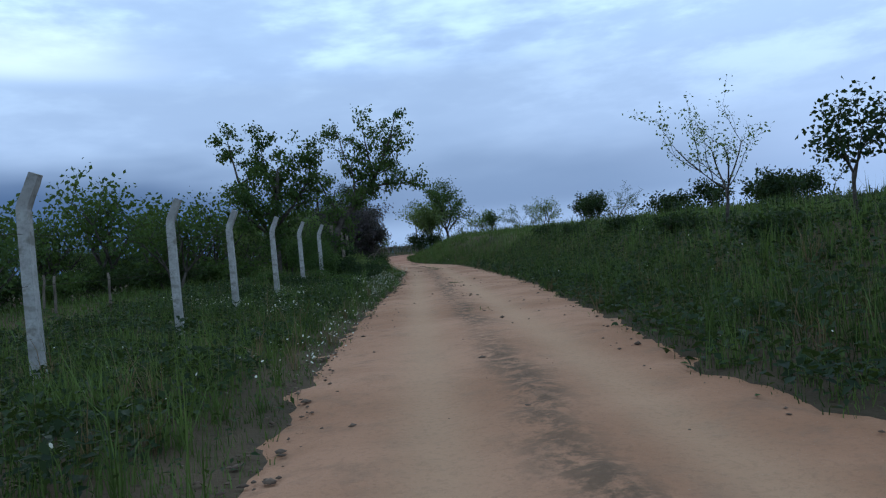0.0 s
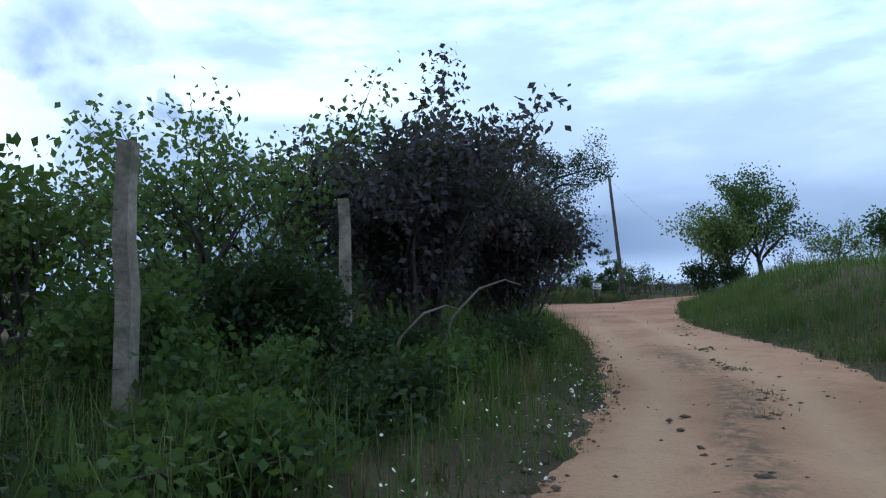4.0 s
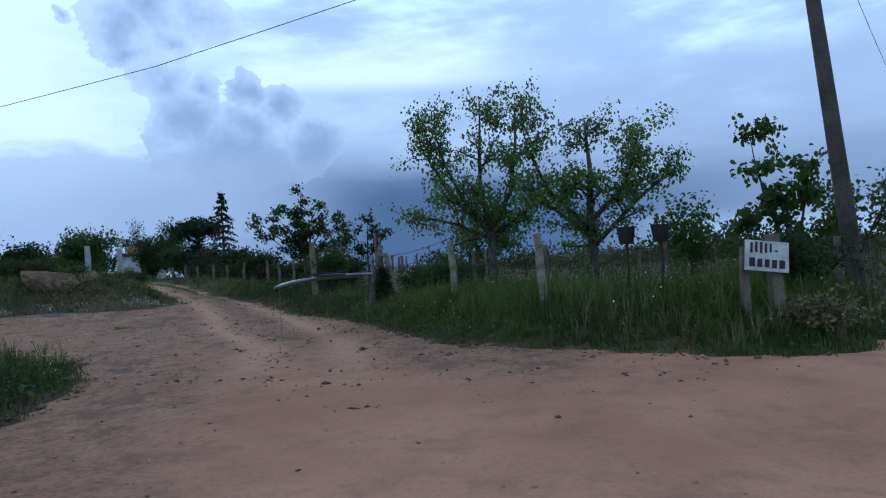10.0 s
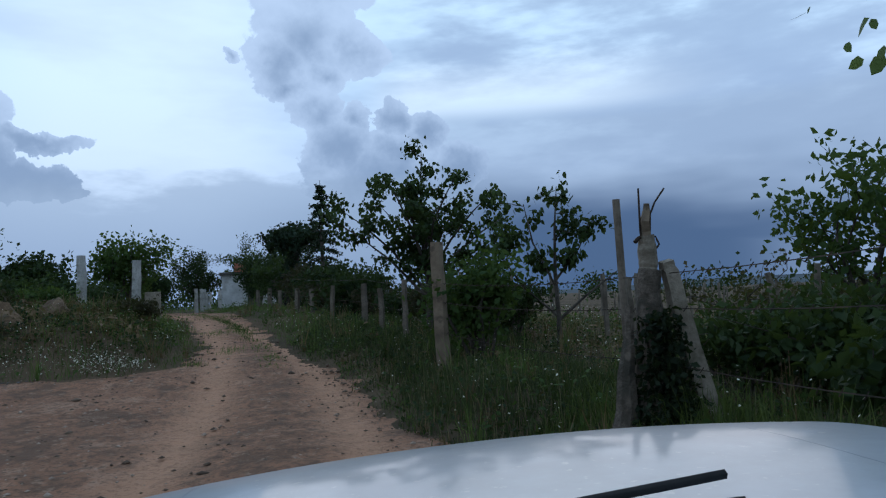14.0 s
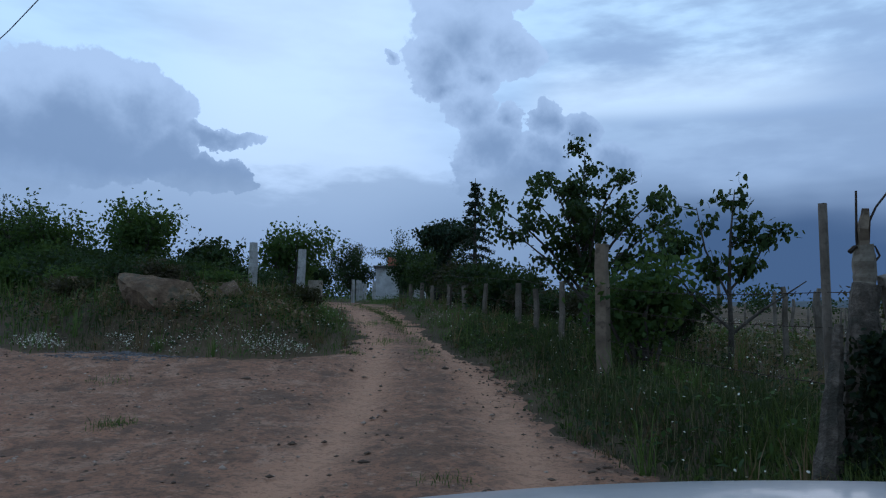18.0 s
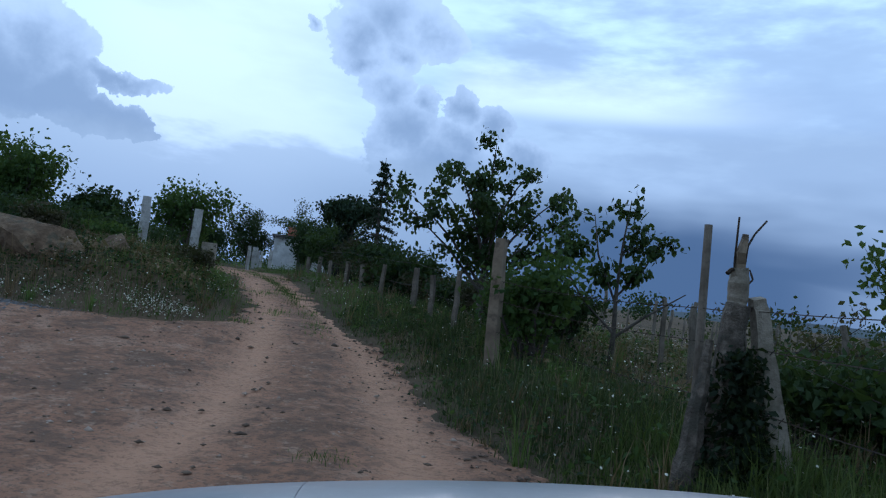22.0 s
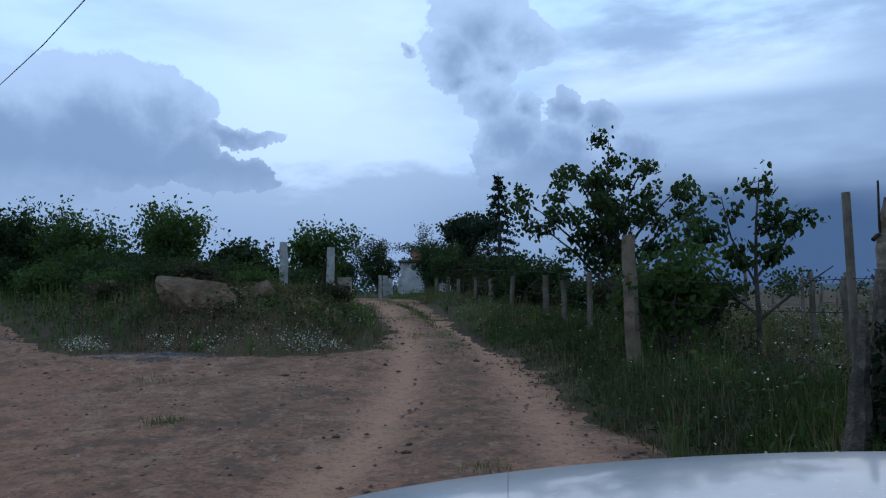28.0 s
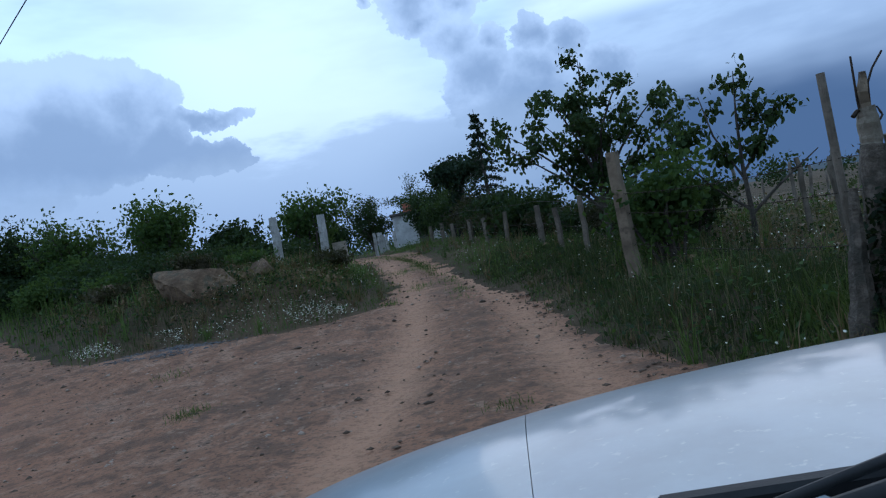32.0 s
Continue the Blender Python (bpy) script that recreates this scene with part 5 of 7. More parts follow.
OLD = "rough old concrete fence post with worn edges"
STAVE = "grey weathered wooden fence stake"
posts = [((-0.6, -47.65), 1.86, 0.075, OLD_CONCRETE, (0, 0)), ((0.3, -43.3), 1.84, 0.07, OLD_CONCRETE, (0.03, 0)), ((1.0, -39.6), 1.86, 0.07, OLD_CONCRETE, (0.0, 0.03)), ((2.9, -21.4), 1.49, 0.06, OLD_CONCRETE, (-0.06, 0)), ((1.9, -22.9), 1.75, 0.07, OLD_CONCRETE, (0.0, 0)),
         ((2.6, -31.0), 1.3, 0.06, OLD_CONCRETE, (-0.05, 0)), ((-3.85, 8.6), 2.12, 0.075, BROWN_WOOD, (-0.03, 0)), ((2.15, 1.45), 1.6, 0.058, OLD_CONCRETE, (-0.06, 0)), ((3.95, -0.45), 1.55, 0.062, OLD_CONCRETE, (-0.05, 0)),
         ((-5.55, 10.7), 1.72, 0.038, STAKE, (0.02, 0)), ((-6.5, 11.6), 1.62, 0.042, STAKE, (-0.04, 0)), ((-7.5, 12.6), 1.75, 0.05, STAKE, (0, 0)), ((-9.4, 14.2), 1.8, 0.04, STAKE, (0.05, 0)),
         ((-10.8, 15.4), 1.78, 0.045, STAKE, (-0.04, 0)), ((-12.2, 16.6), 1.85, 0.055, STAKE, (0.03, 0)), ((-13.9, 18.0), 1.86, 0.045, STAKE, (0, 0)), ((-15.6, 19.6), 2.0, 0.055, STAKE, (0.03, 0)), ((-17.4, 21.2), 2.0, 0.055, STAKE, (-0.03, 0)),
         ((-13.9, 11.05), 2.71, 0.08, CONCRETE, (0, 0)), ((-13.4, 12.1), 2.6, 0.08, CONCRETE, (0.04, 0)), ((-18.3, 19.0), 2.12, 0.05, CONCRETE, (0, 0)), ((-19.6, 20.6), 2.16, 0.05, CONCRETE, (0, 0)), ((-20.9, 22.1), 2.2, 0.05, CONCRETE, (0, 0)),
         ((-22.2, 23.6), 2.1, 0.05, CONCRETE, (0, 0)), ((-23.5, 25.2), 2.15, 0.05, CONCRETE, (0, 0)), ((-24.6, 27.0), 2.3, 0.07, CONCRETE, (0, 0)), ((-15.2, 12.4), 2.02, 0.04, STAKE, (0, 0)), ((-15.9, 12.2), 1.98, 0.04, STAKE, (0.02, 0)),
         ((-16.6, 12.0), 2.03, 0.04, STAKE, (0, 0)), ((-17.4, 11.9), 2.0, 0.04, STAKE, (-0.02, 0)), ((-18.2, 11.8), 2.05, 0.04, STAKE, (0, 0)), ((11.0, 8.2), 1.3, 0.05, STAKE, (0, 0)), ((12.0, 10.4), 1.35, 0.05, STAKE, (0.05, 0)),
         ((13.2, 12.8), 1.4, 0.06, STAKE, (0, 0)), ((14.4, 15.2), 1.4, 0.05, STAKE, (-0.04, 0)), ((15.7, 17.8), 1.45, 0.05, STAKE, (0, 0)), ((17.0, 20.2), 1.5, 0.06, STAKE, (0, 0)), ((18.2, 22.8), 1.5, 0.05, STAKE, (0.03, 0)), ((8.6, 1.9), 1.25, 0.05, STAKE, (0, 0)), ((7.6, 1.0), 1.2, 0.05, STAKE, (0.05, 0))]
for i, (at, top_z, half, mat, lean) in enumerate(posts):
    post(at, top_z, half, mat, STAVE if mat is STAKE else OLD if mat is OLD_CONCRETE else "thick brown weathered wooden fence post" if mat is BROWN_WOOD else "square pale concrete post beside the track", lean, 300 + i)

# braces of the corner post
e1 = thing("post_brace", "slanting wooden brace against the old concrete post", "brace", (-0.6, -47.65, ground_z(-0.6, -47.65)))
shaft([(-0.75, 0.2, -0.1, 0.03), (-0.07, 0.02, 2.2, 0.028)], STAKE, e1, "pole_shaft", seed=7)
e2 = thing("post_brace", "slanting wooden brace against the old concrete post", "brace", (-0.6, -47.65, ground_z(-0.6, -47.65)))
shaft([(0.85, 0.35, -0.1, 0.03), (0.08, 0.03, 2.2, 0.028)], STAKE, e2, "pole_shaft", seed=8)

e3 = thing("post_brace", "slanting concrete brace against the old fence post", "brace", (1.9, -22.9, ground_z(1.9, -22.9)))
shaft([(0.95, 0.25, -0.1, 0.05), (0.06, 0.02, 0.95, 0.045)], OLD_CONCRETE, e3, "brace_shaft", seed=9)

# the broken corner post: stump, leaning slab, bent rods, ivy
cx, cy = -0.61, 5.30
cz = ground_z(cx, cy)
corner = thing("broken_concrete_post", "broken concrete corner post with bent iron rods and ivy", "fence post", (cx, cy, cz), 31)
shaft([(-0.02, 0, -0.2, 0.12), (-0.02, 0, 0.25, 0.1), (-0.02, 0, 0.6, 0.08), (-0.01, 0, 0.95, 0.066), (0.0, 0, 1.2, 0.06)], STUMP, corner, "stump", seed=11, rough=0.004, sides=10)
shaft([(0.0, 0, 1.19, 0.047), (0.004, 0, 1.27, 0.05), (0.0, 0, 1.38, 0.047), (0.0, 0, 1.45, 0.043)], OLD_CONCRETE, corner, "stump_cap", seed=17, rough=0.002, sides=10)
shaft([(-0.27, -0.03, -0.12, 0.085), (-0.235, -0.03, 0.22, 0.062), (-0.2, -0.02, 0.6, 0.038), (-0.16, 0, 0.95, 0.02)], STUMP, corner, "buttress", seed=18, rough=0.005, sides=8)
shaft([(0.01, 0, 1.34, 0.034), (0.0, 0, 1.55, 0.028), (0.01, 0, 1.68, 0.016)], BROWN_WOOD, corner, "broken_core", seed=12, rough=0.008)
shaft([(0.44, -0.06, -0.18, 0.078), (0.33, -0.04, 0.3, 0.07), (0.225, -0.02, 0.8, 0.06), (0.15, 0, 1.18, 0.05), (0.13, 0, 1.26, 0.043)], OLD_CONCRETE, corner, "leaning_slab", seed=13, rough=0.003, sides=4)
for line in ([(-0.03, 0, 1.2, 0.0055), (-0.04, 0, 1.5, 0.0055), (-0.035, 0, 1.79, 0.005)], [(0.02, 0, 1.3, 0.0055), (0.04, 0, 1.60, 0.0055), (0.09, 0.02, 1.69, 0.005), (0.17, 0.03, 1.79, 0.005)],
             [(0.02, 0.02, 1.42, 0.005), (0.07, 0.0, 1.44, 0.005), (0.085, -0.02, 1.38, 0.005), (0.05, -0.03, 1.34, 0.005), (0.03, -0.03, 1.40, 0.005)], [(-0.02, 0, 1.44, 0.008), (-0.07, -0.03, 1.43, 0.010), (-0.10, -0.04, 1.40, 0.012)]):
    shaft(line, WIRE, corner, "iron_rod", seed=14, rough=0.0, sides=6)
ivy_v, ivy_f = leaf_cloud(random.Random(15), [(Vector(((0.03 + 0.15 * (1 - h)) * math.cos(a * 2.4) + 0.0 + 0.05 * (1 - h), (0.05 + 0.15 * (1 - h)) * math.sin(a * 2.4) - 0.10, h)), Vector((0, 0, 1))) for a, h in ((i, 0.03 + 0.86 * ((i % 29) / 29) ** 1.4) for i in range(120))], 3000, 0.055, 0.06, 0.4)
ivy = new("ivy", big_mesh("ivy", ivy_v, ivy_f, IVY))
ivy.parent = corner
tube = thing("metal_pole", "thin grey metal pole beside the broken post", "pole", (-0.93, 5.9, ground_z(-0.93, 5.9)))
shaft([(0.03, 0, -0.2, 0.024), (0.0, 0, 2.11 - ground_z(-0.93, 5.9), 0.022)], STAKE, tube, "pole_shaft", sides=10, seed=16, rough=0.0)


def strand(name, label, ends, sag, radius, mat, barbs=0.0, category="wire", group=""):
    """A hanging wire through the given points, with a barb every so often."""
    start = Vector(ends[0])
    top = thing(name, label, category, tuple(start), 0, group)
    lines = []
    for a, b in zip(ends, ends[1:]):
        a, b = Vector(a) - start, Vector(b) - start
        n = max(6, int((b - a).length / 0.8))
        n = min(n, 40)
        lines.append([(a.lerp(b, k / n) - Vector((0, 0, sag * (b - a).length * 4 * (k / n) * (1 - k / n))), radius) for k in range(n + 1)])
        if barbs:
            m = int((b - a).length / barbs)
            for k in range(1, m):
                q = k / m
                p = a.lerp(b, q) - Vector((0, 0, sag * (b - a).length * 4 * q * (1 - q)))
                lines.append([(p + Vector((0.012, 0.012, 0.018)), radius), (p - Vector((0.012, 0.012, 0.018)), radius)])
    starts = [k for k, line in enumerate(lines) if len(line) > 2] + [len(lines)]
    for first, after in zip(starts, starts[1:]):
        v, f = tubes(lines[first:after], 4)
        part("strand", v, f, mat, top)
    return top


fence_line = [(-3.85, 8.6), (-0.93, 5.9), (-0.45, 5.3), (2.12, 1.45), (3.92, -0.45)]
for dz in (0.55, 0.95, 1.2):
    strand("barbed_wire", "sagging rusty barbed wire between fence posts", [(x, y, ground_z(x, y) + dz - 0.05) for x, y in fence_line], 0.012, 0.004, WIRE, 0.16, group="barbed wires")
back_line = [(-3.85, 8.6), (-5.55, 10.7), (-7.5, 12.6), (-9.4, 14.2), (-12.2, 16.6), (-15.6, 19.6)]
for dz in (0.5, 0.95):
    strand("fence_wire", "thin slack wire along the track fence", [(x, y, ground_z(x, y) + dz) for x, y in back_line], 0.008, 0.004, WIRE, group="barbed wires")
orchard_line = [(-7.2, -74.2), (-6.35, -70.75), (-5.25, -66.5), (-4.4, -62.9), (-3.4, -59.35), (-2.47, -55.7), (-1.58, -52.5), (-0.6, -47.65), (0.3, -43.3), (1.0, -39.6)]
for dz in (0.6, 1.2, 1.8):
    strand("fence_wire", "thin wire along the concrete orchard posts", [(x, y, ground_z(x, y) + dz) for x, y in orchard_line], 0.004, 0.003, WIRE, group="barbed wires")


# stakes of the vineyard, row by row
def stake():
    top = thing("vineyard_stake", "short weathered stake in the vineyard rows", "stake", (0, 0, 0), 0, "vineyard stakes")
    shaft([(0, 0, -0.2, 0.034), (0.01, 0, 0.6, 0.032), (0.0, 0.01, 1.15, 0.028)], STAKE, top, seed=17)
    return top


rng = random.Random(8)
pattern = stake()
spots = []
for r in range(14):
    for c in range(11):
        x, y = -7.5 + 2.5 * c + 0.35 * r + rng.gauss(0, 0.25), 12.5 + 3.1 * r - 0.55 * c + rng.gauss(0, 0.3)
        if x > -0.85 * y + 6.5 and x < 8.0 + 0.55 * y:
            spots.append((x, y))
for c in range(16):
    spots.append((-8.0 - 1.05 * (c % 8) + rng.gauss(0, 0.2), -67.5 + 3.2 * (c // 8) * 2.2 + 1.9 * (c % 8) + rng.gauss(0, 0.4)))
spots += [(5.9, 3.2), (4.2, 4.4), (6.9, 5.6), (3.4, 5.6), (1.8, 5.0), (0.6, 8.0), (1.7, 7.0), (-1.2, 8.6), (-1.7, 10.4), (-4.2, 12.4)]
for i, (x, y) in enumerate(spots):
    m = pose(x, y, ground_z(x, y), rng.gauss(0, 3), rng.gauss(0, 3), rng.uniform(0, 360))
    if i:
        copy_thing(pattern, m)
    else:
        pattern.matrix_world = m


def vine(seed, leaves):
    """An old vine: a twisted foot and canes trained sideways along the wire."""
    rng = random.Random(seed)
    top = thing("grape_vine", "gnarled grape vine with sparse reddish-brown shoots", "vine", (0, 0, 0), 0, "grape vines in the field")
    limbs, tips, q, line = [], [], Vector((0, 0, -0.1)), []
    for k in range(6):
        line.append((q.copy(), 0.034 - 0.003 * k))
        q = q + Vector((rng.gauss(0, 0.05), rng.gauss(0, 0.05), 0.13))
    limbs.append(line)
    for way in (-1, 1, -1, 1):
        a, c = q.copy(), [(q.copy(), 0.014)]
        for k in range(4):
            a = a + Vector((way * rng.uniform(0.16, 0.3), rng.gauss(0, 0.05), rng.gauss(0.05, 0.07)))
            c.append((a.copy(), 0.011 - 0.002 * k))
            tips.append((a.copy(), Vector((0, 0, 1))))
            e = a + Vector((rng.gauss(0, 0.1), rng.gauss(0, 0.1), rng.uniform(0.12, 0.4)))
            limbs.append([(a.copy(), 0.006), (a.lerp(e, 0.5), 0.005), (e, 0.003)])
            tips += [(a.lerp(e, 0.5), Vector((0, 0, 1))), (e, Vector((0, 0, 1)))]
        limbs.append(c)
    v, f = tubes(limbs, 4)
    part("woody_stem", v, f, BARK, top, smooth_faces=True)
    v, f = leaf_cloud(rng, tips, leaves, 0.085, 0.07, 0.2)
    part_leaves = new("foliage", big_mesh("foliage", v, f, VINE_LEAF))
    part_leaves.parent = top
    return top


VINE_LEAF = leaf_material("reddish_vine_shoots", (0.03, 0.022, 0.014), (0.095, 0.07, 0.035), 0.25, 0.5)
rng = random.Random(88)
kinds = [vine(89, 260), vine(90, 170), vine(91, 340)]
rows = [(-0.6 + 1.75 * c + 0.4 * r + rng.gauss(0, 0.15), 11.2 + 2.9 * r - 0.75 * c + rng.gauss(0, 0.15)) for r in range(6) for c in range(13)]
rows = [(x, y) for x, y in rows if x > -0.85 * y + 7.6 and y > 4.5 and x < 7.5 + 0.5 * y]
for i, (x, y) in enumerate(rows):
    m = pose(x, y, ground_z(x, y), 0, 0, -22 + rng.gauss(0, 6) + 180 * (i % 2))
    if i < 3:
        kinds[i].matrix_world = m
    else:
        copy_thing(kinds[i % 3], m)
for r in range(6):
    ends = [(-0.6 + 1.75 * c + 0.4 * r, 11.2 + 2.9 * r - 0.75 * c) for c in range(1, 10, 2)]
    ends = [(x, y) for x, y in ends if x > -0.85 * y + 7.6 and y > 4.5]
    for dz in (0.62, 1.0):
        strand("trellis_wire", "thin slack trellis wire over the vines", [(x, y, ground_z(x, y) + dz) for x, y in ends], 0.006, 0.004, WIRE, group="trellis wires")


def utility_pole(at, tall, lean, label, thick=0.15):
    top = thing("utility_pole", label, "pole", (at[0], at[1], ground_z(*at) - 0.1))
    v, f = tubes([[(Vector((lean[0] * k, lean[1] * k, tall * k)), thick * (1 - 0.4 * k)) for k in (0, 0.2, 0.4, 0.6, 0.8, 1)]], 12)
    part("pole_shaft", v, f, WOOD_POLE, top, smooth_faces=True)
    tip = Vector((lean[0], lean[1], tall))
    v, f = tubes([[(tip + Vector((-0.02, 0, -0.12)), 0.02), (tip + Vector((0.28, 0, -0.10)), 0.02)], [(tip + Vector((0.26, 0, -0.1)), 0.035), (tip + Vector((0.26, 0, 0.04)), 0.03)]], 6)
    part("insulator_hook", v, f, WIRE, top)
    return top


utility_pole((8.88, 1.9), 8.6, (-0.62, 0), "tall leaning wooden utility pole beside the junction")
utility_pole((19.4, 26.8), 5.4, (0, 0), "distant wooden utility pole along the road", 0.11)
utility_pole((-53.0, 11.5), 9.2, (0, 0), "far wooden utility pole beyond the pink house", 0.13)
strand("overhead_cable", "black twisted overhead cable crossing the sky", [(8.28, 1.9, 8.4), (0, 3.5, 7.15), (-6, 4.45, 6.63), (-14.5, 5.7, 6.33), (-22, 6.85, 6.5), (-30, 8.05, 7.05), (-40, 9.55, 8.2), (-52.9, 11.5, 10.2)], 0.001, 0.011, CABLE, category="cable")
strand("overhead_cable", "thin overhead wire between the utility poles", [(8.33, 1.9, 8.35), (19.4, 26.8, 5.3)], 0.03, 0.008, CABLE, category="cable")


def panel(parent, name, lo, hi, mat, label=""):
    """A box part with slightly chamfered edges, from one corner to the other."""
    bm = bmesh.new()
    bmesh.ops.create_cube(bm, size=1.0)
    size = Vector(hi) - Vector(lo)
    for v in bm.verts:
        v.co = Vector(lo) + Vector(((v.co.x + 0.5) * size.x, (v.co.y + 0.5) * size.y, (v.co.z + 0.5) * size.z))
    bmesh.ops.bevel(bm, geom=list(bm.edges), offset=min(0.012, min(size) * 0.2), segments=1, affect="EDGES")
    me = bpy.data.meshes.new(name)
    bm.to_mesh(me)
    bm.free()
    me.materials.append(mat)
    ob = new(name, me)
    ob.parent = parent
    if label:
        tagged(ob, label)
    return ob


# hand-painted board at the field corner
sign = thing("sign_board", "white hand-painted board with dark lettering on two thick stakes", "sign", (6.82, -1.72, ground_z(6.82, -1.72) - 0.06), 14)
board = panel(sign, "board", (-0.27, -0.012, 0.0), (0.27, 0.012, 0.38), SIGN_WHITE)
board.matrix_local = pose(0, -0.06, 0.66, -8, 8, 0)
for x0, x1, z0, z1, lean in ((-0.21, -0.18, 0.22, 0.35, 4), (-0.15, -0.12, 0.23, 0.36, -3), (-0.09, -0.06, 0.22, 0.36, 5), (-0.03, 0.0, 0.23, 0.35, 2), (0.03, 0.055, 0.24, 0.35, 0), (0.09, 0.13, 0.25, 0.27, 0),
                             (-0.22, -0.15, 0.05, 0.16, 8), (-0.12, -0.06, 0.05, 0.15, 0), (-0.03, 0.03, 0.05, 0.15, -6), (0.06, 0.12, 0.045, 0.15, 5), (0.15, 0.22, 0.045, 0.15, 0)):
    panel(board, "lettering_bar", (x0, -0.018, z0), (x1, -0.0125, z1), SIGN_INK)
shaft([(-0.24, 0.05, -0.2, 0.05), (-0.22, 0.05, 0.98, 0.045)], STAKE, sign, "leg", seed=18)
shaft([(0.17, 0.06, -0.2, 0.075), (0.14, 0.06, 1.12, 0.07)], STAKE, sign, "leg", seed=19)
for x, y in ((5.2, -0.6), (5.68, -0.5)):
    z = ground_z(x, y)
    b = thing("bucket_on_stake", "dark upturned bucket stuck on a thin stake", "bucket", (x, y, z))
    shaft([(0, 0, -0.2, 0.018), (0, 0, 0.85, 0.018)], WIRE, b, "stake", seed=20)
    v, f = tubes([[(Vector((0, 0, 0.78)), 0.10), (Vector((0, 0, 1.0)), 0.13), (Vector((0, 0, 1.03)), 0.135)]], 14)
    part("bucket", v, f, RUBBER, b)

# ---- hut, shed, pink house ----
hz = ground_z(-29.3, 33.4)
hut = thing("hut", "small whitewashed hut with a flat roof beyond the fence", "hut", (-29.3, 33.6, hz), 40)
panel(hut, "wall", (-0.9, 0, -0.2), (-0.78, 2.6, 1.95), WHITEWASH)
panel(hut, "wall", (2.1, 0, -0.2), (2.22, 2.6, 1.95), WHITEWASH)
panel(hut, "wall", (-0.78, 0.0, -0.2), (0.55, 0.12, 1.95), WHITEWASH)
panel(hut, "wall", (1.35, 0.0, -0.2), (2.1, 0.12, 1.95), WHITEWASH)
panel(hut, "wall", (0.55, 0.0, 1.7), (1.35, 0.12, 1.95), WHITEWASH)
panel(hut, "wall", (-0.78, 2.48, -0.2), (2.1, 2.6, 1.95), WHITEWASH)
panel(hut, "door", (0.56, 0.04, -0.1), (1.34, 0.09, 1.69), ROOF, "dark closed door")
panel(hut, "roof", (-1.05, -0.2, 1.952), (2.4, 2.8, 2.1), ROOF)
panel(hut, "chimney", (-0.2, 1.2, 2.1), (0.5, 1.9, 2.7), BRICK, "red brick chimney block")
# near-black board colour holds the darkness of an opening between the trees
OPENING_DARK = mottled("opening_dark_boards", (0.012, 0.011, 0.010), (0.03, 0.026, 0.023), 3.0, 24.0, 0.9, 0.008)
shed = thing("shed", "narrow near-black shed standing for a dark opening among the trees", "shed", (-17.0, 22.9, ground_z(-17.0, 22.9) - 0.1), 38)
for i in range(4):
    panel(shed, "plank", (-0.44 + 0.22 * i, -0.03, -0.1), (-0.235 + 0.22 * i, 0.0, 1.2), OPENING_DARK)
panel(shed, "back_wall", (-0.44, 0.9, -0.1), (0.44, 0.95, 1.2), OPENING_DARK)
panel(shed, "side_wall", (-0.47, 0.005, -0.1), (-0.442, 0.95, 1.2), OPENING_DARK)
panel(shed, "side_wall", (0.442, 0.005, -0.1), (0.47, 0.95, 1.2), OPENING_DARK)
panel(shed, "roof", (-0.55, -0.12, 1.202), (0.55, 1.05, 1.25), OPENING_DARK)
pk = thing("house", "pink plastered house with a low roof behind the trees", "house", (-42.0, 6.6, ground_z(-42, 6.6) - 0.5), 80)
panel(pk, "wall", (-3.5, 0, -0.3), (3.5, 0.2, 2.7), PINK)
panel(pk, "wall", (-3.5, 0.2, -0.3), (-3.3, 5, 2.7), PINK)
panel(pk, "wall", (3.3, 0.2, -0.3), (3.5, 5, 2.7), PINK)
panel(pk, "wall", (-3.3, 4.8, -0.3), (3.3, 5, 2.7), PINK)
v = [(-3.9, -0.4, 2.7), (3.9, -0.4, 2.7), (3.9, 5.4, 2.7), (-3.9, 5.4, 2.7), (-3.9, 2.5, 3.7), (3.9, 2.5, 3.7)]
part("roof", v, [(0, 1, 5, 4), (2, 3, 4, 5), (0, 4, 3), (1, 2, 5), (0, 3, 2, 1)], BRICK, pk)
panel(pk, "window", (-2.2, -0.03, 0.9), (-1.2, 0.0, 2.0), ROOF)
panel(pk, "window", (1.0, -0.03, 0.9), (2.0, 0.0, 2.0), ROOF)
fs = thing("farm_shed", "pale farm shed with a dark sloping roof behind the orchard", "shed", (-18.4, -45.6, ground_z(-18.4, -45.6)), 25)
panel(fs, "wall", (-4.5, 0, -0.3), (3.0, 0.2, 2.6), WHITEWASH)
panel(fs, "wall", (2.8, 0.2, -0.3), (3.0, 4.5, 2.6), WHITEWASH)
panel(fs, "wall", (-4.5, 4.3, -0.3), (2.8, 4.5, 2.6), WHITEWASH)
panel(fs, "wall", (-4.5, 0.2, -0.3), (-4.3, 4.3, 2.6), WHITEWASH)
v = [(-4.9, -0.5, 2.6), (3.4, -0.5, 2.6), (3.4, 5.0, 2.6), (-4.9, 5.0, 2.6), (-4.9, 2.25, 3.7), (3.4, 2.25, 3.7)]
part("roof", v, [(0, 1, 5, 4), (2, 3, 4, 5), (0, 4, 3), (1, 2, 5), (0, 3, 2, 1)], ROOF, fs)
wall = thing("low_wall", "short pale wall slab beside the gate posts", "wall", (-13.2, 12.5, ground_z(-13.2, 12.5)), 40)
panel(wall, "slab", (-0.25, 0, -0.2), (0.1, 0.1, 0.8), OLD_CONCRETE)


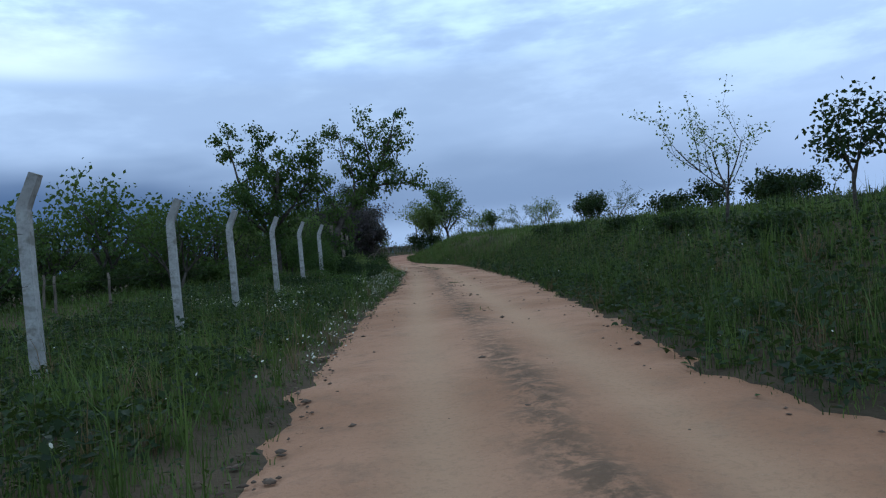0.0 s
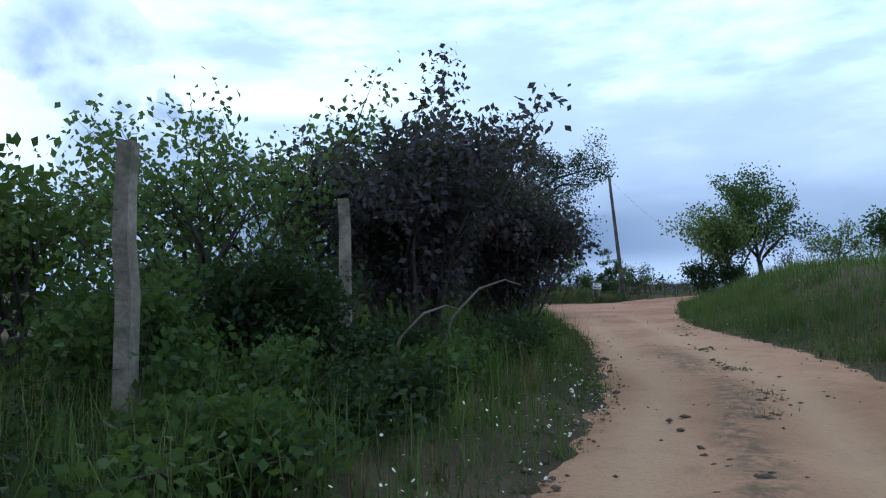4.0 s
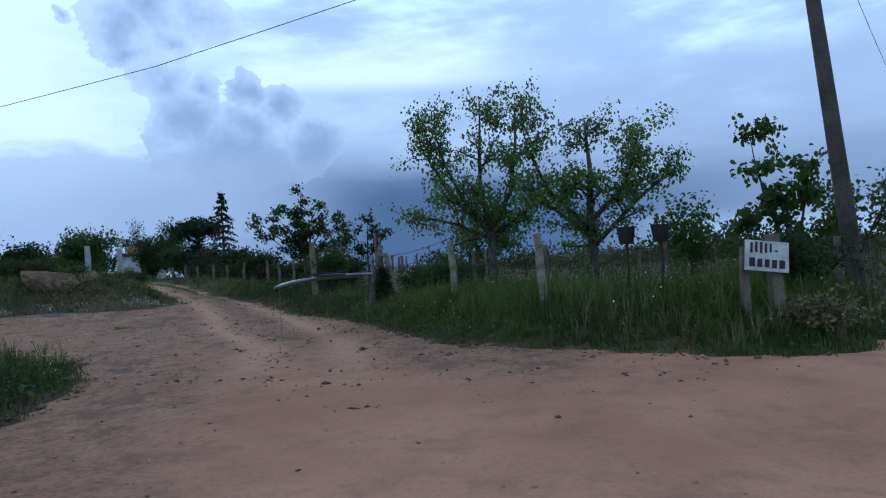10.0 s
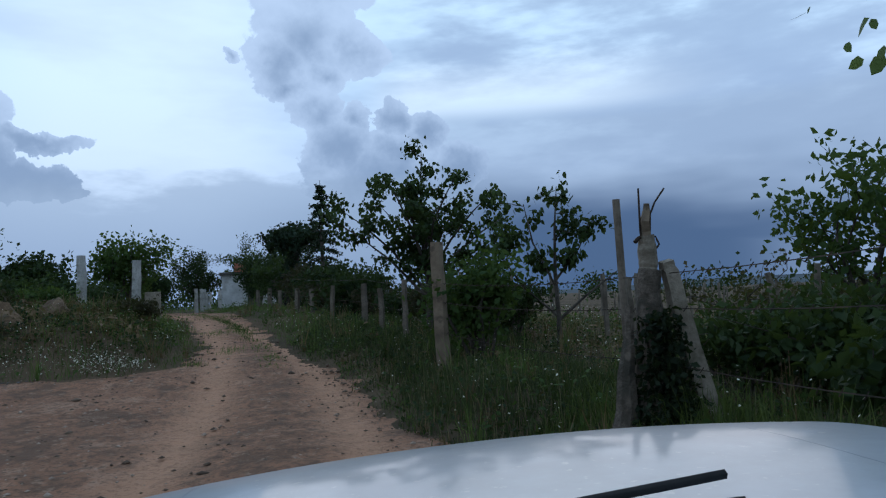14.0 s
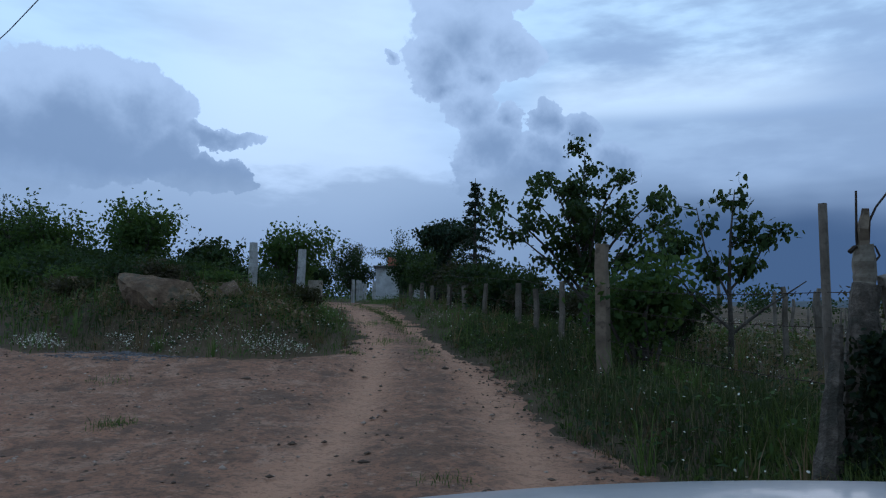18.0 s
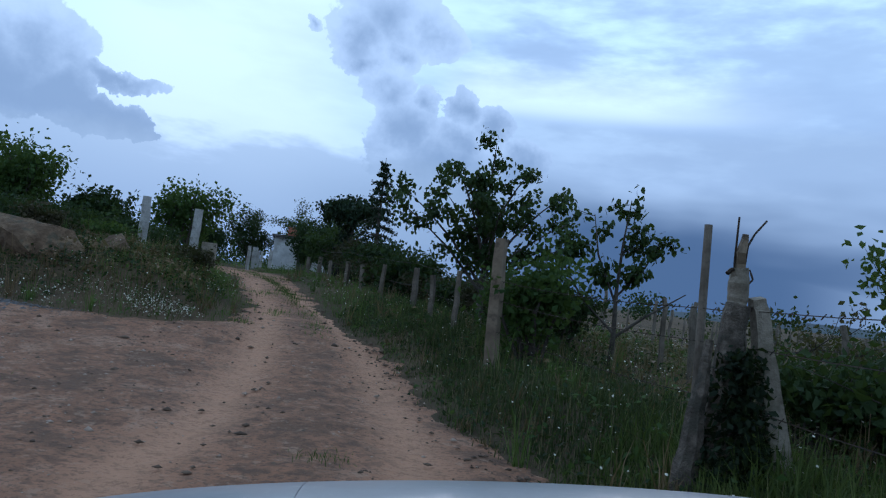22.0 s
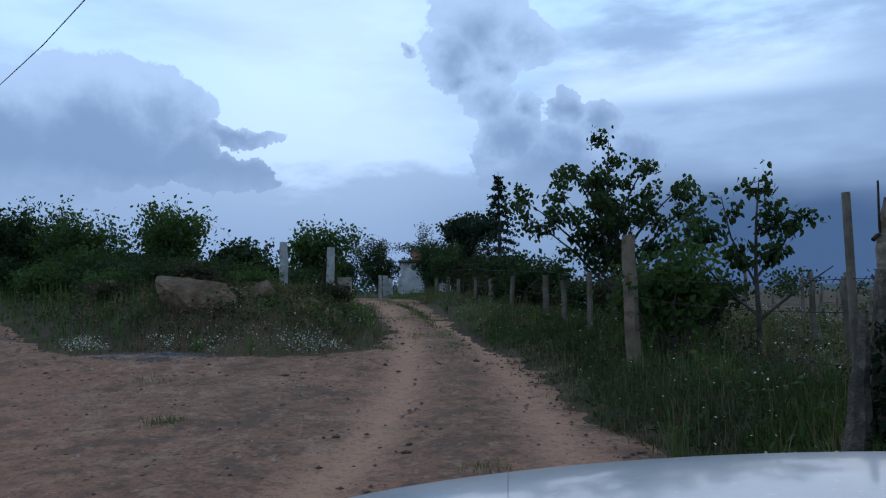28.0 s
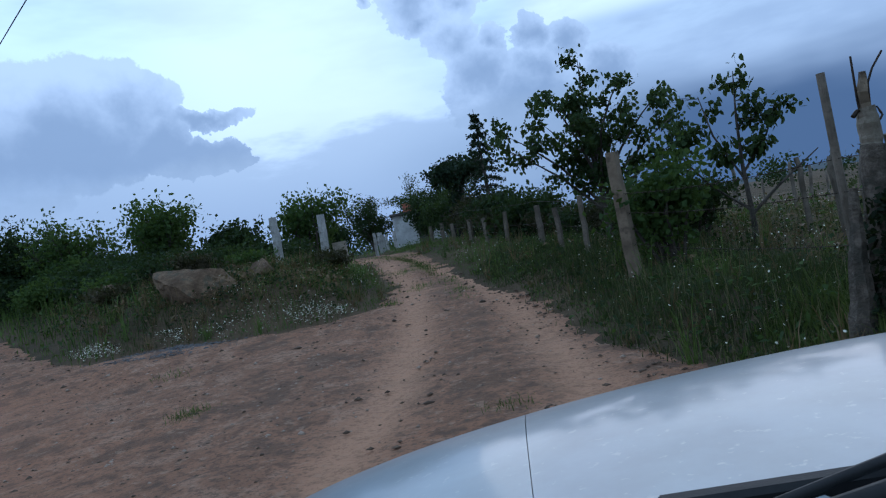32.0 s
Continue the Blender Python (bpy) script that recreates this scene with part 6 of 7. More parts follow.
# ---- boulders ----
def boulder(at, size, seed, sink=0.25, turn=0.0, z=None, tilt=14):
    bm = bmesh.new()
    bmesh.ops.create_icosphere(bm, subdivisions=4, radius=1.0)
    rng = random.Random(seed)
    planes = [(Vector((rng.gauss(0, 1), rng.gauss(0, 1), rng.gauss(0.25, 0.8))).normalized(), rng.uniform(0.55, 0.85)) for _ in range(13)]
    for v in bm.verts:
        n = noise.noise(v.co * 1.1 + Vector((seed, 0, 0))) * 0.42 + noise.noise(v.co * 2.7 + Vector((0, seed, 0))) * 0.15 + noise.noise(v.co * 7.0) * 0.04
        c = v.co * (1.12 + n)
        for way, far in planes:
            c -= way * max(0.0, c.dot(way) - far) * 0.88
        c += v.co * (noise.noise(v.co * 5.0 + Vector((seed, 2, 0))) * 0.05 + noise.noise(v.co * 13.0) * 0.025)
        v.co = Vector((c.x * size[0], c.y * size[1], c.z * size[2]))
    me = bpy.data.meshes.new("boulder")
    bm.to_mesh(me)
    bm.free()
    me.materials.append(STONE)
    ob = tagged(new("boulder", me), "rough tan boulder half sunk in the grassy mound", "boulder", "boulders on the mound")
    ob.matrix_world = pose(at[0], at[1], ground_z(*at) + size[2] * (1 - sink) - 0.1 if z is None else z, 0, tilt, turn)
    return ob


boulder((-12.55, 8.0), (0.88, 0.55, 0.46), 3, turn=48, z=1.33, tilt=15)
boulder((-12.0, 9.0), (0.40, 0.36, 0.44), 8, turn=48, z=1.32, tilt=40)
boulder((-16.6, 8.15), (0.45, 0.36, 0.34), 12, 0.75, 50)
boulder((-15.2, 8.2), (0.2, 0.18, 0.16), 14, 0.7, 80)

for i, (x, y, w, h) in enumerate([(-14.1, 8.9, 0.6, 0.6), (-14.9, 9.5, 0.8, 0.8), (-13.9, 9.9, 0.6, 0.5), (-11.6, 10.3, 0.6, 0.4), (-16.4, 9.4, 0.8, 0.8), (-17.4, 8.8, 0.8, 0.7), (-15.6, 7.7, 0.6, 0.45), (-18.6, 9.2, 0.9, 0.9)]):
    bush("mound_scrub", "dark brownish scrub growing between the boulders", (x, y), w, w, h, 2400, 0.085, (SCRUB, LEAF_DARK, LEAF)[i % 3], 230 + i, stems=9)

# a dead branch bowed over the verge
for x, y, k in ((2.25, -40.1, 1.0), (1.75, -40.6, 0.8)):
    arc = thing("dead_branch", "dry bowed branch arching out of the bush", "branch", (x, y, ground_z(x, y)))
    v, f = tubes([[(Vector((a * k, b * k, c * k)), r) for a, b, c, r in ((-0.1, -0.05, -0.15, 0.026), (0.0, 0.0, 0.4, 0.024), (0.15, 0.1, 0.8, 0.02), (0.45, 0.3, 1.12, 0.016), (0.75, 0.5, 1.22, 0.012), (0.95, 0.6, 1.15, 0.005))]], 6)
    part("limb", v, f, STAKE, arc, smooth_faces=True)

# ---- the parked car's front ----
CAR_TURN = 33.8
car = thing("car_front", "dusty white car hood and fenders parked on the junction", "car", (0.0, 0.07, 0.04), CAR_TURN)
LEFT, RIGHT, CREST = -0.546, 1.16, 0.709
CLOD_BROWN = mottled("dull_brown_metal", (0.16, 0.11, 0.08), (0.24, 0.17, 0.12), 5.0, 40.0, 0.8, 0.002)


def hood_z(x, y):
    c = (x - CREST) / 1.255
    front = max(0.0, (y - 0.79) / 1.064)
    return 1.091 - 0.006 * (y - 0.5) - 0.119 * c * c - 0.021 * abs(c) ** 7 - 0.26 * front ** 2.4


def skin(name, x0, x1, y0, y1, nx, ny, label=""):
    verts, faces = [], []
    for j in range(ny + 1):
        for i in range(nx + 1):
            x, y = x0 + (x1 - x0) * i / nx, y0 + (y1 - y0) * j / ny
            verts.append((x, y, hood_z(x, y)))
    n = nx + 1
    faces = [(j * n + i, j * n + i + 1, j * n + n + i + 1, j * n + n + i) for j in range(ny) for i in range(nx)]
    rim = [i for i in range(n)] + [j * n + nx for j in range(1, ny + 1)] + [ny * n + i for i in range(nx - 1, -1, -1)] + [j * n for j in range(ny - 1, 0, -1)]
    low = len(verts)
    m = len(rim)
    verts += [verts[k] for k in rim]
    verts += [(verts[k][0], verts[k][1], verts[k][2] - 0.03) for k in rim]
    faces += [(low + (k + 1) % m, low + k, low + m + k, low + m + (k + 1) % m) for k in range(m)]
    return part(name, verts, faces, PAINT, car, label, True)


SEAM, FAR_SEAM, NOSE = -0.06, 0.92, 1.36
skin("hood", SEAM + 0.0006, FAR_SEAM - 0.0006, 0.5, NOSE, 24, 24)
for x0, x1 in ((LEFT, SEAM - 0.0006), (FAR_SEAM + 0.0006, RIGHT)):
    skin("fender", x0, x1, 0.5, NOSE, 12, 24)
    for y in (0.93,):
        x = x0 + 0.06 if x0 < 0 else x1 - 0.06
        v, f = tubes([[(Vector((x, y, -0.06)), 0.006), (Vector((x, y, 0.4)), 0.005), (Vector((x, y, hood_z(x, y) - 0.005)), 0.005)]], 8)
        part("strut", v, f, CLOD_BROWN, car, "slim dull strut", True)
panel(car, "cowl", (0.10, 0.32, 1.055), (0.62, 0.497, 1.085), RUBBER, "black slotted cowl below the windscreen")
panel(car, "seal", (0.06, 0.498, 1.07), (0.62, 0.525, 1.104), RUBBER, "black rubber seal")
for k in range(7):
    bar = panel(car, "vent_bar", (-0.014, -0.055, 0), (0.014, 0.055, 0.008), PAINT, "pale vent bar")
    bar.matrix_local = pose(0.21 + 0.062 * k, 0.435, 1.0855, 0, 0, 18)
v, f = tubes([[(Vector(q[:3]), q[3]) for q in ((0.0, 0.345, 1.115, 0.004), (0.1, 0.415, 1.115, 0.005), (0.30, 0.50, 1.12, 0.006), (0.62, 0.58, 1.125, 0.006))]], 6)
wiper = part("wiper", v, f, RUBBER, car, "black wiper blade", True)
v, f = tubes([[(Vector(q[:3]), q[3]) for q in ((-0.06, 0.333, 1.113, 0.005), (0.04, 0.36, 1.113, 0.008), (0.10, 0.385, 1.114, 0.008), (0.30, 0.45, 1.116, 0.011), (0.6, 0.51, 1.11, 0.012))]], 6)
part("arm", v, f, RUBBER, wiper, "black wiper arm", True)

# ---- distance ----
def hill_line(name, far, spread, top, seed, mat):
    verts, faces = [], []
    n = 90
    for k in range(n + 1):
        a = math.radians(-75 + 150 * k / n)
        h = top * (0.45 + 0.4 * math.sin(3 * a + seed) + 0.25 * math.sin(7.3 * a + 2 * seed) + 0.1 * math.sin(19 * a))
        x, y = -far * math.sin(a), far * math.cos(a)
        verts += [(x * 0.86, y * 0.86, -6), (x, y, max(h, 1.0)), (x * 1.2, y * 1.2, -6)]
    for k in range(n):
        for j in range(2):
            a = 3 * k + j
            faces.append((a, a + 1, a + 4, a + 3))
    ob = part(name, verts, faces, mat, smooth_faces=True)
    return tagged(ob, "low blue-green hills along the horizon", "hills", kind="structure")


HILL = mottled("distant_wooded_hills", (0.030, 0.055, 0.075), (0.045, 0.075, 0.09), 0.004, 0.02, 1.0, 0.1)
hill_line("backdrop_hills", 2100.0, 0, 22.0, 1.3, HILL)


def far_woods():
    """A ragged belt of far trees and hedges behind the fields."""
    g = np.random.default_rng(44)
    n = 260
    a = np.radians(g.uniform(-100, 100, n))
    r = g.uniform(62, 190, n)
    cx, cy = -r * np.sin(a) + 2, r * np.cos(a) - 10
    ok = inside_earth(cx, cy) < -6
    cx, cy = cx[ok], cy[ok]
    h = g.uniform(1.2, 3.6, len(cx)) * (1 + (np.hypot(cx, cy) - 60) / 220)
    per = 200
    base = np.repeat(np.stack([cx, cy, height(cx, cy)], 1), per, 0)
    hh = np.repeat(h, per)[:, None]
    off = g.normal(0, 1, (len(base), 3)) * [0.42, 0.42, 0.26] * hh + [0, 0, 0.5] * hh
    off[:, 2] = np.abs(off[:, 2])
    pos = base + off
    s = 0.13 * hh
    w = g.normal(0, 1, (len(pos), 3))
    w /= np.linalg.norm(w, axis=1)[:, None]
    u = np.cross(w, g.normal(0, 1, (len(pos), 3)))
    u /= np.linalg.norm(u, axis=1)[:, None] + 1e-9
    v = np.stack([pos, pos + (w * 0.5 + u * 0.4) * s, pos + w * s, pos + (w * 0.5 - u * 0.4) * s], 1).reshape(-1, 3)
    i = np.arange(len(pos))[:, None] * 4
    ob = new("far_woods", big_mesh("far_woods", v, np.concatenate([i + [0, 1, 2], i + [0, 2, 3]], 0), LEAF_DARK))
    tagged(ob, "ragged belt of distant dark trees and hedges", "trees", kind="stuff")


far_woods()

# ---- grass, flowers, pebbles ----


def way_line():
    """The line along which the verges lie: the long road, the junction, the track."""
    return np.array([(-3.8, -80), (-1.9, -71.6), (0.7, -60), (3.5, -48.4), (5.2, -38), (5.7, -28.7), (6.0, -20.7), (5.5, -13.5), (4.1, -7.2), (2.1, -2.6), (0, 0), (-3, 3.5), (-7, 8), (-12, 13)], float)


def from_way(x, y):
    line = way_line()
    best = np.full(x.shape, 1e9)
    for (ax, ay), (bx, by) in zip(line, line[1:]):
        dx, dy = bx - ax, by - ay
        k = np.clip(((x - ax) * dx + (y - ay) * dy) / (dx * dx + dy * dy), 0, 1)
        best = np.minimum(best, (x - ax - k * dx) ** 2 + (y - ay - k * dy) ** 2)
    return np.sqrt(best)


def blades(name, label, pts, length, width, mat, seed, bend=0.75, category="grass"):
    """Single tapered blades that lean their own way."""
    g = np.random.default_rng(seed)
    n = len(pts)
    base = np.stack([pts[:, 0], pts[:, 1], height(pts[:, 0], pts[:, 1]) - 0.02], 1)
    a = g.uniform(0, 6.2832, n)
    lean = np.stack([np.cos(a), np.sin(a), np.zeros(n)], 1)
    b = g.uniform(0, 6.2832, n)
    side = np.stack([np.cos(b), np.sin(b), np.zeros(n)], 1) * width[:, None] * 0.5
    l = (length * np.exp(g.normal(-0.12, 0.42, n)).clip(0.3, 2.0))[:, None]
    k = np.abs(g.normal(0, bend, n))[:, None].clip(0, 1.3)
    up = np.array([[0, 0, 1.0]])
    mid = base + up * l * 0.55 + lean * l * 0.18 * k
    tip = base + up * l * (1 - 0.25 * k) + lean * l * 0.55 * k
    v = np.stack([base - side, base + side, mid - side * 0.8, mid + side * 0.8, tip], 1).reshape(-1, 3)
    i = np.arange(n)[:, None] * 5
    ob = new(name, big_mesh(name, v, np.concatenate([i + [0, 1, 3], i + [0, 3, 2], i + [2, 3, 4]], 0), mat))
    return tagged(ob, label, category, kind="stuff")


def scatter(seed, count, box, near, far, keep=1.0, off_road=0.03, clump=0.0):
    g = np.random.default_rng(seed)
    x, y = g.uniform(box[0], box[1], count), g.uniform(box[2], box[3], count)
    d = from_way(x, y)
    sd = inside_earth(x, y) + 0.12 * wobble(x, y, 1.6, 0.4) + 0.16 * wobble(x, y, 0.7, 1.9) + 0.08 * g.normal(0, 1, count)
    ok = (d >= near) & (d < far) & (sd < -off_road)
    if clump:
        ok &= wobble(x, y, clump, seed) + 0.6 * wobble(x, y, clump * 0.37, seed + 1) > g.uniform(-1.0, 0.7, count)
    return np.stack([x[ok], y[ok]], 1), d[ok], -sd[ok]


def tallness(x, y, edge):
    """Grass is short at the road's edge and taller behind, in patches."""
    bank = np.exp(-((x - 3.3) / 1.5) ** 4 - ((y + 22.6) / 3.6) ** 4)
    mound = np.exp(-((x + 13.5) / 4.5) ** 4 - ((y - 9.3) / 2.2) ** 4)
    north = step((y + 3) / 3) * step((x + 3.4 + 0.9 * np.maximum(y - 6, 0)) / 1.0)
    left = step((road_x(y) - x - 1.0) / 1.0) * step((-44 - y) / 6)
    corner_bank = step((x - 0.6) / 1.4) * step((y + 7) / 3) * step((3 - y) / 3)
    crest = step((-9.5 - x) / 2.5) * step((y - 12.5) / 2.0)
    return (1 - 0.72 * crest) * (1 - 0.25 * corner_bank) * (1 - 0.5 * mound) * (1 - 0.58 * north * step((1.2 - x) / 1.5)) * (1 - 0.3 * left) * (1 - 0.72 * bank) * (0.35 + 0.65 * step(edge / 1.1)) * (1 + 0.35 * wobble(x, y, 4.0, 0.9) + 0.2 * wobble(x, y, 1.3, 2.9))


def behind_fence(x, y):
    """How far a place lies beyond the wire on the vineyard side."""
    return np.minimum((x + 0.7) * 0.83 + (y - 5.6) * 0.56, (x + 3.85) * 0.68 + (y - 8.6) * 0.73 + 0.4) * np.where(x > 6.5, 0.0, 1.0) + np.where(x > 6.5, y - 1.0, 0.0)


p, d, e = scatter(1, 1050000, (-20, 22, -84, 24), 0, 5.2)
wild = behind_fence(p[:, 0], p[:, 1]) < 0.2
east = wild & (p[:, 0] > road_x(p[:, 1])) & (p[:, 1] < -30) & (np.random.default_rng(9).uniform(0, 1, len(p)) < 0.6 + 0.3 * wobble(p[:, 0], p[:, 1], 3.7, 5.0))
# blades in the corner below the oak take the grass colour darkened for shade
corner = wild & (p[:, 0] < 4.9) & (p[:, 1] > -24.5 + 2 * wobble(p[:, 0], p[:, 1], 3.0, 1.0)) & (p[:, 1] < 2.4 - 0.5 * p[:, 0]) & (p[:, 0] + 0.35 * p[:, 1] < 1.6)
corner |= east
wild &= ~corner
blades("verge_grass", "lush green grass along the road verges", p[wild], 0.40 * tallness(p[wild, 0], p[wild, 1], e[wild]), np.full(wild.sum(), 0.009), GRASS, 2)
blades("corner_grass", "verge grass darkened in colour for shade below the oak, and on the bank", p[corner], 0.30 * tallness(p[corner, 0], p[corner, 1], e[corner]), np.full(corner.sum(), 0.009), SHADE_GRASS, 203)
wild |= corner
blades("field_grass", "short brownish grass between the vines", p[~wild], 0.24 * tallness(p[~wild, 0], p[~wild, 1], e[~wild]), np.full((~wild).sum(), 0.009), FIELD_GRASS, 202)
p, d, e = scatter(3, 340000, (-34, 34, -90, 34), 5.2, 14)
wild = behind_fence(p[:, 0], p[:, 1]) < 0.2
blades("meadow_grass", "dense meadow grass behind the verges", p[wild], 0.42 * tallness(p[wild, 0], p[wild, 1], e[wild]), np.full(wild.sum(), 0.022), GRASS, 4)
blades("field_grass", "short brownish field grass around the vine rows", p[~wild], 0.26 * tallness(p[~wild, 0], p[~wild, 1], e[~wild]), np.full((~wild).sum(), 0.022), FIELD_GRASS, 204)
p, d, e = scatter(5, 48000, (-75, 80, -100, 75), 14, 70)
blades("far_meadow_grass", "distant field grass", p, 0.45 * tallness(p[:, 0], p[:, 1], e), 0.05 + 0.002 * d, FIELD_GRASS, 6)
p, d, e = scatter(7, 420000, (-20, 22, -84, 24), 0, 9, clump=3.0)
p, e = p[::4], e[::4]
blades("dry_grass", "dry straw-coloured grass stalks among the green", p, 0.5 * tallness(p[:, 0], p[:, 1], e), np.full(len(p), 0.006), STRAW, 8, 0.35, "dry grass")


def weeds(name, label, pts, size, mat, seed, low=0.03, high=0.3):
    """Broad leaves of low herbs, in clumps among the grass."""
    g = np.random.default_rng(seed)
    n = len(pts)
    pos = np.stack([pts[:, 0], pts[:, 1], height(pts[:, 0], pts[:, 1]) + g.uniform(low, high, n) * (0.6 + 0.5 * wobble(pts[:, 0], pts[:, 1], 2.1, seed))], 1)
    way = g.normal(0, 1, (n, 3)) * [1, 1, 0.5] + [0, 0, 0.35]
    way /= np.linalg.norm(way, axis=1)[:, None]
    side = np.cross(way, g.normal(0, 0.4, (n, 3)) + [0, 0, 1])
    side /= np.linalg.norm(side, axis=1)[:, None] + 1e-9
    s = (size * g.uniform(0.5, 1.5, n))[:, None]
    v = np.stack([pos, pos + (way * 0.5 + side * 0.26) * s, pos + (way - np.array([[0, 0, 0.2]])) * s, pos + (way * 0.5 - side * 0.26) * s], 1).reshape(-1, 3)
    i = np.arange(n)[:, None] * 4
    ob = new(name, big_mesh(name, v, np.concatenate([i + [0, 1, 2], i + [0, 2, 3]], 0), mat))
    return tagged(ob, label, "weeds", kind="stuff")


p, d, e = scatter(51, 900000, (-20, 22, -84, 24), 0, 6.5, clump=1.9)
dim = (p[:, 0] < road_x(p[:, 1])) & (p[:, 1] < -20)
weeds("weeds", "low broad-leaved weeds among the verge grass", p[~dim][::3], 0.075, LEAF, 52)
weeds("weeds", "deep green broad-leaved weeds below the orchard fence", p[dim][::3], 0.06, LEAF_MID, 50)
# herbs in the darkest leaf colour paint the shade under oak and thicket
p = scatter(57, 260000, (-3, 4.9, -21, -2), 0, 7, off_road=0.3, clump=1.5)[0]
weeds("weeds", "broad-leaved herbs coloured dark for the shade below the thicket and the oak", p[(p[:, 0] + 0.35 * p[:, 1] < 1.6)][::2], 0.065, LEAF_DARK, 58, 0.02, 0.26)
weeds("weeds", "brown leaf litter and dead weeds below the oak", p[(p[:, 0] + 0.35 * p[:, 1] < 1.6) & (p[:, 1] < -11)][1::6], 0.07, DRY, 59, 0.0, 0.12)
p, d, e = scatter(53, 300000, (-34, 34, -90, 34), 6.5, 15, clump=3.1)
weeds("weeds", "clumps of taller weeds in the meadow", p[::3], 0.13, LEAF, 54, 0.05, 0.5)
p = np.random.default_rng(55).normal(0, 1, (9000, 2)) * [3.6, 1.5] + [-13.0, 9.6]
p = p[inside_earth(p[:, 0], p[:, 1]) < -0.8]
weeds("weeds", "brownish weeds over the mound", p[::2], 0.10, DRY, 56, 0.05, 0.3)


def daisies(name, label, pts, seed, size=0.018, low=0.1, high=0.4):
    g = np.random.default_rng(seed)
    n = len(pts)
    c = np.stack([pts[:, 0], pts[:, 1], height(pts[:, 0], pts[:, 1]) + g.uniform(low, high, n)], 1)
    r = size * g.uniform(0.6, 1.4, n)
    tilt = g.normal(0, 0.5, (n, 2))
    rings = [c + np.stack([np.zeros(n), np.zeros(n), r * 0.25], 1)]
    for k in range(6):
        a = 6.2832 * k / 6
        dx, dy = math.cos(a), math.sin(a)
        rings.append(c + np.stack([r * dx, r * dy, r * (tilt[:, 0] * dx + tilt[:, 1] * dy)], 1))
    v = np.stack(rings, 1).reshape(-1, 3)
    i = np.arange(n)[:, None] * 7
    tris = np.concatenate([i + [0, 1 + k, 1 + (k + 1) % 6] for k in range(6)], 0)
    return tagged(new(name, big_mesh(name, v, tris, PETAL)), label, "flowers", kind="stuff")


def near_line(seed, count, line, spread):
    g = np.random.default_rng(seed)
    line = np.array(line, float)
    k = g.integers(0, len(line) - 1, count)
    q = g.uniform(0, 1, count)[:, None]
    p = line[k] * (1 - q) + line[k + 1] * q + g.normal(0, spread, (count, 2))
    sd = inside_earth(p[:, 0], p[:, 1])
    return p[(sd < 0.25) & (wobble(p[:, 0], p[:, 1], 1.7, seed) > g.uniform(-0.9, 0.6, count))]


bed = np.concatenate([np.random.default_rng(70 + k).normal(0, 1, (n, 2)) * [sx, sy] + [x, y] for k, (x, y, sx, sy, n) in enumerate([
    (-13.0, 5.75, 0.3, 0.10, 110), (-12.5, 5.85, 0.2, 0.12, 60), (-11.7, 6.7, 0.25, 0.1, 70), (-10.9, 7.0, 0.3, 0.14, 50), (-9.6, 7.85, 0.35, 0.14, 150), (-9.05, 8.15, 0.22, 0.12, 110), (-10.4, 7.6, 0.3, 0.15, 50), (-12.0, 8.0, 1.6, 0.4, 60)])])
bed = bed[inside_earth(bed[:, 0], bed[:, 1]) < 0.05]
daisies("daisies", "white daisies in clusters along the foot of the mound", np.concatenate([bed, bed + 0.09 * np.sin(9 * bed[:, ::-1])]), 22, 0.0095, 0.06, 0.22)
daisies("daisies", "white daisies scattered through the meadow grass", scatter(23, 60000, (-12, 9, -4, 16), 0, 9, clump=2.2)[0][::6], 24, 0.008, 0.2, 0.45)
daisies("daisies", "white daisies scattered along the road verges", np.concatenate([scatter(25, 90000, (-12, 16, -84, -18), 0, 8, clump=2.6)[0][::30], near_line(26, 1500, ROAD_WEST[2:9], 0.4)]), 27, 0.011, 0.12, 0.42)


def pebbles(name, label, pts, size, mat, seed, flat=0.55):
    """Small angular stones and clods, half bedded."""
    g = np.random.default_rng(seed)
    shape = np.array([(1, 0, 0), (0.4, 0.9, 0.1), (-0.7, 0.7, 0), (-1, -0.2, 0.1), (-0.3, -0.95, 0), (0.75, -0.7, 0.1), (0.1, 0.1, 1.0), (0, 0, -0.6)])
    faces = np.array([(k, (k + 1) % 6, 6) for k in range(6)] + [((k + 1) % 6, k, 7) for k in range(6)])
    n = len(pts)
    a = g.uniform(0, 6.2832, n)
    s = size * np.exp(g.normal(0, 0.45, n))
    v = shape[None] * (1 + g.normal(0, 0.18, (n, 8, 3))) * s[:, None, None] * [1, 0.75, flat]
    c, q = np.cos(a)[:, None], np.sin(a)[:, None]
    z = height(pts[:, 0], pts[:, 1]) + 0.032
    v = np.stack([v[..., 0] * c - v[..., 1] * q + pts[:, :1], v[..., 0] * q + v[..., 1] * c + pts[:, 1:2], v[..., 2] + z[:, None]], -1).reshape(-1, 3)
    tris = (np.arange(n)[:, None, None] * 8 + faces[None]).reshape(-1, 3)
    return tagged(new(name, big_mesh(name, v, tris, mat)), label, "stones", kind="stuff")


def on_road(seed, count, box, keep):
    g = np.random.default_rng(seed)
    x, y = g.uniform(box[0], box[1], count), g.uniform(box[2], box[3], count)
    sd = inside_earth(x, y)
    ok = (sd > 0.0) & (g.uniform(0, 1, count) < keep(x, y, sd))
    return np.stack([x[ok], y[ok]], 1)


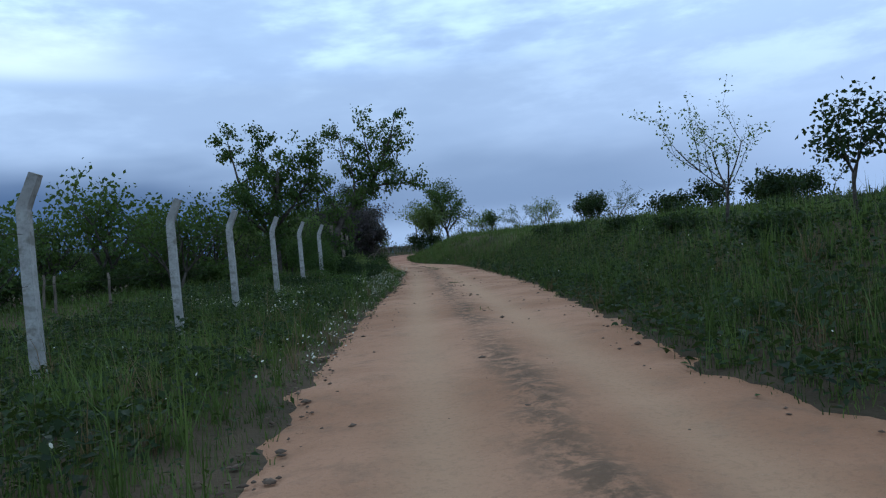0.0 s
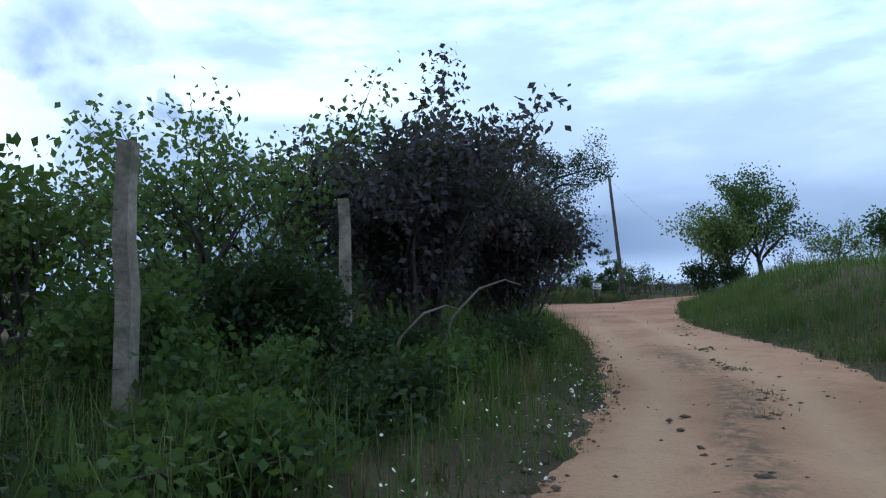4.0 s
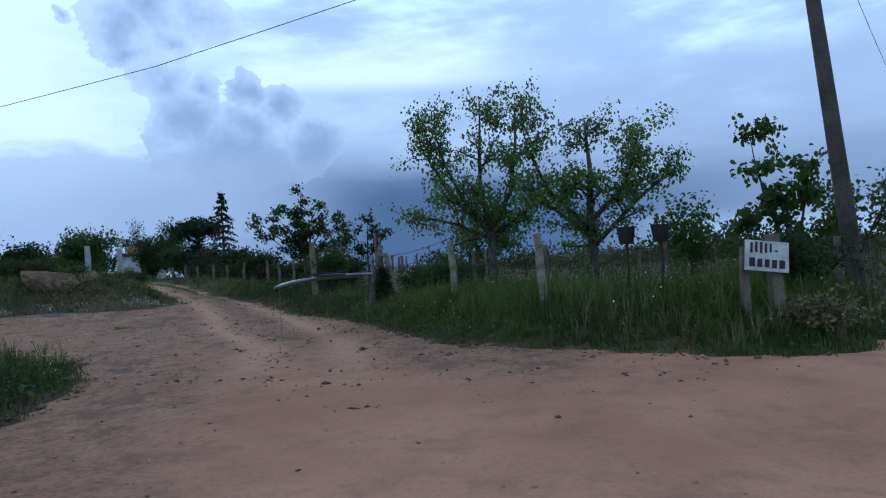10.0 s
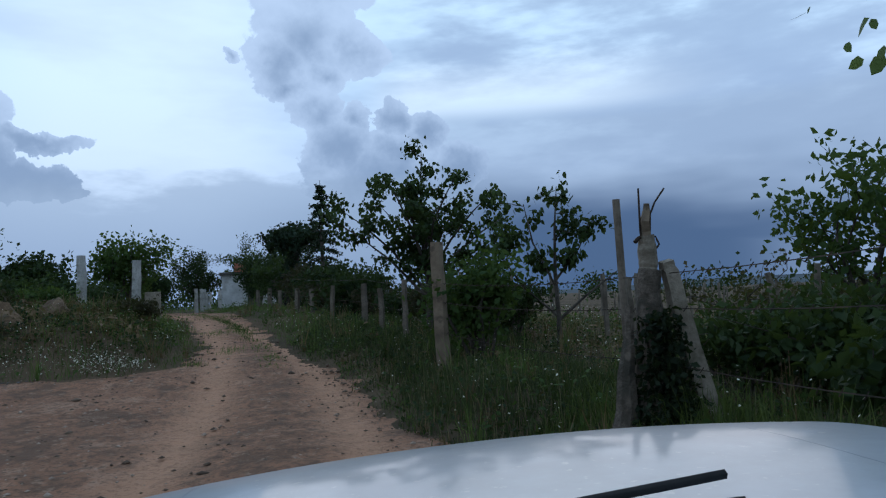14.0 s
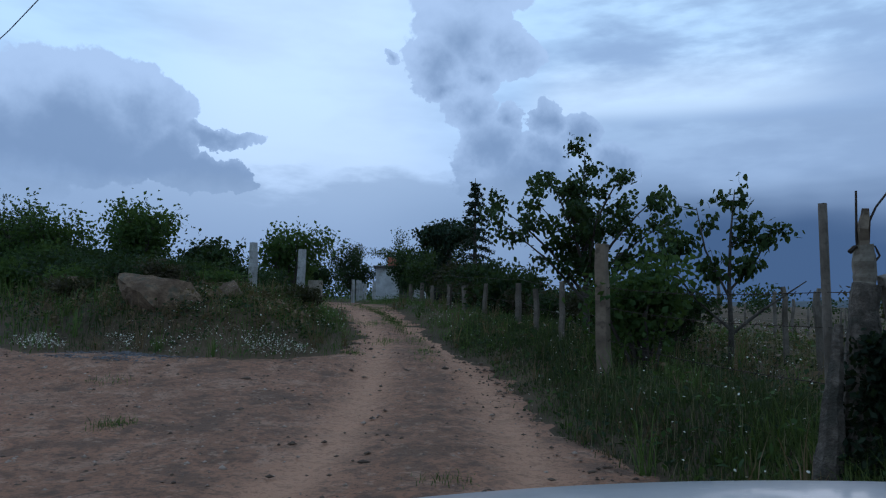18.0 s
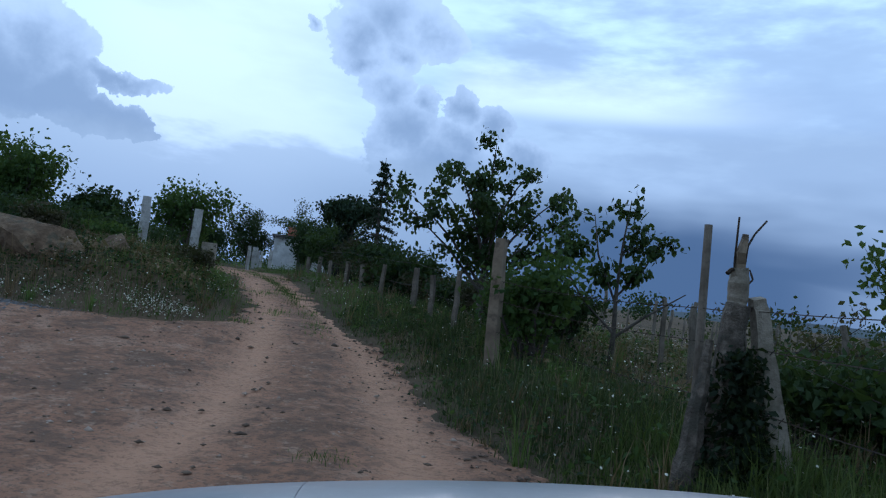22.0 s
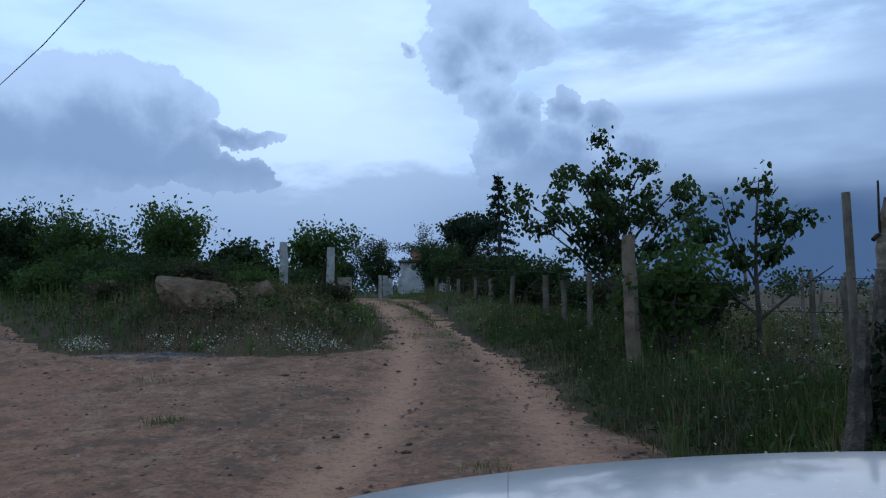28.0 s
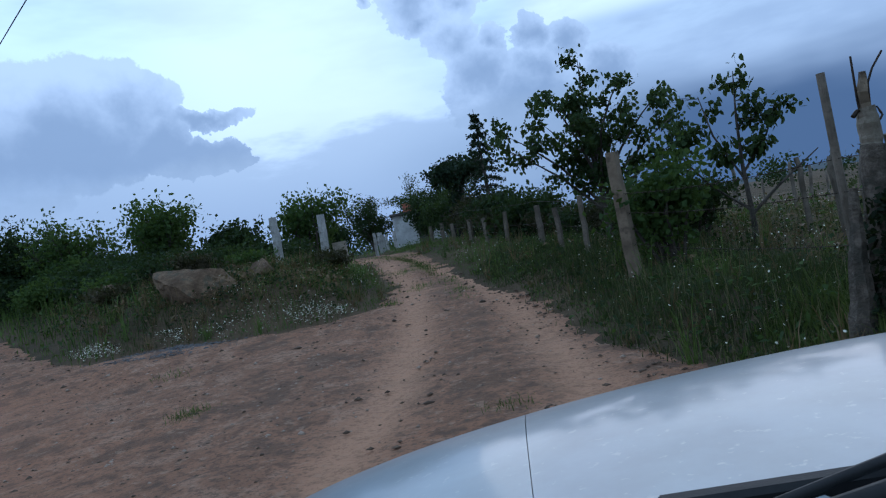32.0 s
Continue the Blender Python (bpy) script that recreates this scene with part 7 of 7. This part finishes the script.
CLOD = mottled("dark_earth_clods", (0.085, 0.057, 0.04), (0.17, 0.115, 0.08), 9.0, 40.0, 0.95, 0.004)
ASH = mottled("dark_grey_gravel", (0.085, 0.08, 0.08), (0.17, 0.16, 0.16), 9.0, 40.0, 0.9, 0.003)
GRIT = mottled("pale_gravel", (0.27, 0.19, 0.14), (0.42, 0.32, 0.25), 9.0, 40.0, 0.9, 0.003)
pebbles("earth_clods", "dark crumbs of earth and droppings on the dirt road", on_road(31, 150000, (-20, 14, -82, 16), lambda x, y, sd: np.where(y > -4, 0.42, 0.05) * (1 - 0.8 * rut_of(x, y)) * (wobble(x, y, 1.9, 4.0) > -0.1) + 0.5 * np.exp(-sd / 0.25) * (wobble(x, y, 1.2, 2.0) > 0)), 0.02, CLOD, 32)
pebbles("gravel", "pale stones and gravel strewn over the junction", on_road(33, 40000, (-18, 6, -9, 14), lambda x, y, sd: 0.09 * (1 - 0.6 * rut_of(x, y)) * (wobble(x, y, 2.7, 1.0) > -0.3)), 0.016, GRIT, 34)
mid = on_road(35, 60000, (-6, 9, -82, -18), lambda x, y, sd: crown_of(x, y) * (wobble(x, y, 2.3, 6.0) > 0.0) * 0.3)
pebbles("earth_clods", "loose dark clods along the crown of the road", mid, 0.026, CLOD, 36, 0.4)
tuft = np.concatenate([np.random.default_rng(41 + k).normal(0, s, (n, 2)) + [x, y] for k, (x, y, s, n) in enumerate([(-6.93, 3.95, 0.12, 500), (-3.25, 4.45, 0.13, 260), (-8.6, 9.0, 0.1, 160), (-9.4, 5.2, 0.14, 200), (-11.4, 12.9, 0.3, 500), (-14.0, 15.6, 0.35, 700), (-17.4, 19.4, 0.4, 800), (-9.2, 10.8, 0.25, 350)])])
blades("grass_tufts", "low grass tufts growing on the bare earth", tuft, np.full(len(tuft), 0.09), np.full(len(tuft), 0.008), GRASS, 42, 0.8)


def tussocks(name, label, centres, per, long_, mat, seed):
    """Tufts of long blades that fan out from one root."""
    g = np.random.default_rng(seed)
    n = len(centres) * per
    c = np.repeat(centres, per, 0) + g.normal(0, 0.035, (n, 2))
    size = np.repeat(g.uniform(0.55, 1.3, len(centres)), per) * long_ * g.uniform(0.5, 1.1, n)
    return blades(name, label, c, size, np.full(n, 0.010), mat, seed + 1, 1.0)


spots = scatter(61, 30000, (-16, 18, -82, 22), 0, 6.5, clump=2.7)[0]
spots = spots[(np.abs(spots[:, 0] - 3.5) > 1.0) | (np.abs(spots[:, 1] + 22.3) > 3.0)]
spots = spots[(spots[:, 1] < -3) | (np.random.default_rng(60).uniform(0, 1, len(spots)) < 0.25)]
tussocks("grass_tussocks", "tall tussocks of long grass in the verges", spots[::3], 26, 0.5, GRASS, 62)
spots = scatter(63, 26000, (-16, 18, -82, 22), 0, 6.0, clump=3.7)[0]
tussocks("dry_tussocks", "dry brownish grass tufts in the verges", spots[::6], 22, 0.42, DRY, 64)
bank = np.random.default_rng(65).normal(0, 1, (2000, 2)) * [0.5, 1.3] + [3.35, -22.5]
bank = bank[inside_earth(bank[:, 0], bank[:, 1]) < -0.1]
tussocks("dry_tussocks", "dry brown grass covering the road bank", bank, 12, 0.115, DRY, 66)
edge_line = near_line(67, 9000, ROAD_WEST[1:19], 0.16)
pebbles("earth_clods", "dark broken crumbs of earth along the crumbling road edge", edge_line[::2], 0.02, CLOD, 68, 0.45)
crown = np.concatenate([np.random.default_rng(80 + k).normal(0, 1, (n, 2)) * [0.16, 0.75] + [x, y] for k, (x, y, n) in enumerate([
    (0.1, -66.5, 60), (1.2, -62.0, 60), (2.2, -57.2, 90), (2.65, -55.0, 110), (3.5, -51.0, 70), (4.3, -46.5, 60), (5.0, -42.2, 120), (5.7, -40.2, 90), (6.15, -38.2, 150), (6.5, -35.6, 110), (6.85, -32.0, 90), (7.3, -27.8, 70), (7.8, -25.0, 80)])])
pebbles("earth_clods", "dark torn clods along the crown of the road", crown[::3], 0.028, CLOD, 69, 0.4)
tuft = np.concatenate([np.random.default_rng(100 + k).normal(0, 0.14, (260, 2)) + [x, y] for k, (x, y) in enumerate([(6.05, -38.7), (6.5, -35.9), (2.6, -55.6), (5.75, -40.1), (0.2, -66.3), (7.6, -26.3)])])
blades("grass_tufts", "flattened grass tufts on the crown of the road", tuft, np.full(len(tuft), 0.07), np.full(len(tuft), 0.009), GRASS, 90, 1.0)
g = np.random.default_rng(120)
way = g.uniform(9.2, 16.5, 5200)
strip = np.stack([np.interp(way, [7.2, 10.3, 14, 16, 18], [-5.7, -8.1, -12.2, -15.1, -19.7]) + g.normal(0, 0.17, 5200), way], 1)
strip = strip[wobble(strip[:, 0], strip[:, 1], 1.9, 3.0) > -0.45]
blades("grass_strip", "low grass strip between the wheel ruts of the field track", strip, np.full(len(strip), 0.075), np.full(len(strip), 0.012), GRASS, 121, 0.9)
brown = g.normal(0, 1, (700, 2)) * [3.2, 1.2] + [-13.2, 9.0]
brown = brown[inside_earth(brown[:, 0], brown[:, 1]) < -0.9]
tussocks("dry_tussocks", "brown dead stalks and tufts over the mound", brown, 14, 0.3, DRY, 122)
g = np.random.default_rng(123)
lane = g.uniform(-20.5, -15.4, 5200)
lane = np.stack([lane, np.interp(lane, [-20.5, -15.4], [5.75, 4.75]) + g.normal(0, 0.15, 5200)], 1)
lane = lane[wobble(lane[:, 0], lane[:, 1], 2.3, 3.0) > -0.6]
blades("grass_strip", "bright low grass between the lanes of the side path", lane, np.full(len(lane), 0.13), np.full(len(lane), 0.014), GRASS, 124, 0.8)
ash = g.normal(0, 1, (1500, 2)) * [0.55, 0.2]
ash = np.stack([-11.1 + 0.8 * ash[:, 0] - 0.6 * ash[:, 1], 6.15 + 0.6 * ash[:, 0] + 0.8 * ash[:, 1]], 1)
ash = ash[inside_earth(ash[:, 0], ash[:, 1]) > 0.1]
pebbles("gravel", "spill of dark grey gravel at the foot of the mound", ash, 0.02, ASH, 125, 0.3)
rim = on_road(126, 160000, (-4, 5, -24, -1), lambda x, y, sd: 0.5 * np.exp(-sd / 0.22) * (wobble(x, y, 0.9, 3.0) > 0.05) * (x + 0.35 * y < 1.6))
blades("grass_tufts", "low dark tufts along the crumbling road edge", rim, np.full(len(rim), 0.07), np.full(len(rim), 0.008), SHADE_GRASS, 127, 0.9)
debris = on_road(130, 9000, (-17, 4, -5, 12), lambda x, y, sd: 0.22 * (1 - 0.8 * rut_of(x, y)) * (wobble(x, y, 2.2, 5.0) > -0.2))
pebbles("earth_clods", "larger dark clods and droppings on the junction", debris, 0.02, CLOD, 131, 0.4)
stones = on_road(132, 9000, (-16, 4, -5, 12), lambda x, y, sd: 0.07 * (1 - 0.6 * rut_of(x, y)))
pebbles("gravel", "scattered pale stones on the bare earth", stones, 0.019, GRIT, 133, 0.6)
rim = on_road(140, 60000, (-9, 6, -3, 14), lambda x, y, sd: 0.42 * np.exp(-sd / 0.3) * (wobble(x, y, 1.5, 8.0) > -0.25) * (x + y > 1.5))
pebbles("earth_clods", "dark crumbs strewn along the grassy edge of the track", rim, 0.017, CLOD, 141, 0.5)
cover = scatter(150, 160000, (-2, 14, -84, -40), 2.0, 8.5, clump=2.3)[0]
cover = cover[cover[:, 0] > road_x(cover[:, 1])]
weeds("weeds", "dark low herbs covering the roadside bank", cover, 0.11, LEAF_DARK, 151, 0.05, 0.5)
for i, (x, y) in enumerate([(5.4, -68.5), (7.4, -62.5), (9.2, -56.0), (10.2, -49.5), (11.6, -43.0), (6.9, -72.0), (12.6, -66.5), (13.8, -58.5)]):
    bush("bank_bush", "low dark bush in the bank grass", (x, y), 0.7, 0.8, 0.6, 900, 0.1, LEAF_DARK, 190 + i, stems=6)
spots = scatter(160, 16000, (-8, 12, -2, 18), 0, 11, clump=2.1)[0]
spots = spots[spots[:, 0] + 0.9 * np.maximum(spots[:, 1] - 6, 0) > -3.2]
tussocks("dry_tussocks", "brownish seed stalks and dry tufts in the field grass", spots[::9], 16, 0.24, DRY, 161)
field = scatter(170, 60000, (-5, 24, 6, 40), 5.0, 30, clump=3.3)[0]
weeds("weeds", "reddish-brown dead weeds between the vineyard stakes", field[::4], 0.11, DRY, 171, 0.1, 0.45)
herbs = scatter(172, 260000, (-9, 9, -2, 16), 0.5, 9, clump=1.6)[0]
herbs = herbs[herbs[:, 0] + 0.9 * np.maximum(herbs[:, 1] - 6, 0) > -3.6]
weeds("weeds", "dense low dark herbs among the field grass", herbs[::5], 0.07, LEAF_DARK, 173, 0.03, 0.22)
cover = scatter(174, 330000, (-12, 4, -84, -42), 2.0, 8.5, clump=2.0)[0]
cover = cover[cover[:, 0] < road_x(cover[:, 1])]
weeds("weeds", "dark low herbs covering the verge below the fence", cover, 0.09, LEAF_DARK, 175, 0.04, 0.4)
for i, (x, y, w, h) in enumerate([(-3.4, -55.4, 0.7, 0.6), (-2.6, -57.0, 0.6, 0.5), (-1.8, -54.0, 0.6, 0.6), (-4.2, -59.6, 0.6, 0.45), (-1.2, -56.2, 0.5, 0.4), (-0.4, -54.4, 0.5, 0.4)]):
    bush("verge_bush", "low green scrub on the verge below the concrete posts", (x, y), w, w, h, 1800, 0.07, (LEAF, LEAF_DARK)[i % 2], 240 + i, stems=8)
heads = np.concatenate([np.random.default_rng(180 + k).normal(0, 1, (n, 2)) * [sx, sy] + [x, y] for k, (x, y, sx, sy, n) in enumerate([
    (-4.5, -63.4, 0.35, 0.5, 60), (-3.4, -65.4, 0.3, 0.5, 50), (-5.2, -61.3, 0.3, 0.4, 40), (-3.0, -60.5, 0.4, 0.9, 60), (-0.7, -58.2, 0.2, 1.0, 90), (0.3, -54.6, 0.2, 1.0, 80), (1.4, -49.8, 0.2, 0.9, 90), (-2.7, -55.5, 0.3, 0.5, 50)])])
heads = heads[inside_earth(heads[:, 0], heads[:, 1]) < 0.0]
daisies("daisies", "loose clusters of white flowers on the verge", np.concatenate([heads, heads + 0.11 * np.sin(7 * heads[:, ::-1])]), 190, 0.0125, 0.12, 0.4)
hill = np.random.default_rng(176).normal(0, 1, (15000, 2)) * [4.2, 1.5] + [-14.0, 9.2]
hill = hill[(inside_earth(hill[:, 0], hill[:, 1]) < -0.5) & (wobble(hill[:, 0], hill[:, 1], 2.4, 3.0) > -0.5)]
weeds("weeds", "dark low herbs over the grassy mound", hill, 0.08, LEAF_DARK, 177, 0.03, 0.3)
for i, (x, y, w, h) in enumerate([(-20.6, 10.6, 1.3, 1.3), (-22.6, 10.2, 1.4, 1.5), (-24.8, 9.6, 1.4, 1.6), (-27.2, 9.6, 1.4, 1.5), (-19.2, 9.6, 1.1, 1.1), (-21.6, 8.9, 1.1, 0.9)]):
    bush("hedge_bush", "dark bush in the overgrown hedge along the side path", (x, y), w, 1.0, h, 3600, 0.11, (LEAF_DARK, LEAF)[i % 2], 260 + i, stems=11)
for i, (x, y, h) in enumerate([(-15.4, 12.4, 0.8), (-16.9, 11.9, 0.9), (-18.0, 11.2, 1.0), (-17.4, 13.4, 0.9), (-19.6, 12.2, 1.1), (-20.4, 14.6, 1.0), (-21.4, 11.2, 1.1), (-22.8, 13.0, 1.3)]):
    bush("hedge_bush", "low dark bush in the scrub behind the mound", (x, y), 1.0, 0.9, h, 2600, 0.1, (LEAF_DARK, LEAF_MID)[i % 2], 300 + i, stems=10)
for i, (x, y, w, h) in enumerate([(-6.1, 13.2, 0.6, 0.8), (-7.3, 14.2, 0.7, 0.8), (-8.3, 14.8, 0.6, 0.8), (-9.7, 16.0, 0.9, 1.2), (-10.9, 16.9, 0.8, 0.9), (-12.1, 18.2, 0.8, 0.8), (-13.1, 19.2, 0.8, 0.8), (-14.3, 20.2, 0.7, 1.3), (-15.5, 21.6, 0.9, 1.2), (-18.3, 24.6, 0.9, 0.8), (-20.1, 26.8, 0.8, 1.2), (-4.1, 11.8, 0.7, 1.1), (-4.9, 13.0, 0.9, 0.7)]):
    bush("undergrowth_bush", ("dark reddish undergrowth behind the track fence", "dark green undergrowth behind the track fence")[i % 2], (x, y), w, w, h, 2400, 0.085, (SCRUB, LEAF_DARK)[i % 2], 320 + i, stems=12)
bush("straw_bush", "straw-coloured half dry bush below the sign", (7.35, -1.75), 0.45, 0.35, 0.5, 1500, 0.06, STRAW, 340, stems=14)
bush("dark_bush", "dark green bush beside the utility pole", (7.7, 0.6), 0.6, 0.6, 1.0, 2400, 0.08, LEAF_DARK, 341, stems=12)
straw = np.random.default_rng(178).normal(0, 1, (260, 2)) * [1.6, 0.9] + [5.6, -1.6]
straw = straw[inside_earth(straw[:, 0], straw[:, 1]) < -0.25]
tussocks("dry_tussocks", "straw-coloured tufts on the grassy corner of the field", straw[::2], 18, 0.4, STRAW, 179)
straw = scatter(180, 150000, (-6, 8, 2, 15), 0.6, 10, clump=2.9)
keep = straw[0][:, 0] + 0.9 * np.maximum(straw[0][:, 1] - 6, 0) > -3.4
blades("dry_grass", "thin pale seed stalks standing in the field grass", straw[0][keep][::7], np.full(int(np.ceil(keep.sum() / 7)), 0.24), np.full(int(np.ceil(keep.sum() / 7)), 0.006), STRAW, 181, 0.5, "dry grass")
LUSH = leaf_material("lush_green_grass", (0.03, 0.05, 0.016), (0.15, 0.185, 0.06), 0.36, 0.75)
mat_ = scatter(210, 520000, (-9, 9, -4, 14), 0.0, 9.0)
keep = (mat_[0][:, 0] + 0.9 * np.maximum(mat_[0][:, 1] - 6, 0) > -3.6) & (behind_fence(mat_[0][:, 0], mat_[0][:, 1]) < 0.6)
spots, reach = mat_[0][keep], mat_[2][keep]
blades("grass_mat", "thick mat of fine short grass under the taller stalks", spots[::2], 0.17 * (0.4 + 0.6 * step(reach[::2] / 0.8)) * (1 + 0.5 * wobble(spots[::2, 0], spots[::2, 1], 1.7, 3.1)), np.full(len(spots[::2]), 0.013), FIELD_GRASS, 211, 1.0)
bank = (spots[:, 0] > 0.4) & (spots[:, 1] < 4.6) | (np.hypot(spots[:, 0] + 0.7, spots[:, 1] - 4.9) < 1.5)
spots, reach = spots[bank], reach[bank]
blades("bank_grass", "tall dense fresh grass on the bank before the fence", spots, 0.25 * (0.3 + 0.7 * step(reach / 1.0)) * (1 + 0.3 * wobble(spots[:, 0], spots[:, 1], 2.3, 0.7)), np.full(len(spots), 0.010), LUSH, 213, 1.25)
